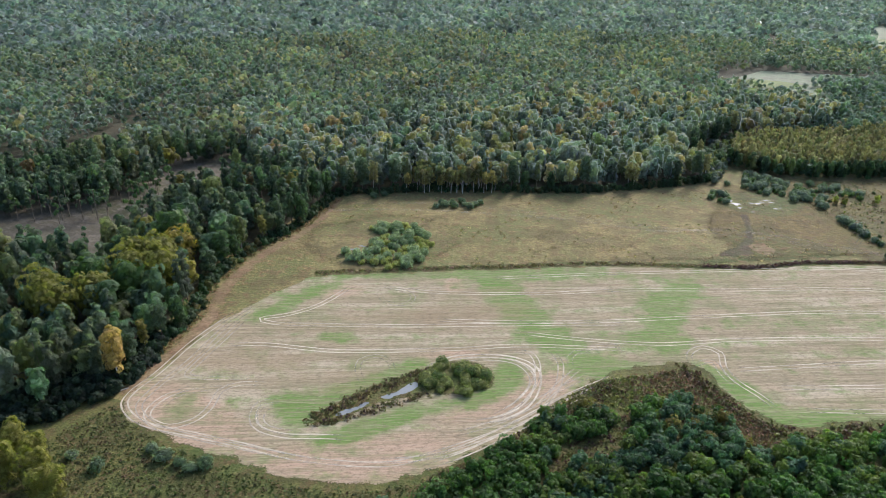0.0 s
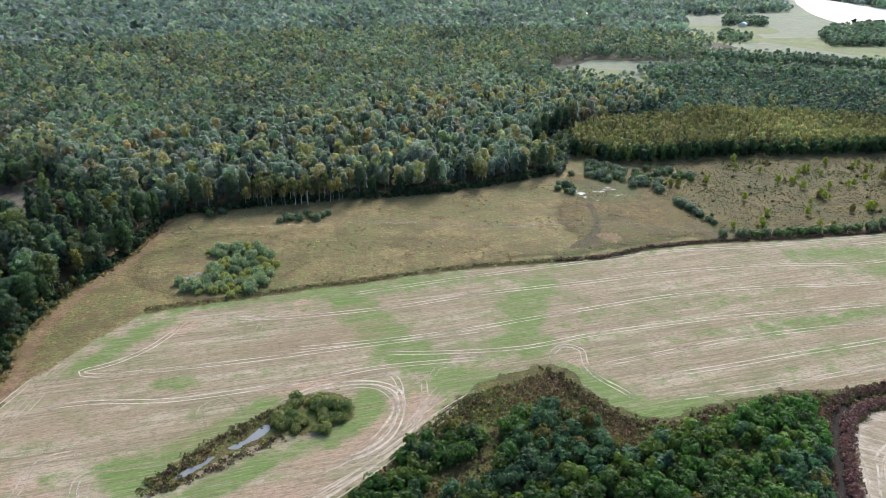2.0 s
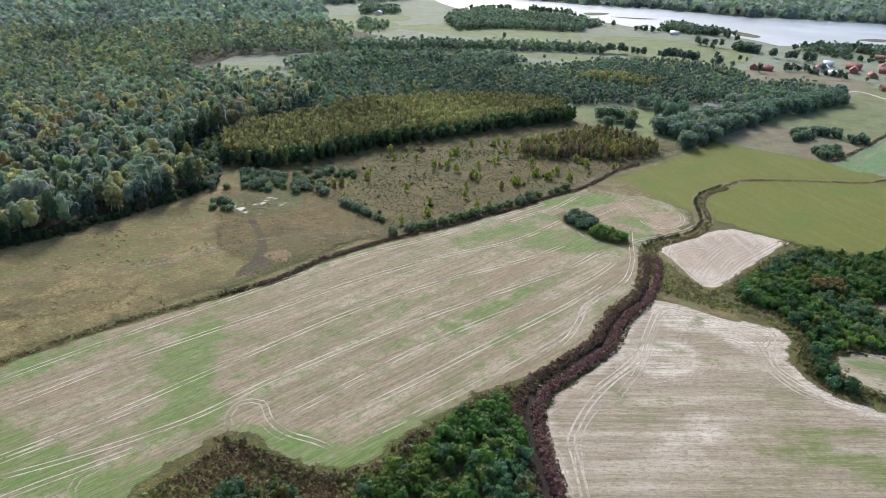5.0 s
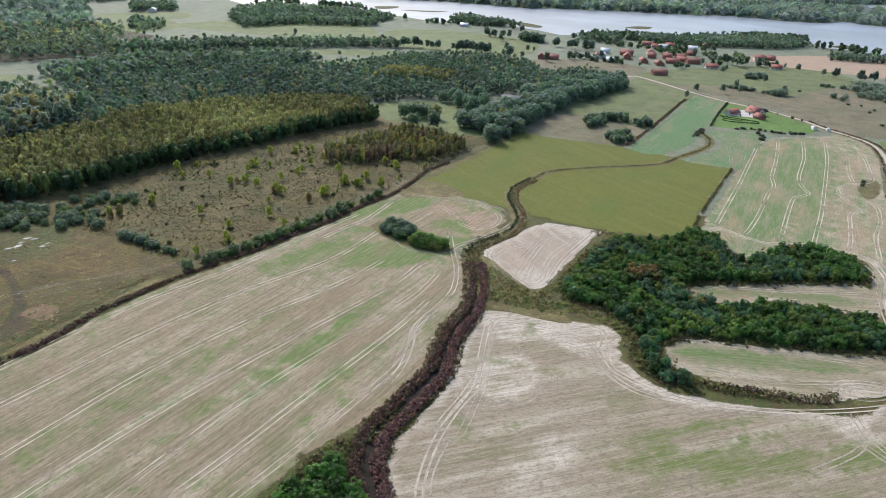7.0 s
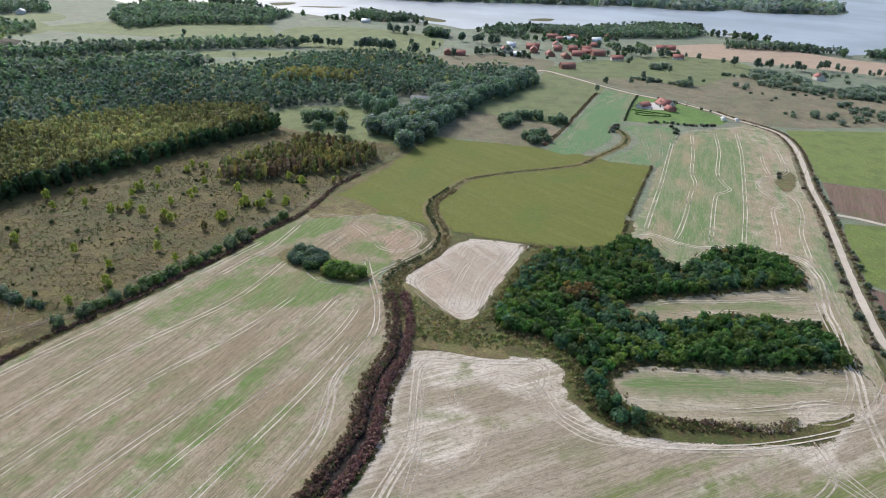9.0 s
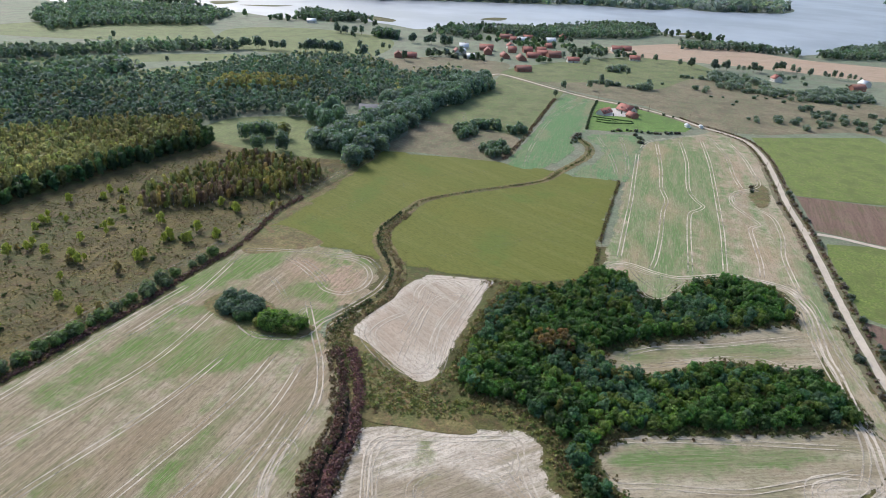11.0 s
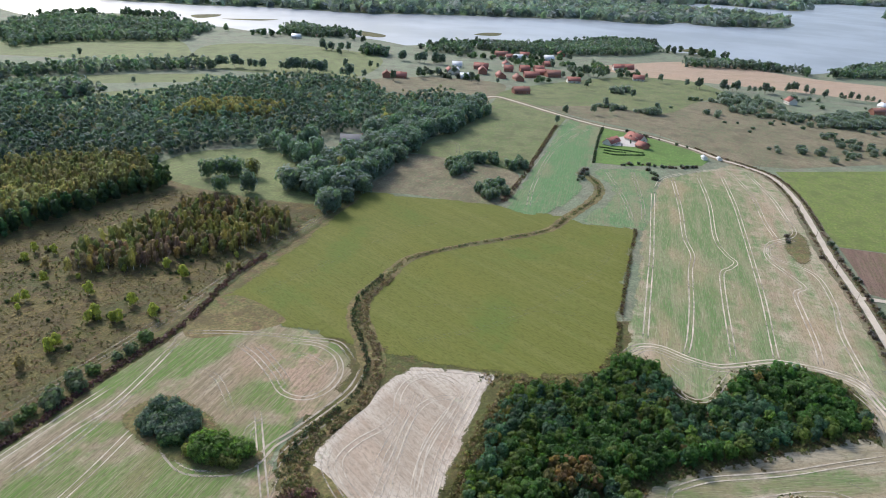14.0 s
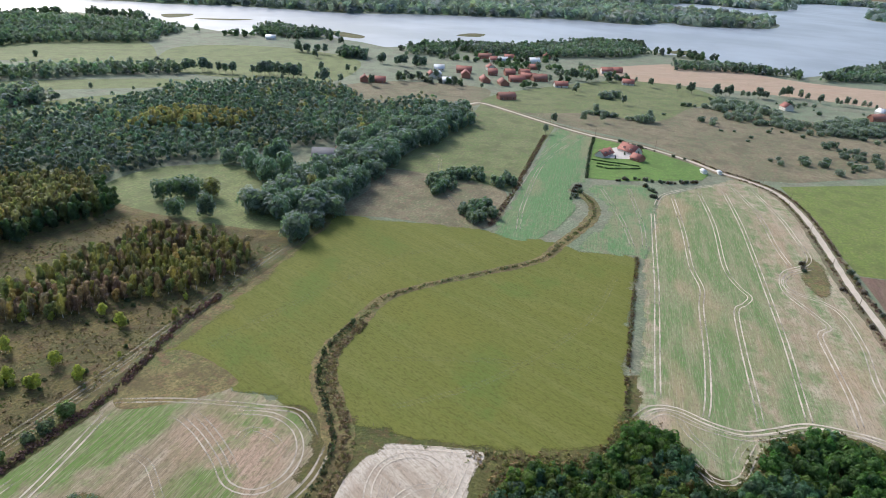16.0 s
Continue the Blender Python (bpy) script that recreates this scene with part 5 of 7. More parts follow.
# the forest west and north of the field
WEST = [(-84, 398), (-95, 346), (-108, 318), (-114, 297), (-117, 271), (-113, 248), (-118, 221), (-120, 202), (-128, 193), (-142, 182), (-175, 172), (-300, 150), (-620, 150), (-1100, 700), (-1100, 1500), (-500, 1760),
        (-240, 900), (-200, 500), (-140, 440)]
NORTHWOOD = [(-84, 398), (-29, 412), (20, 418), (74, 425), (131, 444), (157, 458), (160, 520), (205, 575), (290, 605), (330, 640), (335, 700), (285, 760), (255, 790), (262, 845), (340, 905), (480, 860), (520, 950), (600, 1000),
             (580, 1130), (640, 1260), (700, 1400), (1000, 1500), (1100, 1700), (1250, 2000), (600, 2300), (-300, 2100), (-500, 1760), (-240, 900), (-200, 500), (-140, 440)]
GLADES = ([(285, 800), (330, 795), (356, 812), (340, 832), (303, 838)], [(650, 1245), (787, 1232), (751, 1150), (650, 1170)], [(600, 1155), (712, 1155), (665, 1050), (590, 1050)])
EDGE_POINTS = np.zeros((0, 2))
for outline, mix, conifer in ((WEST, MIXED, 0.5), (NORTHWOOD, AUTUMN, 0.12)):
    outline = np.array(outline, float)
    ride = lambda p: p[np.array([abs(noise.noise(Vector((x * 0.0035, y * 0.0035, 11)))) > 0.022 for x, y in p])]  # open rides
    fine = clear_of(scatter(outline, 8.0), CLEAR_A, CLEAR_B, CORRIDOR, *GLADES)
    mid = clear_of(scatter(outline, 10.0), CLEAR_A, CLEAR_B, CORRIDOR, *GLADES)
    wide = clear_of(scatter(outline, 15.0), *GLADES)
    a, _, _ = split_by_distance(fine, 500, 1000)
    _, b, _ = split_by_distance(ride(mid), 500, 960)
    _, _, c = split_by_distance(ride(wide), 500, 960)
    a = a[np.hypot(a[:, None, 0] - BEECHES[:, 0], a[:, None, 1] - BEECHES[:, 1]).min(1) > 6.0]
    edge = near_line(outline[:8], a) < 5.5
    EDGE_POINTS = np.vstack([EDGE_POINTS, a[edge]])
    stand("forest", a[~edge], "mixed autumn forest of pine, birch and aspen", mix, (14, 23), (3.4, 5.4), 0.18, "dome", 116, 1.45, spire=conifer, hazed=mix is AUTUMN)
    # tints grow paler and bluer with distance, as painted haze
    stand("farther_forest", b, "mixed forest turning yellow, greyed for haze", [((0.165, 0.19, 0.165), 4), ((0.125, 0.16, 0.12), 4), ((0.185, 0.20, 0.115), 3), ((0.26, 0.225, 0.125), 2.2), ((0.09, 0.13, 0.10), 2)], (13, 22), (4.4, 6.6), 0.18, "dome", 48, 1.95, core=False, trunk=0, spire=conifer * 0.6, hazed=True)
    stand("distant_forest", c, "mixed forest tinted blue-grey for haze", HAZE_TINTS, (13, 21), (7.0, 9.5), 0.1, "dome", 18, 5.0, core=False, trunk=0, hazed=True)
sparse = scatter(CLEAR_B, 9)
sparse = sparse[rng.uniform(0, 1, len(sparse)) < 0.15 + 0.85 * (sparse[:, 1] > 335)]
stand("seed_trees", sparse, "sparse tall pines left on felled ground", [(PINE, 2), (MID, 1)], (15, 21), (1.8, 3.0), 0.42, "dome", 56, 1.2, core=False)

# very dark leaf colour puts the forest's shadow into these shrubs
stand("blackthorn", scatter([(-152, 162), (-132, 178), (-119, 193), (-115, 214), (-120, 232), (-132, 222), (-150, 196), (-165, 176)], 3.0), "blackthorn along the forest foot, darkened for shade", [((0.03, 0.048, 0.032), 3), ((0.045, 0.065, 0.035), 1)], (2.5, 5.5), (1.8, 2.8), 0.0, "dome", 70, 1.0, category="thicket")

# larch stand and the birch plantation before it
LARCHES = [(178, 492), (199, 478), (232, 470), (284, 480), (339, 481), (391, 480), (450, 478), (488, 474), (503, 500), (498, 530), (450, 572), (368, 596), (286, 578), (226, 560), (192, 535)]
larch_pts = scatter(LARCHES, 3.8)
rim = near_line(np.array(LARCHES[:9], float), larch_pts) < 9
stand("corridor_scrub", scatter(CORRIDOR, 4.0), "grey-green willow scrub between forest and plantation", [(ASPEN, 3), (GREY, 3), (OLIVE, 2)], (3, 8), (2.0, 3.0), 0.0, "dome", 50, 1.2, trunk=0, category="scrub")
stand("larch_plantation", larch_pts[~rim], "dense yellowing plantation of young larch", [(LARCH, 5), ((0.19, 0.19, 0.10), 2)], (12, 16), (2.1, 2.9), 0.12, "dome", 46, 1.15, spire=0.6, spire_mix=[(LARCH, 5), ((0.21, 0.205, 0.11), 2), ((0.27, 0.23, 0.115), 2)])
# dark greens paint the shaded front of the plantation
stand("plantation_rim", larch_pts[rim][::2], "alder rim of the plantation, dark for its shaded front", [(DARK, 3), (MID, 3), (OLIVE, 1)], (10, 15), (2.2, 3.4), 0.05, "dome", 64, 1.4)
BIRCHES = [(372, 420), (392, 400), (414, 394), (434, 376), (450, 370), (470, 371), (486, 384), (485, 405), (478, 434), (448, 438), (422, 438), (390, 438)]
stand("birch_plantation", scatter(BIRCHES, 4.0), "young birch plantation turning yellow and purple-brown", [((0.28, 0.235, 0.10), 4), ((0.18, 0.185, 0.085), 2.5), ((0.24, 0.165, 0.13), 3.5), ((0.31, 0.21, 0.10), 1.2)], (6.5, 12), (1.4, 2.2), 0.08, "dome", 56, 0.8, trunk=2,
      gather=dict(patch=0.03, stray=0.2))

# woods in the middle distance
MIDWOOD = [(225, 578), (286, 592), (368, 612), (450, 592), (508, 548), (514, 520), (546, 524), (582, 508), (597, 500), (622, 484), (660, 462), (704, 465), (741, 434), (844, 428), (850, 470), (800, 500), (857, 573), (812, 640),
           (736, 679), (690, 668), (640, 668), (605, 672), (570, 690), (572, 706), (520, 742), (420, 742), (360, 735), (335, 700), (330, 640)]
a, b, c = split_by_distance(scatter(MIDWOOD, 7.0), 520, 1500)
# blue-grey share of this mix imitates haze
stand("wood_behind_plantation", np.vstack([a, b]), "dark mixed wood with yellowing birches", [((0.065, 0.11, 0.085), 2), ((0.085, 0.13, 0.10), 4), ((0.10, 0.14, 0.105), 4), ((0.13, 0.16, 0.145), 3), ((0.22, 0.20, 0.10), 2.0)], (10, 16), (3.0, 4.6), 0.1, "dome", 58, 1.62, core=False, trunk=0, spire=0.15, hazed=True)
stand("golden_birches", scatter([(603, 585), (628, 560), (656, 528), (690, 545), (676, 590), (645, 606)], 6.0), "group of golden birches within the wood", [((0.28, 0.235, 0.105), 4), ((0.20, 0.19, 0.10), 2)], (13, 17), (2.6, 3.6), 0.15, "dome", 48, 1.3, trunk=2, category="trees")
for outline in ([(400, 762), (520, 748), (572, 712), (642, 730), (662, 768), (560, 808), (490, 842), (420, 836), (366, 818), (362, 762)], [(480, 880), (600, 850), (690, 820), (760, 780), (815, 740), (835, 762), (760, 830), (640, 890), (500, 930)],
                [(760, 1010), (850, 1010), (960, 930), (1080, 1000), (1090, 1080), (1000, 1240), (900, 1210), (800, 1110)], [(600, 738), (621, 715), (648, 715), (645, 745), (618, 755)],
                [(1380, 300), (1430, 215), (1438, 120), (1420, 110), (1395, 200), (1340, 290)], [(1250, 600), (1330, 590), (1345, 545), (1430, 510), (1520, 480), (1580, 420), (1500, 350), (1400, 380), (1300, 470), (1240, 560)],
                [(1140, 905), (1240, 945), (1230, 870), (1200, 800), (1150, 860)], [(1150, 640), (1230, 650), (1260, 610), (1180, 580)], [(1400, 100), (1560, 40), (1720, -40), (1640, -90), (1480, 0)],
                [(606, 1067), (645, 1051), (677, 1100), (646, 1137)], [(715, 1256), (794, 1243), (838, 1319), (781, 1372)], [(1009, 997), (1070, 975), (1100, 1010), (1060, 1030)], [(1145, 1136), (1160, 1125), (1165, 1160), (1140, 1165)]):
    # copse colours greyed to paint in haze
    stand("copse", scatter(np.array(outline, float), 8.5), "copse on the lake plain, greyed for haze", [((0.095, 0.14, 0.10), 3), ((0.115, 0.155, 0.10), 3), ((0.145, 0.17, 0.15), 5)], (9, 15), (3.6, 5.5), 0.08, "dome", 34, 2.7, core=False, trunk=0, hazed=True)
for outline in (FAR_SHORE, FAR_LAND, [(3300, -170), (3487, -155), (3880, -257), (3700, -360), (3370, -250)]):
    poly = spline(outline, 60, True)
    poly = poly.mean(0) + (poly - poly.mean(0)) * 0.985
    pts = scatter(poly, 26 if outline is FAR_SHORE else 46)
    # far shore gets the haze colours too
    stand("far_woods", pts, "far shore woods tinted blue-green for haze", HAZE_TINTS, (13, 20), (14, 19) if outline is FAR_SHORE else (26, 34), 0.0, "dome", 14, 11.0 if outline is FAR_SHORE else 20.0, core=False, trunk=0, hazed=True)

# the near woods of alder and willow
ALDERWOOD = [(318, 203), (334, 209), (356, 213), (390, 214), (402, 207), (412, 191), (437, 184), (440, 176), (430, 165), (416, 158), (420, 149), (440, 144), (458, 134), (466, 118), (458, 102), (436, 96), (430, 100), (410, 122), (386, 146), (366, 163), (355, 150),
             (362, 137), (384, 118), (390, 98), (391, 86), (372, 72), (364, 76), (351, 95), (334, 122), (320, 144), (306, 150), (296, 146), (290, 136), (284, 128), (281, 140), (290, 154), (309, 164), (316, 182), (313, 195)]
THICKET = [(-40, 138), (-10, 152), (4, 166), (16, 180), (23, 187), (31, 197), (49, 203), (60, 199), (70, 207), (82, 208), (92, 201), (92, 187), (104, 184), (107, 190), (115, 187), (121, 190), (149, 198), (171, 198), (166, 184), (156, 168), (150, 156), (140, 138), (112, 92), (40, 90), (-30, 110)]


def part(name, me, parent, label=""):
    """Link a mesh as one part under a thing or a part."""
    ob = new(name, me)
    ob.parent = parent
    return tagged(ob, label) if label else ob


def tree_trunk(height, thick, material, limbs=6, low=0.35):
    """Tapered trunk with forked limbs reaching into the crown."""
    bm = bmesh.new()

    def limb(a, b, r0, r1, sides):
        d = (b - a).normalized()
        u = d.orthogonal().normalized()
        w = d.cross(u)
        rings = [[bm.verts.new(p + (u * math.cos(k * 6.2832 / sides) + w * math.sin(k * 6.2832 / sides)) * r) for k in range(sides)] for p, r in ((a, r0), (b, r1))]
        for k in range(sides):
            bm.faces.new((rings[0][k], rings[0][(k + 1) % sides], rings[1][(k + 1) % sides], rings[1][k]))

    at, r = Vector((0, 0, -0.1)), thick
    for k in range(4):
        to = Vector((random.uniform(-0.15, 0.15), random.uniform(-0.15, 0.15), height * (k + 1) / 4 * 0.92))
        limb(at, to, r, r * 0.68, 6)
        at, r = to, r * 0.68
    for k in range(limbs):
        z = height * random.uniform(low, 0.8)
        a = random.uniform(0, 6.28)
        reach = height * random.uniform(0.10, 0.17)
        limb(Vector((0, 0, z)), Vector((math.cos(a) * reach, math.sin(a) * reach, z + reach * random.uniform(0.5, 1.1))), thick * 0.35, thick * 0.1, 4)
    me = bpy.data.meshes.new("trunk")
    bm.to_mesh(me)
    bm.free()
    me.materials.append(material)
    return me


def tree_mesh(height, radius, low, shape, clumps, size, colour, leaf=M_LEAVES):
    zero = np.zeros((1, 2))
    h, r, c = np.array([height]), np.array([radius]), np.array([colour])
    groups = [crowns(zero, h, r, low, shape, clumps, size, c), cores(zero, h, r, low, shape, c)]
    n = len(groups[0][0])
    return mesh_from("crown", np.vstack([g[0] for g in groups]), np.vstack([groups[0][1], groups[1][1] + n]), [leaf], tint=np.vstack([g[2] for g in groups]))


def make_tree(name, label, category, height, radius, low, shape, clumps, size, colour, bark=M_BARK, group="", leaf=M_LEAVES):
    """One tree: an empty at the foot, a trunk with limbs and a crown of clumps."""
    ob = tagged(new(name), label, category, group)
    part("trunk", tree_trunk(height * (0.95 if shape == "spire" else 0.85), height * 0.014, bark, 6, low), ob)
    part("crown", tree_mesh(height, radius, low, shape, clumps, size, colour, leaf), ob)
    return ob


def make_bush(name, label, category, height, radius, clumps, size, colour, group="", leaf=M_LEAVES):
    """One bush: a slanting stem and a domed crown that reaches the ground."""
    ob = tagged(new(name), label, category, group)
    a = random.uniform(0, 6.28)
    foot, tip = np.array((0, 0, -0.05)), np.array((math.cos(a) * radius * 0.25, math.sin(a) * radius * 0.25, height * 0.75))
    ring = [p + np.array((math.cos(q * 2.094), math.sin(q * 2.094), 0)) * r for p, r in ((foot, 0.12), (tip, 0.03)) for q in range(3)]
    part("stem", mesh_from("stem", ring, [(0, 1, 4, 3), (1, 2, 5, 4), (2, 0, 3, 5)], [M_BARK]), ob)
    part("crown", tree_mesh(height, radius, 0.0, "round", clumps, size, colour, leaf), ob)
    return ob


def plant(kinds, pts, spread=(0.8, 1.2), weights=None):
    """Set copies of the given trees at plan points; the first of each kind is moved, not copied."""
    used = set()
    for x, y in pts:
        k = int(rng.choice(len(kinds), p=weights))
        s = rng.uniform(*spread)
        m = Matrix.Translation((x, y, 0)) @ Matrix.Rotation(rng.uniform(0, 6.28), 4, 'Z') @ Matrix.Diagonal((s * rng.uniform(0.9, 1.1), s * rng.uniform(0.9, 1.1), s, 1))
        if k in used:
            copy_thing(kinds[k], m)
        else:
            kinds[k].matrix_basis = m
            used.add(k)
    for k, ob in enumerate(kinds):
        if k not in used:
            for o in (*ob.children_recursive, ob):
                bpy.data.objects.remove(o)


# forest edge, tree by tree
edge_trees = [make_tree("birch", "tall birch with pale trunk and yellowing crown", "tree", 18, 2.8, 0.28, "dome", 230, 0.95, OLIVE, M_BIRCH, "forest edge"),
              make_tree("birch", "slender birch with yellow autumn leaves", "tree", 17, 2.5, 0.26, "dome", 200, 0.9, YELLOW, M_BIRCH, "forest edge"),
              make_tree("aspen", "grey-green aspen with a full crown", "tree", 19, 3.2, 0.25, "dome", 260, 1.05, ASPEN, M_BARK, "forest edge"),
              make_tree("pine", "dark pine with a narrow crown", "tree", 20, 2.7, 0.22, "spire", 260, 1.05, PINE, M_BARK, "forest edge"),
              make_tree("spruce", "deep green spruce branched to the ground", "tree", 19, 3.0, 0.06, "spire", 280, 1.05, DARK, M_BARK, "forest edge"),
              make_tree("alder", "dark green alder in full leaf", "tree", 16, 3.2, 0.15, "dome", 260, 1.05, MID, M_BARK, "forest edge")]
west_side = EDGE_POINTS[:, 0] < -82
plant(edge_trees, EDGE_POINTS[west_side], (0.85, 1.25), [0.06, 0.04, 0.2, 0.28, 0.17, 0.25])
edge_trees = [make_tree("birch", "tall birch with pale trunk and yellowing crown", "tree", 18, 2.7, 0.28, "dome", 220, 0.95, LARCH, M_BIRCH, "forest edge"),
              make_tree("aspen", "grey-green aspen with a full crown", "tree", 19, 3.0, 0.22, "dome", 260, 1.05, ASPEN, M_BARK, "forest edge"),
              make_tree("alder", "dark green alder in full leaf", "tree", 17, 3.1, 0.1, "dome", 260, 1.05, DARK, M_BARK, "forest edge")]
gold = ((EDGE_POINTS[:, 0] > -48) & (EDGE_POINTS[:, 0] < 14)) | ((EDGE_POINTS[:, 0] > 84) & (EDGE_POINTS[:, 0] < 112))
plant(edge_trees, EDGE_POINTS[~west_side & ~gold], (0.9, 1.25), [0.15, 0.4, 0.45])
edge_trees = [make_tree("birch", "tall birch with pale trunk and yellowing crown", "tree", 18, 2.9, 0.28, "dome", 230, 1.0, LARCH, M_BIRCH, "forest edge"),
              make_tree("birch", "orange-tinted birch with pale trunk", "tree", 17, 2.7, 0.26, "dome", 220, 1.0, (0.30, 0.20, 0.09), M_BIRCH, "forest edge"),
              make_tree("aspen", "grey-green aspen with a full crown", "tree", 19, 3.0, 0.22, "dome", 260, 1.05, ASPEN, M_BARK, "forest edge")]
plant(edge_trees, EDGE_POINTS[~west_side & gold], (0.85, 1.2), [0.55, 0.25, 0.2])
plant([make_tree("birch", "single amber birch standing out of the forest edge", "tree", 19, 3.8, 0.2, "dome", 420, 1.0, (0.44, 0.30, 0.10), M_BIRCH)], [(-124, 201)], (1.22, 1.24))
beeches = [make_tree("beech", "broad beech turning orange at the top", "tree", 22, 7.6, 0.12, "dome", 700, 1.3, (0.24, 0.185, 0.04)), make_tree("beech", "broad beech with olive-yellow autumn leaves", "tree", 22, 7.4, 0.12, "dome", 700, 1.3, (0.20, 0.19, 0.045)),
           make_tree("beech", "deep green beech in full leaf", "tree", 22, 6.5, 0.12, "dome", 620, 1.3, (0.07, 0.12, 0.04))]
plant(beeches, BEECHES[:11], (0.95, 1.15), [0.4, 0.4, 0.2])
plant([make_tree("maple", "yellow-green maple at the forest corner", "tree", 15, 5.0, 0.1, "dome", 520, 1.1, (0.19, 0.18, 0.04))], [(-121, 148), (-127, 156), (-114, 141), (-131, 146), (-136, 160)], (0.85, 1.15))

def edge_belt(points, offset, half, spacing):
    line = shift(spline(points, 1.0), offset)
    i = rng.integers(0, len(line), int(len(line) * 2 * half / spacing**2))
    return line[i] + rng.uniform(-half, half, (len(i), 2))


stand("edge_scrub", np.vstack([edge_belt(NORTHWOOD[:6], 2.5, 2.5, 2.3), edge_belt(WEST[:8], -2.5, 2.5, 2.3)]), "dark undergrowth at the forest foot", [(DARK, 3), ((0.06, 0.085, 0.045), 3), ((0.12, 0.11, 0.05), 1)], (2.0, 6.0), (1.4, 2.4), 0.0, "dome", 60, 0.8, trunk=0, category="undergrowth")

gold_birches = [make_tree("birch", "slim golden birch with a bare pale trunk", "tree", 17, 2.3, 0.42, "dome", 150, 0.95, (0.33, 0.27, 0.105), M_BIRCH, "golden birches"),
                make_tree("birch", "slim olive birch with a bare pale trunk", "tree", 18, 2.2, 0.4, "dome", 150, 0.95, (0.23, 0.225, 0.10), M_BIRCH, "golden birches")]
plant(gold_birches, scatter([(-44, 407), (-15, 411), (12, 416), (14, 436), (-16, 433), (-42, 426)], 4.4), (0.8, 1.15), [0.65, 0.35])

# bush clump in the field, willow pond, lone bushes
bushes = [make_bush("willow_bush", "rounded grey-green willow bush", "bush", 4.2, 3.0, 260, 0.6, (0.25, 0.30, 0.19), "willow scrub"),
          make_bush("willow_bush", "low olive willow bush", "bush", 3.6, 3.0, 230, 0.6, (0.36, 0.36, 0.13), "willow scrub"),
          make_bush("willow_bush", "dark green willow bush", "bush", 4.0, 2.6, 240, 0.6, (0.17, 0.23, 0.13), "willow scrub")]
WILLOWS = [(-67, 314), (-55, 305), (-38, 300), (-26, 308), (-18, 332), (-30, 353), (-46, 358), (-56, 350), (-50, 338), (-52, 328)]
ring = scatter(WILLOWS, 4.9, 0.3)
ring = ring[np.hypot(ring[:, 0] + 59, ring[:, 1] - 323) > 5]
plant(bushes, ring, (0.72, 1.12), [0.45, 0.4, 0.15])
bushes = [make_bush("willow_bush", "blue-grey rounded willow bush in the stubble", "bush", 5.2, 3.2, 330, 0.62, (0.12, 0.165, 0.13), "field copse"), make_bush("alder_bush", "dark alder bush among willows", "bush", 5.0, 3.0, 320, 0.62, (0.07, 0.115, 0.055), "field copse")]
plant(bushes, scatter([(315, 315), (311, 304), (310, 295), (318, 292), (325, 297), (328, 306), (323, 315)], 2.9), (0.75, 1.15), [0.65, 0.35])
bushes = [make_bush("alder_bush", "fresh green alder bush", "bush", 5.0, 2.8, 330, 0.62, (0.13, 0.20, 0.05), "field copse"), make_bush("willow_bush", "yellow-green low bush among alders", "bush", 3.6, 2.6, 300, 0.6, (0.20, 0.215, 0.06), "field copse")]
plant(bushes, scatter([(310, 289), (311, 280), (314, 272), (320, 271), (322, 280), (319, 290)], 2.4), (0.8, 1.15), [0.6, 0.4])
bushes = [make_bush("willow_bush", "spreading olive-green bush beside the pond", "bush", 3.0, 3.0, 300, 0.5, (0.22, 0.235, 0.085), "pond bushes"), make_bush("willow_bush", "dark round bush beside the pond", "bush", 3.2, 2.8, 280, 0.5, (0.12, 0.165, 0.06), "pond bushes")]
pts = np.array([(-2 + 13 * math.cos(a) * k, 214 + 10 * math.sin(a) * k) for a, k in zip(rng.uniform(0, 6.28, 46), np.sqrt(rng.uniform(0, 1, 46)))])
plant(bushes, pts, (0.7, 1.1), [0.75, 0.25])
bushes = [make_bush("willow_bush", "rounded dark willow bush in dry grass", "bush", 3.8, 3.4, 280, 0.6, (0.115, 0.165, 0.10), "meadow bushes"), make_bush("willow_bush", "grey willow bush in dry grass", "bush", 3.2, 2.6, 240, 0.55, (0.17, 0.21, 0.145), "meadow bushes")]
plant(bushes, [(-23, 386), (-18, 389), (-12, 388), (-6, 391), (0, 392), (-14, 393), (-8, 395), (3, 395), (-20, 392), (-3, 388), (-62, 398), (-56, 402), (152, 432), (148, 424), (158, 428), (166, 452), (176, 448), (182, 458), (190, 455), (200, 446), (196, 436), (206, 440), (212, 452), (222, 458), (230, 455),
                (-90, 162), (-84, 160), (-80, 158), (-95, 165), (-76, 160), (-118, 160), (-108, 156)], (0.8, 1.35), [0.6, 0.4])

bushes = [make_bush("willow_bush", "blue-grey willow bush at the bog", "bush", 3.6, 3.0, 200, 0.65, (0.15, 0.185, 0.15), "bog scrub"), make_bush("alder_bush", "green alder bush at the bog", "bush", 4.2, 2.8, 200, 0.65, (0.10, 0.155, 0.055), "bog scrub")]
pts = np.vstack([[(150, 428), (156, 430), (159, 423), (152, 419), (155, 417), (148, 423)], scatter([(177, 452), (182, 436), (191, 436), (206, 453), (199, 472), (186, 476)], 4.4), scatter([(194, 425), (207, 424), (213, 409), (221, 427), (221, 448), (208, 447)], 4.4),
                 scatter([(220, 445), (233, 441), (247, 430), (250, 438), (233, 458)], 4.4), edge_belt([(216, 395), (218, 378), (221, 359)], 0, 1.6, 2.3)])
plant(bushes, pts, (0.6, 1.15), [0.45, 0.55])

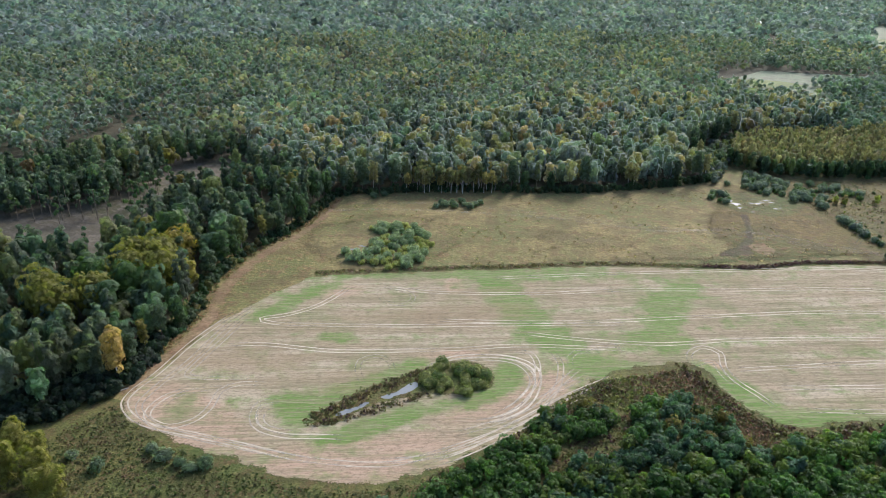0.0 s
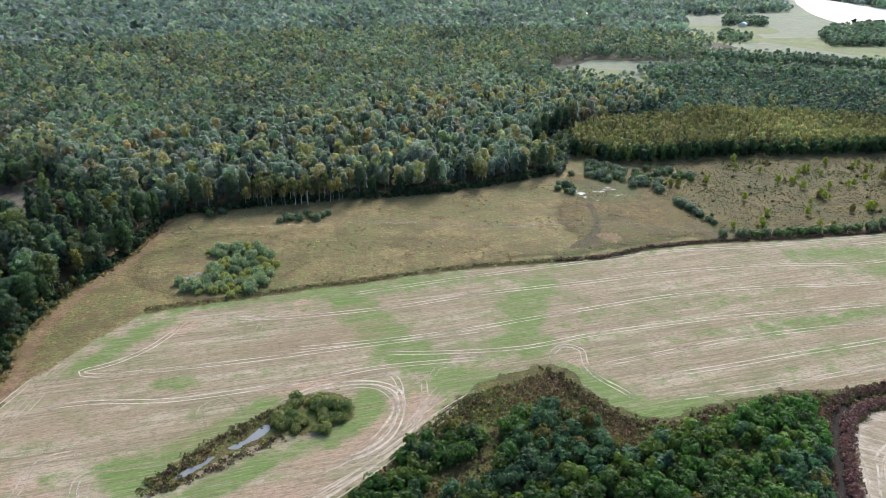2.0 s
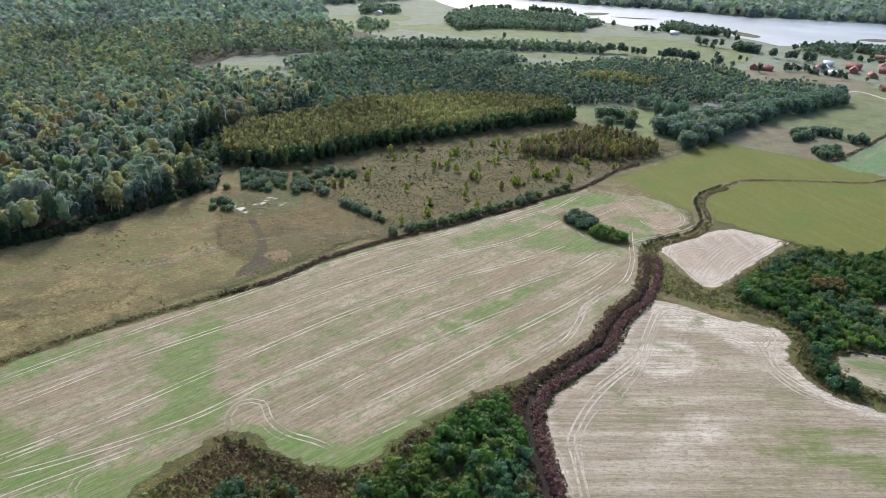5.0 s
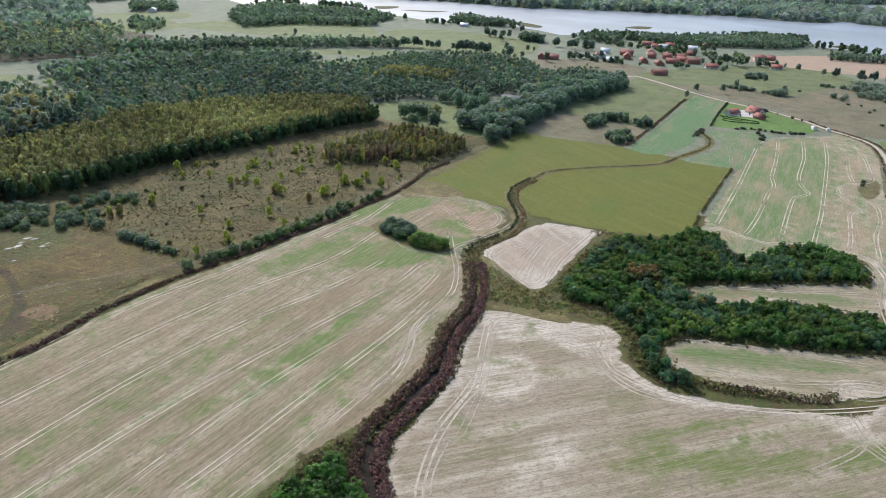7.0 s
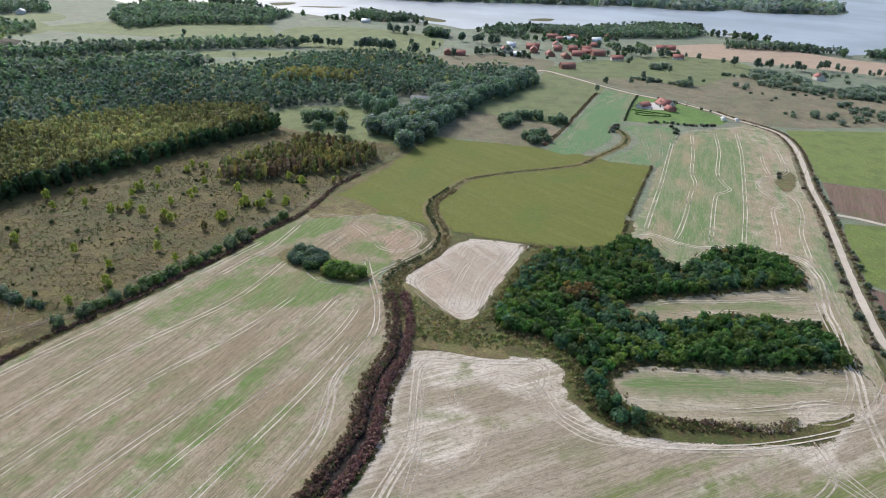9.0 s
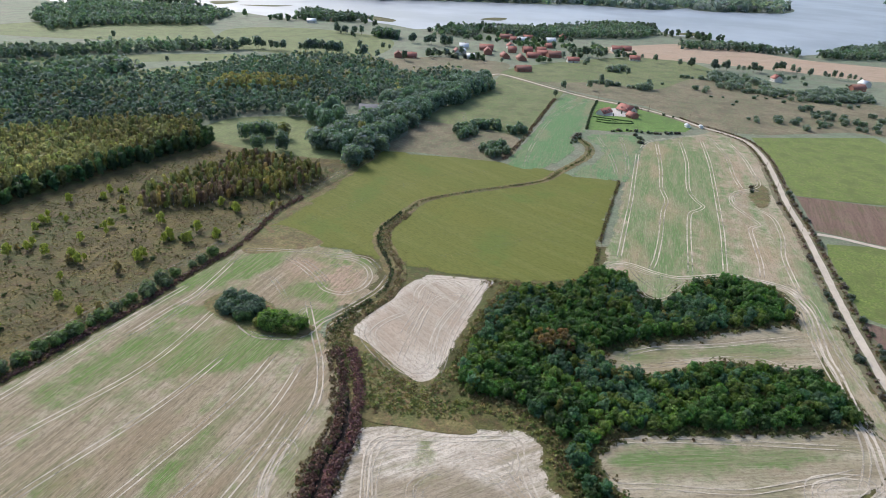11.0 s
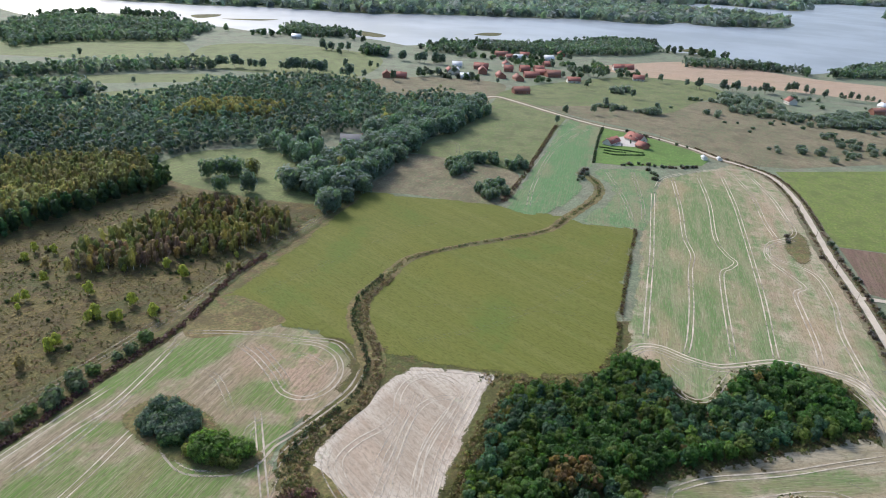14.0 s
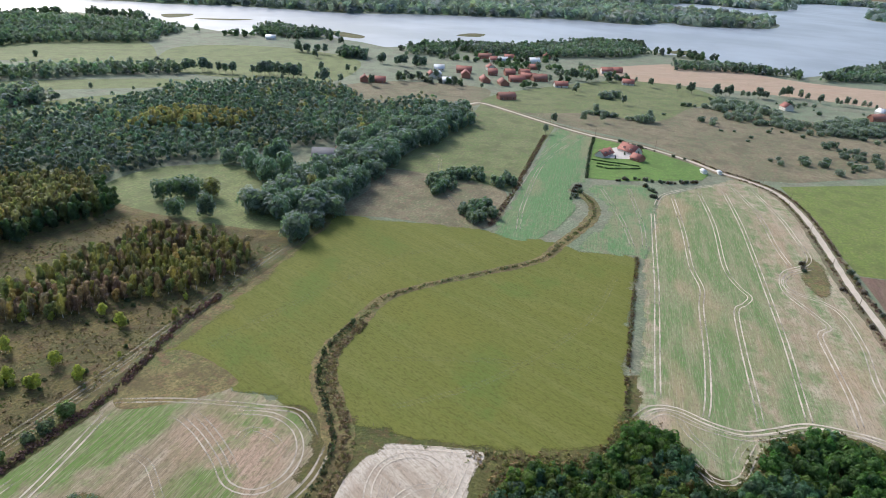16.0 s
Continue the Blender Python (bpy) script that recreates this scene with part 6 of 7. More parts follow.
# saplings on the heath
saplings = [make_tree("sapling", "thin yellow-green birch sapling on the heath", "sapling", 5.0, 1.5, 0.05, "dome", 90, 0.8, (0.36, 0.36, 0.085), M_BIRCH, "heath saplings"),
            make_tree("sapling", "thin rusty birch sapling on the heath", "sapling", 4.2, 1.2, 0.05, "dome", 80, 0.8, (0.30, 0.22, 0.11), M_BIRCH, "heath saplings"),
            make_bush("juniper", "dark low shrub on the heath", "shrub", 2.0, 1.5, 90, 0.55, (0.085, 0.11, 0.05), "heath saplings")]
HEATH = [(225, 345), (301, 346), (371, 355), (430, 364), (448, 366), (428, 380), (424, 404), (400, 418), (380, 430), (392, 446), (400, 474), (284, 470), (235, 462), (212, 400)]
spots = scatter(HEATH, 21.0)
spots = spots[rng.uniform(0, 1, len(spots)) < 0.35 + 0.55 * np.clip((spots[:, 0] - 230) / 180, 0, 1)]
pts = np.vstack([spot + rng.normal(0, rng.uniform(1.0, 4.0), (int(rng.integers(1, 8)), 2)) for spot in spots] + [scatter(HEATH, 22.0)])
plant(saplings, pts[inside(spline(HEATH, 10, True), pts)], (0.3, 1.35), [0.35, 0.2, 0.45])

# near woods: the bushes along the rim stand singly, the mass behind them is one growth
WOODMIX = [((0.052, 0.096, 0.03), 3), ((0.09, 0.172, 0.045), 5), ((0.145, 0.205, 0.05), 2.4), ((0.098, 0.172, 0.10), 4.5), ((0.18, 0.16, 0.05), 0.7)]
CLOSE = dict(patch=0.03, stray=0.1, spread=(0.78, 1.22))
alder_rim = spline(ALDERWOOD, 3, True)
alder_pts, thicket_pts = scatter(ALDERWOOD, 3.4), scatter(THICKET, 3.5)
hole = (np.array([noise.noise(Vector((x * 0.07, y * 0.07, 9))) for x, y in thicket_pts]) < -0.12) & (thicket_pts[:, 1] > 165) & (thicket_pts[:, 0] < 60)
thicket_pts = thicket_pts[~hole]
alder_pts = alder_pts[near_line(np.vstack([alder_rim, alder_rim[:1]]), alder_pts) > 1.8]
lone = rng.uniform(0, 1, len(alder_pts)) < 0.16
lone_t = rng.uniform(0, 1, len(thicket_pts)) < 0.14
stand("alder_thicket", alder_pts[~lone], "dense dark green thicket of alder and willow", WOODMIX, (2.8, 6.6), (1.7, 3.2), 0.0, "dome", 132, 0.72, spire=0.12, spire_mix=WOODMIX, category="thicket", gather=CLOSE)
stand("alder_thicket", thicket_pts[~lone_t], "dense dark green thicket south of the stubble", WOODMIX, (2.8, 7.2), (1.8, 3.3), 0.0, "dome", 132, 0.72, spire=0.06, spire_mix=WOODMIX, category="thicket", gather=CLOSE)
bushes = [make_bush("alder_bush", "full dark green alder bush", "bush", 8.0, 3.2, 330, 0.7, (0.085, 0.16, 0.042), "thicket"), make_bush("willow_bush", "blue-green willow bush among alders", "bush", 7.0, 3.3, 320, 0.7, (0.082, 0.14, 0.085), "thicket"),
          make_bush("alder_bush", "very dark alder bush", "bush", 8.5, 3.0, 320, 0.7, (0.048, 0.095, 0.032), "thicket"), make_bush("birch_bush", "light green young birch", "bush", 8.0, 2.4, 280, 0.75, FRESH, "thicket")]
plant(bushes, np.vstack([alder_pts[lone], thicket_pts[lone_t]])[:290], (0.5, 0.86), [0.4, 0.3, 0.2, 0.1])
open_ground = scatter(THICKET, 1.9)
open_ground = open_ground[(np.array([noise.noise(Vector((x * 0.07, y * 0.07, 9))) for x, y in open_ground]) < -0.10) & (open_ground[:, 1] > 163)]
stand("dead_scrub", scatter([(352, 178), (362, 172), (368, 180), (360, 190), (352, 188)], 3.0), "rust-brown dying scrub inside the thicket", [((0.24, 0.15, 0.06), 3), ((0.16, 0.15, 0.06), 2)], (5.5, 7.5), (1.6, 2.4), 0.0, "dome", 90, 0.8, category="thicket")


# ---------------------------------------------------------------- reeds, hedges and tussocks
def brush(name, pts, label, mix, height, radius, clumps, size, category):
    """Low growth of stalks and twigs: upright ragged clumps."""
    k = len(pts)
    h, r = rng.uniform(*height, k), rng.uniform(*radius, k)
    return joined(name, [(crowns(pts, h, r, 0.0, "dome", clumps, size, pick(mix, k)), 3)], label, category)


def along(points, offset, half, spacing, start=0.0, end=1.0):
    line = spline(points, 1.0)
    line = shift(line, offset)[int(len(line) * start):int(len(line) * end)]
    k = int(len(line) * 2 * half / spacing**2)
    i = rng.integers(0, len(line), k)
    return line[i] + rng.uniform(-half, half, (k, 2))


# reed colours hold the light: brighter on the sunny bank, darker on the shaded one
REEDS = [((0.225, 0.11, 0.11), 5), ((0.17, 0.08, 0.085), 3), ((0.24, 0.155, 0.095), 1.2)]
brush("stream_reeds", np.vstack([along(STREAM[:9], -3.5, 1.9, 0.66), along(STREAM[8:15], -2.8, 1.7, 0.66)]), "purple-brown reeds tinted lighter for the sunny stream bank", REEDS, (1.5, 2.3), (0.5, 0.85), 12, 0.5, "reeds")
brush("stream_reeds", np.vstack([along(STREAM[:9], 3.3, 1.8, 0.68), along(STREAM[8:15], 2.7, 1.6, 0.68)]), "reeds with green sedge, tinted darker for the shaded bank", [((0.18, 0.095, 0.08), 5), ((0.13, 0.07, 0.06), 3), ((0.095, 0.105, 0.04), 1.2)], (1.5, 2.3), (0.5, 0.85), 12, 0.5, "reeds")
brush("stream_sedge", np.vstack([along(STREAM[3:15], 5.9, 1.0, 0.95), along(STREAM[:12], -5.9, 0.5, 0.95)]), "low brown sedge fringing the reeds", [((0.19, 0.125, 0.075), 4), (RUST, 3), (SEDGE, 1)], (0.4, 1.0), (0.5, 0.9), 9, 0.5, "sedge")
brush("stream_sedge", along(STREAM[13:18], 0, 4.0, 1.3), "olive sedge where the banks widen", [(SEDGE, 4), ((0.10, 0.12, 0.035), 3), (RUST, 1.5)], (0.5, 1.2), (0.5, 0.9), 9, 0.5, "sedge")
brush("stream_reeds", along(STREAM[14:24], -2.6, 1.7, 0.95), "tan and brown sedge along the upper stream", [((0.29, 0.21, 0.11), 4), ((0.23, 0.15, 0.09), 3), ((0.20, 0.18, 0.07), 2)], (0.3, 0.9), (0.5, 0.9), 11, 0.52, "reeds")
brush("stream_reeds", along(STREAM[15:24], 1.8, 0.8, 0.95), "dark olive growth lining the upper stream", [((0.055, 0.075, 0.03), 4), ((0.085, 0.065, 0.035), 2), ((0.07, 0.10, 0.035), 2)], (0.8, 1.9), (0.5, 0.9), 11, 0.52, "reeds")
brush("stream_scrub", along(STREAM[20:], 0, 1.3, 1.4), "dark scrub lining the stream through the pasture", [((0.10, 0.13, 0.05), 3), ((0.20, 0.175, 0.07), 4), ((0.25, 0.20, 0.11), 3)], (0.4, 1.3), (0.5, 0.9), 10, 0.5, "scrub")
brush("ditch_reeds", along(NORTH[:8], 1.5, 1.5, 1.05), "tan and olive reeds in the boundary ditch", [((0.20, 0.125, 0.08), 3), ((0.25, 0.19, 0.09), 3), ((0.18, 0.17, 0.06), 3)], (0.2, 0.7), (0.6, 1.0), 10, 0.55, "reeds")
brush("ditch_reeds", along(NORTH[7:] + [(412, 358), (440, 361)], 1.2, 1.3, 0.85), "dark purple reeds along the heath ditch", [((0.15, 0.075, 0.07), 4), ((0.11, 0.055, 0.055), 3), (RUST, 2)], (0.6, 1.4), (0.6, 1.0), 11, 0.55, "reeds")
brush("forest_foot", along([(-117, 200), (-114, 222), (-110, 248), (-113, 271), (-110, 297), (-104, 318), (-91, 346), (-80, 392)], 3.0, 2.4, 1.3), "rusty bracken along the forest foot", [((0.27, 0.16, 0.085), 4), ((0.25, 0.19, 0.085), 3), ((0.19, 0.18, 0.07), 2)], (0.2, 0.6), (0.6, 1.0), 9, 0.5, "bracken")
brush("fence_scrub", along([(443, 187), (475, 193), (530, 201), (586, 209)], 0, 0.9, 1.1), "brown weeds along a field fence", [(RUST, 3), (SEDGE, 2), ((0.095, 0.05, 0.045), 1)], (0.7, 1.6), (0.5, 0.8), 9, 0.5, "scrub")
brush("bank_scrub", np.vstack([scatter([(305, 206), (318, 206), (330, 210), (310, 212), (312, 226), (318, 242), (308, 240), (292, 228), (290, 214), (300, 190)], 1.7), along([(290, 160), (302, 168), (306, 184), (300, 200), (288, 222)], -4, 3.5, 1.6)]),
      "olive rank weeds between field and wood", [((0.22, 0.215, 0.065), 4), ((0.14, 0.175, 0.05), 3), ((0.22, 0.15, 0.07), 1.5)], (0.3, 0.9), (0.7, 1.1), 9, 0.6, "weeds")
rim_pts = np.vstack([open_ground, scatter([(283, 149), (284, 137), (289, 121), (302, 97), (312, 86), (319, 87), (309, 96), (302, 110), (293, 127), (291, 138), (296, 147), (292, 156)], 1.4), along(SOUTH_EDGE[6:11], -4.5, 3.5, 1.35), along(SOUTH_EDGE[12:22], -4, 3.0, 1.3)])
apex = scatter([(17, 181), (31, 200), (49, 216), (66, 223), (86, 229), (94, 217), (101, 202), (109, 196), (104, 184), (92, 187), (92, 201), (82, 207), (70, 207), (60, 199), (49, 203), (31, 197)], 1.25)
left_part = apex[:, 0] + 0.4 * (apex[:, 1] - 205) + rng.normal(0, 7, len(apex)) < 74
brush("bracken", apex[left_part], "olive-yellow herbs above the thicket", [((0.20, 0.19, 0.055), 4), ((0.14, 0.16, 0.045), 3), (RUST, 1.5)], (0.4, 1.2), (0.6, 1.1), 9, 0.55, "bracken")
brush("bracken", apex[~left_part], "purple-brown bracken above the thicket", [((0.19, 0.105, 0.07), 4), ((0.14, 0.085, 0.05), 3), (SEDGE, 1.5)], (0.5, 1.4), (0.6, 1.1), 9, 0.55, "bracken")
brush("bracken", rim_pts, "brown and olive bracken round the thicket", [(RUST, 2), (SEDGE, 3), ((0.10, 0.055, 0.045), 2), ((0.09, 0.10, 0.03), 1.5)], (0.7, 1.7), (0.7, 1.2), 10, 0.62, "bracken")
wood_rim = np.vstack([alder_rim + rng.normal(0, 1.6, alder_rim.shape) for k in range(6)])
brush("wood_bracken", wood_rim, "olive and rusty bracken round the alder wood", [(RUST, 2.5), (SEDGE, 4), ((0.10, 0.12, 0.035), 2)], (0.6, 1.6), (0.7, 1.2), 10, 0.62, "bracken")
brush("wood_weeds", np.vstack([along([(394, 219), (360, 216), (334, 211), (318, 207)], 2.5, 2.2, 1.3), along([(398, 226), (408, 206), (418, 192), (441, 187)], -2, 3.0, 1.4), along([(308, 224), (304, 212), (312, 206)], 0, 2.5, 1.3)]), "tan and olive weeds along the wood and small field", [((0.25, 0.19, 0.085), 4), ((0.19, 0.185, 0.06), 3), ((0.21, 0.13, 0.07), 2)], (0.3, 0.9), (0.6, 1.0), 9, 0.55, "weeds")
brush("hill_hedge", along([(587, 293), (658, 303), (738, 317), (815, 330)], 0, 1.6, 1.2), "purple-brown weeds along the hill boundary", [((0.14, 0.085, 0.07), 4), (RUST, 2), (SEDGE, 1)], (0.5, 1.3), (0.6, 1.0), 9, 0.6, "weeds")
brush("lawn_hedge", along([(838, 292), (775, 281), (714, 268)], 0, 0.8, 0.8), "dark hedge between crop and lawn", [(DARK, 3), ((0.09, 0.085, 0.04), 1)], (0.8, 1.6), (0.5, 0.9), 10, 0.55, "hedge")
brush("verge_weeds", np.vstack([along(ROAD[7:], 4.2, 1.0, 1.2), along(ROAD[9:], -3.8, 0.8, 1.4)]), "purple-brown weeds along the lane", [((0.13, 0.075, 0.065), 4), (RUST, 2), (SEDGE, 2)], (0.5, 1.4), (0.6, 1.0), 9, 0.6, "weeds")
brush("sedge", np.vstack([along([(-50, 185), (-40, 196), (-26, 208), (-14, 217)], -1, 3.0, 1.1), along([(-46, 184), (-36, 188), (-24, 196), (-12, 203)], 0, 1.8, 1.1)]), "rusty sedge round the pond", [(SEDGE, 3), (RUST, 3), ((0.10, 0.06, 0.05), 1)], (0.5, 1.3), (0.6, 1.0), 9, 0.55, "sedge")
brush("rank_grass", scatter([(-150, 140), (-118, 186), (-104, 174), (-84, 165), (-63, 158), (-44, 154), (-25, 154), (5, 166), (-20, 140), (-60, 110), (-140, 110)], 1.75), "rank grass and herbs below the field",
      [((0.085, 0.085, 0.03), 3), ((0.055, 0.075, 0.02), 4), ((0.10, 0.065, 0.035), 1.5)], (0.3, 0.9), (0.7, 1.3), 8, 0.5, "grass")
tuft = scatter([(-70, 296), (20, 314), (120, 326), (210, 341), (200, 400), (150, 438), (70, 418), (-30, 404), (-80, 390)], 5.5)
brush("tussocks", tuft[np.array([noise.noise(Vector((x * 0.05, y * 0.05, 8))) for x, y in tuft]) > 0.12], "tan tussocks of dry meadow grass", [((0.36, 0.28, 0.13), 4), ((0.32, 0.23, 0.12), 2), ((0.26, 0.24, 0.10), 3)], (0.05, 0.18), (0.7, 1.5), 9, 0.6, "tussocks")
tuft = scatter([(216, 342), (300, 346), (371, 354), (500, 370), (495, 440), (480, 470), (284, 474), (235, 466), (200, 440), (208, 400)], 2.5)
thick = np.array([noise.noise(Vector((x * 0.04, y * 0.04, 6))) for x, y in tuft]) + rng.normal(0, 0.15, len(tuft))
brush("heath_herbs", tuft[thick > 0.17], "dark olive herbs and low shrubs on the heath", [((0.085, 0.105, 0.03), 4), ((0.12, 0.075, 0.035), 3), ((0.15, 0.15, 0.045), 3)], (0.2, 0.8), (0.6, 1.3), 8, 0.55, "herbs")
brush("heath_grass", tuft[thick < -0.05], "golden dry grass tufts on the heath", [((0.19, 0.145, 0.055), 4), ((0.14, 0.13, 0.045), 3), ((0.17, 0.11, 0.055), 2)], (0.12, 0.4), (0.6, 1.2), 7, 0.5, "grass")

# bushes on the ditch, fallow and lane
bushes = [make_bush("ditch_bush", "rounded green bush along the ditch", "bush", 3.0, 2.3, 190, 0.6, (0.11, 0.16, 0.06), "ditch bushes"), make_bush("ditch_bush", "grey-green bush along the ditch", "bush", 2.8, 2.2, 180, 0.6, WILLOW, "ditch bushes")]
line = shift(spline(NORTH, 1.0), 5.5)
pts = np.vstack([line[np.arange(300, 345, 4)], line[[290, 347, 352, 355, 360, 366, 371, 376, 380, 385, 392, 396, 402, 410, 416, 424]]])
plant(bushes, pts + rng.normal(0, 1.0, pts.shape), (0.7, 1.45), [0.5, 0.5])
# far bushes and trees from here on often use the haze-sheen leaves
bushes = [make_bush("fallow_bush", "grey-green bush on brown fallow", "bush", 4.5, 3.8, 120, 0.9, (0.16, 0.185, 0.145), "fallow bushes", M_HAZE_LEAVES), make_bush("fallow_bush", "dark round bush on fallow land", "bush", 4.5, 4.0, 120, 1.1, (0.075, 0.105, 0.06), "fallow bushes", M_HAZE_LEAVES)]
pts = np.vstack([scatter([(800, 140), (868, 60), (880, -40), (1000, -50), (1050, 80), (1040, 200), (1000, 240), (930, 180), (860, 150)], 17), scatter([(860, 60), (900, 40), (960, 60), (960, 120), (890, 120)], 13),
                 along([(990, 250), (1050, 240), (1080, 180)], 0, 6, 8), along([(930, 300), (985, 255)], 0, 4, 8), scatter([(1050, 60), (1160, 40), (1180, 130), (1120, 210), (1060, 200)], 13)])
clump = np.array([noise.noise(Vector((x * 0.018, y * 0.018, 4))) for x, y in pts])
plant(bushes, pts[clump + rng.normal(0, 0.1, len(pts)) > 0.0][:210], (0.4, 1.4), [0.4, 0.6])
plant(bushes, np.vstack([scatter([(1126, 222), (1121, 195), (1125, 164), (1081, 145), (1048, 114), (1002, 115), (990, 136), (1014, 153), (1005, 193), (1064, 215)], 11.5), scatter([(1028, 111), (1094, 86), (1089, 30), (1046, 30), (990, 112)], 7.5),
                         along([(936, 323), (938, 300), (936, 262)], 0, 4, 5.0), along([(1030, 325), (1055, 310)], 0, 6, 6.0)])[:230], (0.6, 1.5), [0.6, 0.4])
bushes = [make_bush("hedge_bush", "dark bush beside the lane", "bush", 3.2, 2.4, 150, 0.7, (0.08, 0.105, 0.05), "lane bushes", M_HAZE_LEAVES), make_bush("hedge_bush", "reddish-brown bush beside the lane", "bush", 2.8, 2.2, 140, 0.7, (0.11, 0.075, 0.045), "lane bushes", M_HAZE_LEAVES)]
pts = np.vstack([along(ROAD[12:], 5.5, 1.2, 4.2), along(ROAD[13:], -5.0, 1.0, 5.5), along([(758, 196), (742, 214), (736, 236), (724, 250)], 4, 2, 3.2), along([(662, 262), (676, 264), (690, 268)], 2, 3, 3.2), along([(722, 224), (706, 216), (692, 214)], -3, 2, 3.2),
                 along([(628, 124), (612, 122)], -3, 2, 4.0), along([(800, 192), (838, 280)], -4, 1.5, 4.5)])
plant(bushes, pts[:150], (0.5, 1.2), [0.6, 0.4])

# groups of field trees
big_trees = [make_tree("lime", "broad dark lime in a glade", "tree", 15, 6.0, 0.08, "dome", 460, 1.2, (0.085, 0.13, 0.07), M_BARK, "glade trees", M_HAZE_LEAVES), make_tree("maple", "broad maple with an orange-tinged top", "tree", 13, 5.4, 0.08, "dome", 420, 1.2, (0.15, 0.14, 0.05), M_BARK, "glade trees", M_HAZE_LEAVES),
             make_tree("ash", "grey-green ash in full leaf", "tree", 14, 5.0, 0.1, "dome", 360, 1.4, ASPEN, M_BARK, "glade trees", M_HAZE_LEAVES)]
plant(big_trees, [(515, 470), (523, 466), (528, 458), (534, 450), (530, 464), (500, 446), (508, 431)], (0.85, 1.1), [0.5, 0.25, 0.25])
barn_view = lambda p: p[~inside([(560, 425), (585, 405), (652, 426), (656, 446), (632, 458), (600, 462)], p)]
pts = np.vstack([[(528, 415), (534, 408), (530, 400), (540, 400), (548, 393), (540, 390), (556, 386), (566, 384), (562, 392), (574, 390), (552, 402), (526, 394), (545, 384)], along([(509, 371), (534, 378), (594, 386), (662, 398), (743, 409), (833, 412)], 3, 3, 4.6),
                 barn_view(scatter([(585, 455), (630, 400), (700, 408), (700, 440), (670, 415), (655, 425), (640, 440), (635, 460), (610, 470)], 6.2)), scatter([(660, 404), (740, 414), (836, 418), (840, 430), (740, 436), (700, 462), (664, 458), (668, 430)], 7.0)])
kinds = [make_tree("alder", "dark alder beside the farmstead", "tree", 12, 4.8, 0.04, "dome", 320, 1.15, (0.125, 0.185, 0.125), M_BARK, "farmstead trees", M_HAZE_LEAVES), make_tree("willow", "silver-grey willow beside the farmstead", "tree", 10, 5.0, 0.03, "dome", 320, 1.15, (0.135, 0.175, 0.125), M_BARK, "farmstead trees", M_HAZE_LEAVES),
         make_tree("birch", "yellowing birch beside the farmstead", "tree", 13, 3.6, 0.12, "dome", 280, 1.05, (0.25, 0.225, 0.085), M_BIRCH, "farmstead trees", M_HAZE_LEAVES)]
pts = np.vstack([[(529, 416), (535, 401), (542, 390), (549, 375), (551, 418), (560, 392), (512, 371), (529, 374), (581, 450), (593, 414), (603, 394), (625, 390), (654, 394), (540, 410), (546, 405), (552, 400), (538, 396), (534, 412), (556, 410)], scatter([(700, 395), (760, 400), (812, 396), (800, 420), (740, 412)], 6.0), [(587, 464), (610, 466), (553, 413), (559, 416), (556, 407), (581, 414), (576, 408), (559, 391), (602, 409), (593, 487), (600, 480), (600, 430), (592, 440), (585, 425), (610, 418), (618, 412), (575, 440), (582, 448), (606, 424)], pts])
plant(kinds, pts[:308], (0.7, 1.3), [0.58, 0.28, 0.14])
kinds = [make_tree("birch", "young grey-green birch in a hillside copse", "tree", 8, 2.6, 0.08, "dome", 180, 1.1, (0.155, 0.195, 0.11), M_BIRCH, "hillside copse", M_HAZE_LEAVES), make_tree("willow", "dark green willow in a hillside copse", "tree", 7, 2.8, 0.02, "dome", 180, 1.1, (0.11, 0.165, 0.10), M_BARK, "hillside copse", M_HAZE_LEAVES)]
pts = np.vstack([scatter([(612, 343), (633, 336), (654, 344), (661, 326), (678, 336), (664, 353), (636, 358)], 4.2), scatter([(655, 320), (654, 311), (666, 305), (672, 316)], 4.2), scatter([(595, 318), (583, 302), (598, 294), (617, 307), (608, 319)], 4.2)])
plant(kinds, pts, (0.7, 1.2), [0.7, 0.3])
pts = np.vstack([along([(815, 752), (841, 727), (880, 685), (930, 640), (990, 600)], 0, 5, 15), along([(1211, 36), (1205, 103), (1229, 127), (1193, 151), (1171, 179), (1161, 209), (1148, 232), (1144, 261)], 0, 3, 6.5), along([(905, 560), (960, 540), (1010, 520)], 0, 6, 12), [(1109, 465), (1170, 448), (1132, 404), (1079, 404), (967, 483), (980, 455), (1055, 364), (940, 315), (947, 262), (1167, 315), (1152, 294), (866, 337), (824, 332), (770, 905), (700, 740), (860, 640), (905, 300), (890, 315), (1030, 360), (1010, 300)],
                 along([(1020, 700), (1080, 780), (1140, 830)], 0, 8, 16), along([(1150, 440), (1120, 380), (1190, 330)], 0, 10, 13)])
kinds = [make_tree("lime", "roadside lime with a high round crown", "tree", 13, 3.4, 0.34, "dome", 150, 1.7, (0.14, 0.17, 0.12), M_BARK, "avenue", M_HAZE_LEAVES), make_tree("ash", "thin-crowned roadside ash with grey-green leaves", "tree", 12, 3.6, 0.28, "dome", 100, 1.6, (0.17, 0.195, 0.165), M_BARK, "avenue", M_HAZE_LEAVES)]
plant(kinds, pts[:190], (0.7, 1.2), [0.5, 0.5])
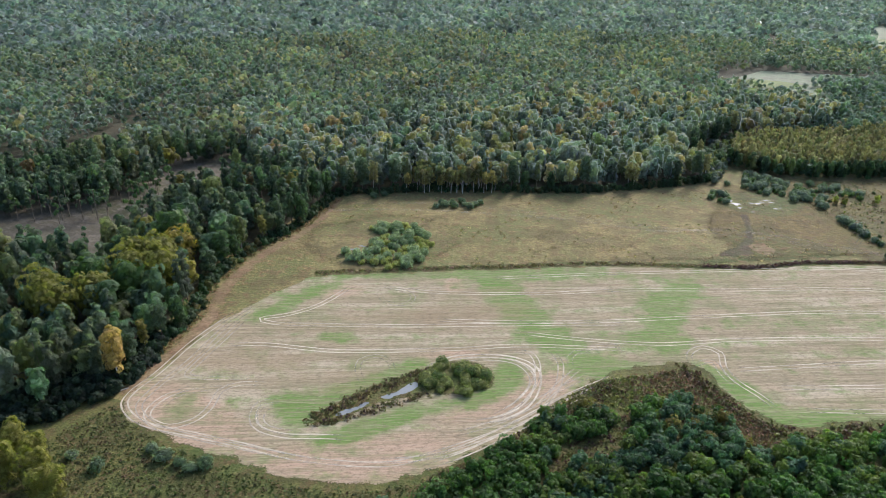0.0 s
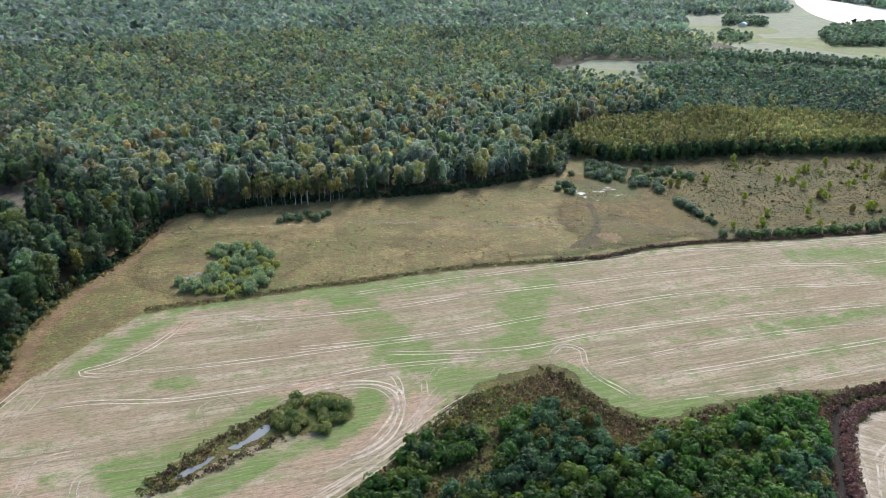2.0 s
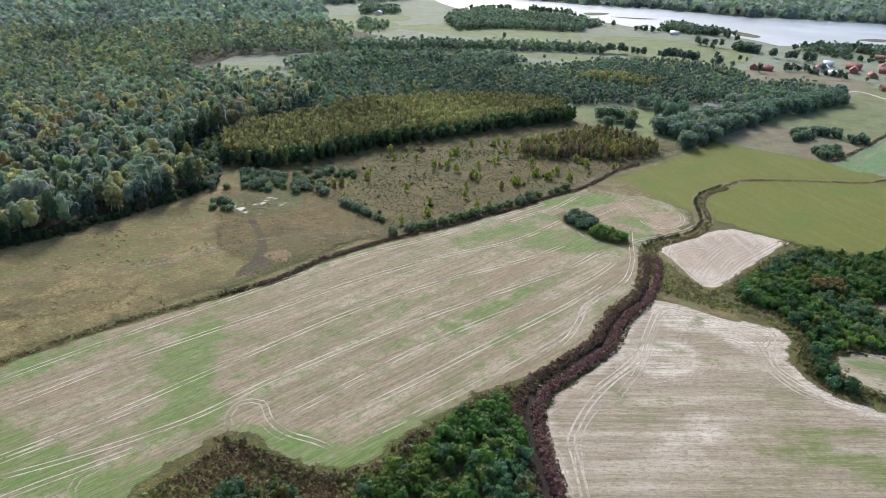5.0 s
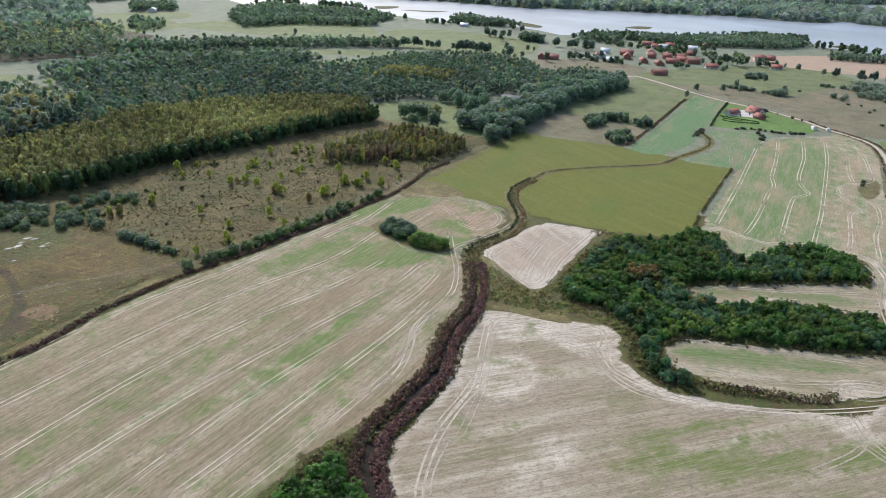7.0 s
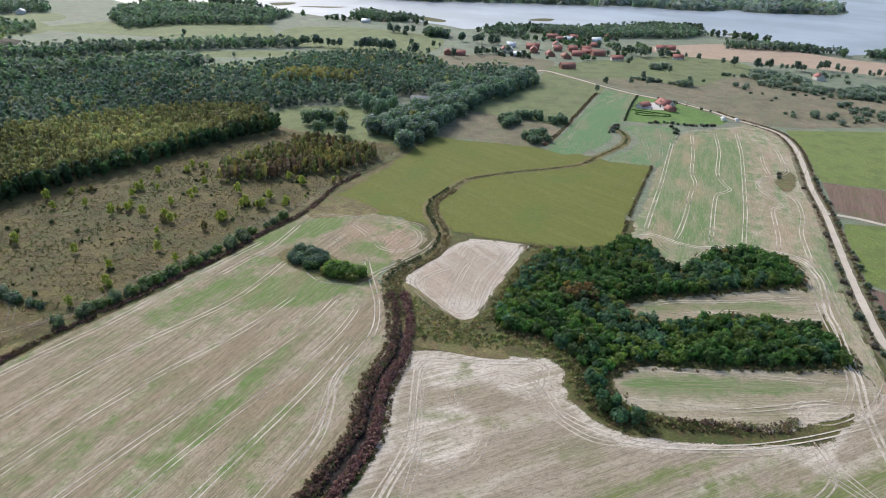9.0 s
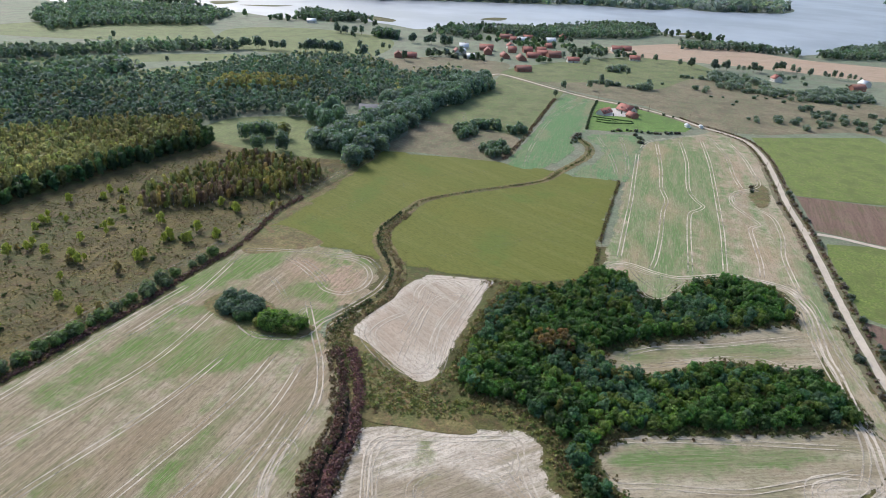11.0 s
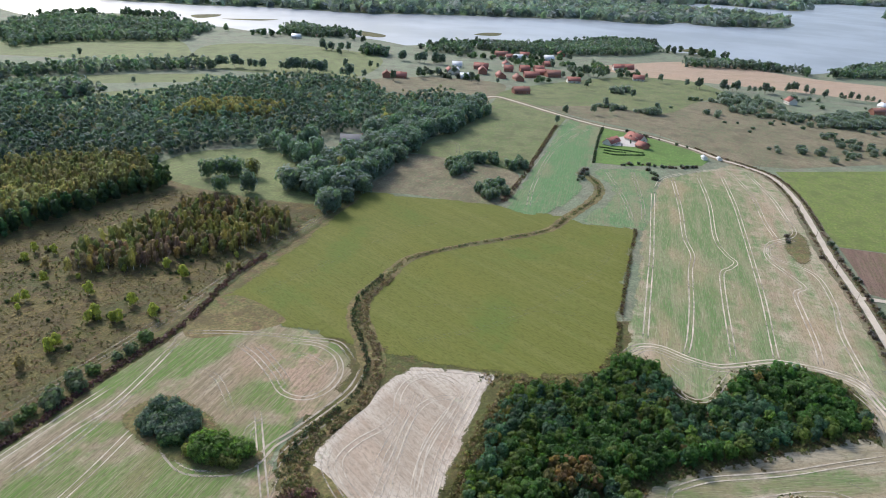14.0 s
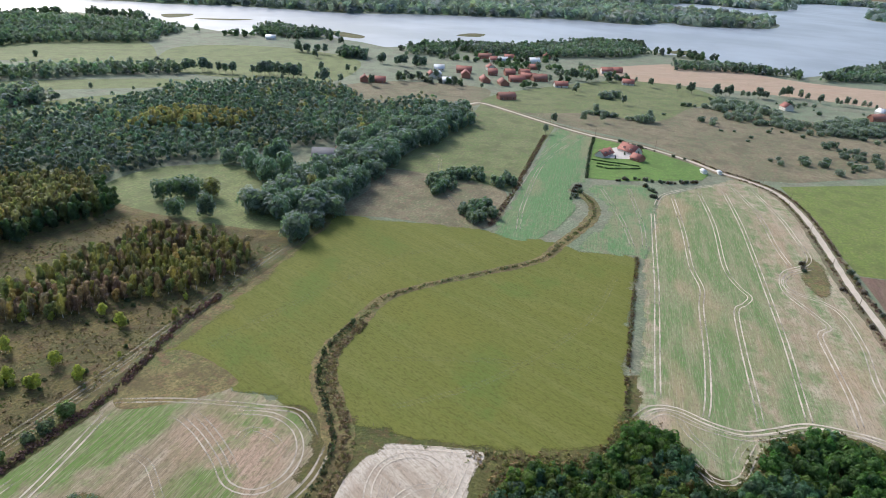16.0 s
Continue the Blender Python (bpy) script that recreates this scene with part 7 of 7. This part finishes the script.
kinds = [make_tree("ash", "tall thin-crowned ash in a field row", "tree", 14, 3.6, 0.28, "dome", 130, 1.6, (0.13, 0.165, 0.14), M_BARK, "field row", M_HAZE_LEAVES), make_tree("lime", "broad lime in a field row", "tree", 13, 4.6, 0.2, "dome", 150, 1.7, (0.10, 0.145, 0.11), M_BARK, "field row", M_HAZE_LEAVES)]
plant(kinds, np.vstack([along([(826, 748), (852, 733)], 0, 3, 5.5), along([(851, 715), (861, 705)], 0, 3, 5.0), along([(866, 686), (879, 663), (885, 640)], 0, 3, 5.0), along([(885, 625), (891, 601), (896, 577)], 0, 2, 6.0), along([(1050, 752), (1055, 735), (1058, 713)], 0, 3, 6.0),
                        along([(1051, 627), (1054, 601), (1064, 569)], 0, 3, 5.5)])[:90], (0.75, 1.2), [0.5, 0.5])
stand("field_copse", scatter([(1064, 702), (1053, 680), (1060, 655), (1097, 674), (1100, 711)], 6.0), "dense dark copse between lake meadows", [(MID, 2), ((0.09, 0.13, 0.095), 3)], (9, 13), (3.2, 4.8), 0.05, "dome", 40, 2.0, trunk=0, category="trees", hazed=True)
stand("shore_copse", scatter([(1237, 935), (1238, 907), (1255, 866), (1215, 812), (1230, 800), (1244, 850), (1244, 940)], 7.0), "trees on a spit in the lake", [(MID, 2), ((0.10, 0.14, 0.11), 3)], (9, 14), (3.6, 5.2), 0.05, "dome", 36, 2.2, trunk=0, category="trees", hazed=True)
shore = spline(SHORE[3:], 8)
pts = shift(shore, -14)
pts = np.vstack([pts + rng.normal(0, 6, pts.shape), shift(shore, -24) + rng.normal(0, 7, pts.shape)])
wave = np.array([noise.noise(Vector((x * 0.012, y * 0.012, 5))) for x, y in pts])
stand("shore_trees", pts[wave > -0.1], "alders and willows along the lake shore", [((0.10, 0.15, 0.09), 3), (ASPEN, 2), (GREY, 3)], (8, 14), (3.5, 5.0), 0.08, "dome", 34, 2.6, trunk=0, category="trees")
village_pts = scatter([(940, 560), (1010, 420), (1100, 380), (1180, 300), (1260, 420), (1320, 540), (1240, 600), (1120, 600), (1010, 570)], 15)
gap = np.array([noise.noise(Vector((x * 0.02, y * 0.02, 1))) for x, y in village_pts]) - 0.5 * inside([(1010, 560), (1000, 440), (1090, 400), (1130, 440), (1130, 520), (1070, 560)], village_pts)
stand("village_trees", village_pts[gap > 0.05], "garden trees between village houses", [((0.08, 0.125, 0.075), 3), ((0.11, 0.155, 0.09), 4), (GREY, 2), ((0.17, 0.18, 0.09), 1)], (5, 10), (2.8, 4.4), 0.08, "dome", 36, 2.3, trunk=0, category="trees")


# ---------------------------------------------------------------- buildings
def box_mesh(name, x0, x1, y0, y1, z0, z1, material):
    v = [(x, y, z) for z in (z0, z1) for x, y in ((x0, y0), (x1, y0), (x1, y1), (x0, y1))]
    return mesh_from(name, v, [(0, 3, 2, 1), (4, 5, 6, 7), (0, 1, 5, 4), (1, 2, 6, 5), (2, 3, 7, 6), (3, 0, 4, 7)], [material])


def house(name, x, y, turn, length, width, eaves, rise, wall, roof, label, windows=3, chimney=True, dormer=False, category="house", group=""):
    """A gabled house: walls with gables, overhanging roof slabs, chimney, windows with frames, a door."""
    ob = tagged(new(name), label, category, group)
    ob.matrix_basis = pose(x, y, 0, 0, 0, turn)
    a, b = length / 2, width / 2
    bm = bmesh.new()
    low = [bm.verts.new((px, py, -0.1)) for px, py in ((-a, -b), (a, -b), (a, b), (-a, b))]
    top = [bm.verts.new((px, py, eaves)) for px, py in ((-a, -b), (a, -b), (a, b), (-a, b))]
    peak = [bm.verts.new((-a, 0, eaves + rise)), bm.verts.new((a, 0, eaves + rise))]
    for f in ((low[0], low[1], top[1], top[0]), (low[2], low[3], top[3], top[2]), (low[1], low[2], top[2], peak[1], top[1]), (low[3], low[0], top[0], peak[0], top[3])):
        bm.faces.new(f)
    me = bpy.data.meshes.new("wall")
    bm.to_mesh(me)
    bm.free()
    me.materials.append(wall)
    part("wall", me, ob)
    o, t = 0.6, 0.25
    drop = rise * o / b
    for s in (-1, 1):
        v = [(px, py, pz + dz) for dz in (0.04, 0.04 + t) for px, py, pz in ((-a - o, s * (b + o), eaves - drop), (a + o, s * (b + o), eaves - drop), (a + o, 0, eaves + rise), (-a - o, 0, eaves + rise))]
        part("roof", mesh_from("roof", v, [(0, 1, 2, 3), (4, 7, 6, 5), (0, 4, 5, 1), (1, 5, 6, 2), (2, 6, 7, 3), (3, 7, 4, 0)], [roof]), ob)
    if chimney:
        part("chimney", box_mesh("chimney", a * 0.3, a * 0.3 + 0.8, -0.4, 0.4, eaves + rise * 0.5, eaves + rise + 1.1, M_BRICK), ob)
    for s in (-1, 1):
        for k in range(windows):
            wx = -a + length * (k + 0.5) / windows
            if k == windows // 2 and s < 0:
                part("door", box_mesh("door", wx - 0.55, wx + 0.55, s * b - 0.06, s * b + 0.06, 0, 2.1, M_DOOR), ob)
                continue
            w = part("window", box_mesh("window", wx - 0.6, wx + 0.6, s * b - 0.05, s * b + 0.05, 0.95, 2.25, M_FRAME), ob)
            part("pane", box_mesh("pane", wx - 0.48, wx + 0.48, s * b - 0.07, s * b + 0.07, 1.07, 2.13, M_GLASS), w)
    if dormer:
        for s in (-1, 1):
            for k in (-0.45, 0.45):
                d = part("dormer", box_mesh("dormer", a * k - 1.1, a * k + 1.1, min(s * b * 0.75, s * b * 0.2), max(s * b * 0.75, s * b * 0.2), eaves + 0.5, eaves + 2.3, wall), ob)
                part("dormer_roof", box_mesh("dormer_roof", a * k - 1.4, a * k + 1.4, min(s * b * 0.85, s * b * 0.15), max(s * b * 0.85, s * b * 0.15), eaves + 2.3, eaves + 2.5, roof), d)
                part("window", box_mesh("window", a * k - 0.6, a * k + 0.6, s * b * 0.75 - 0.05, s * b * 0.75 + 0.05, eaves + 0.9, eaves + 2.0, M_GLASS), d)
    return ob


# the red-roofed farm on its lawn
tagged(new("forecourt", mesh_from("forecourt", [(778, 268, 0.14), (790, 244, 0.14), (816, 250, 0.14), (826, 262, 0.14), (808, 274, 0.14)], [(0, 1, 2, 3, 4)], [M_PAVING])), "pale paved yard between the farm buildings", "yard", kind="structure")
house("farmhouse", 808, 255, 58, 17, 11, 2.3, 4.6, M_PLASTER, M_TILE, "large farmhouse with red tiled roof and pale walls", 5, True, True)
house("annex", 785, 271, -14, 17, 8, 2.1, 3.4, M_PLASTER, M_TILE, "long low outbuilding with red tiled roof", 4, False, True, "outbuilding")
house("garage", 787, 245, 62, 9, 7.5, 2.4, 3.0, M_BRICK, M_TILE, "small red-roofed garage beside the farmhouse", 2, False, False, "garage")
house("shed", 783, 194, 30, 5, 3.4, 2.2, 1.0, M_FRAME, M_TIN, "white shed beside the lane", 1, False, False, "shed")
house("shed", 789, 183, 20, 4.5, 2.6, 1.9, 0.7, M_FRAME, M_TIN, "pale low shed beside the lane", 1, False, False, "shed")
for line in ([(765, 276), (766, 264), (768, 251), (769, 241)], [(749, 269), (748, 260), (753, 252), (763, 239)], [(757, 270), (758, 262), (761, 254)]):
    pts = along(line, 0, 0.4, 0.5)
    joined("hedge", [(crowns(pts, rng.uniform(0.7, 1.1, len(pts)), rng.uniform(0.5, 0.7, len(pts)), 0.0, "round", 14, 0.5, pick([(DARK, 1), (MID, 1)], len(pts))), 0)], "clipped dark hedge row on the lawn", "hedge")
plant([make_tree("conifer", "small dark conifer in the paved yard", "tree", 4.0, 0.9, 0.05, "spire", 90, 0.6, DARK)], [(796, 257), (803, 247), (780, 261)], (0.7, 1.1))
house("barn", 644, 439, -62, 25, 10, 3.0, 5.0, M_BRICK, M_SLATE, "long brick barn with grey roof among trees", 5, True, False, "barn")

# the village above the lake
VILLAGE = ((M_PLASTER, M_TILE, "village house with white walls and red roof", [(1116, 496), (1064, 386), (1007, 531), (1193, 521), (1217, 364), (1149, 322), (1122, 136), (1233, 512)]),
           (M_BRICK, M_TILE, "brick farm building with red roof", [(1070, 515), (1040, 500), (1028, 470), (1097, 463), (1059, 440), (1091, 436), (931, 563), (1269, 568), (1297, 547), (1170, 454), (1291, 472), (1240, 355), (1081, 480), (1118, 450)]),
           (M_BRICK, M_TILE_OLD, "old brick house with brown tiled roof", [(1027, 446), (1086, 420), (946, 413), (924, 575), (1165, 840), (1130, 44), (1207, 540)]),
           (M_PLASTER, M_TIN, "pale building with pale roof", [(1023, 531), (1061, 546), (1194, 508), (1222, 470), (986, 501), (1119, 852), (1174, 34)]))
for wall, roof, label, places in VILLAGE:
    for k, (x, y) in enumerate(places):
        long = 19 if wall is M_BRICK and k in (0, 1, 2, 4, 5, 6) else rng.uniform(11, 16)
        house("village_house", x, y, rng.choice([-62, -55, 30]) + rng.uniform(-10, 10), long, rng.uniform(8.5, 10.5), rng.uniform(2.8, 4.2), rng.uniform(3.4, 4.6), wall, roof, label, 3, True, False, "house", "village")
for x, y in ((600, 1390), (636, 1388), (491, 1388), (748, 1247)):
    house("farm_building", x, y, rng.uniform(0, 90), 22, 12, 4, 3.5, M_PLASTER, M_TIN, "white farm building with pale roof", 4, False, False, "farm building", "outlying farms")


# ---------------------------------------------------------------- poles, posts, small things
def pole(x, y, height=8.5):
    ob = tagged(new("power_pole"), "weathered wooden power pole beside the lane", "pole", "power line")
    ob.matrix_basis = pose(x, y, 0)
    part("mast", mesh_from("mast", *trunks(np.zeros((1, 2)), np.array([height]), np.array([0.16]), 1.0)[:2], [M_WOOD]), ob)
    part("crossarm", box_mesh("crossarm", -0.9, 0.9, -0.07, 0.07, height - 0.7, height - 0.5, M_WOOD), ob)
    return ob


first = pole(866, 340)
for x, y in ((842, 292), (830, 238), (806, 196), (776, 152), (738, 134), (690, 122), (640, 112), (590, 103), (545, 96)):
    copy_thing(first, pose(x, y, 0, 0, 0, 20))
post = tagged(new("fence_post", mesh_from("fence_post", *trunks(np.zeros((1, 2)), np.array([1.3]), np.array([0.09]), 1.0)[:2], [M_WOOD])), "weathered timber fence post in pasture", "fence post", "pasture fence")
post.matrix_basis = pose(446, 188, 0)
for x, y in np.vstack([spline([(452, 189), (475, 192), (530, 201), (584, 209)], 5.0), spline([(402, 224), (394, 252), (397, 266)], 5.0), spline([(386, 350), (435, 358), (487, 367), (545, 376)], 6.0), spline([(553, 374), (563, 345), (578, 296)], 6.0)]):
    copy_thing(post, pose(x, y, 0, 0, 0, rng.uniform(0, 90)))
log = trunks(np.zeros((1, 2)), np.array([6.0]), np.array([0.22]), 1.0)
fallen = tagged(new("fallen_trunk", mesh_from("fallen_trunk", log[0], log[1], [M_BIRCH])), "bleached fallen birch trunk at the field corner", "log")
fallen.matrix_basis = pose(-118, 196, 0.15, 88, 0, -50)
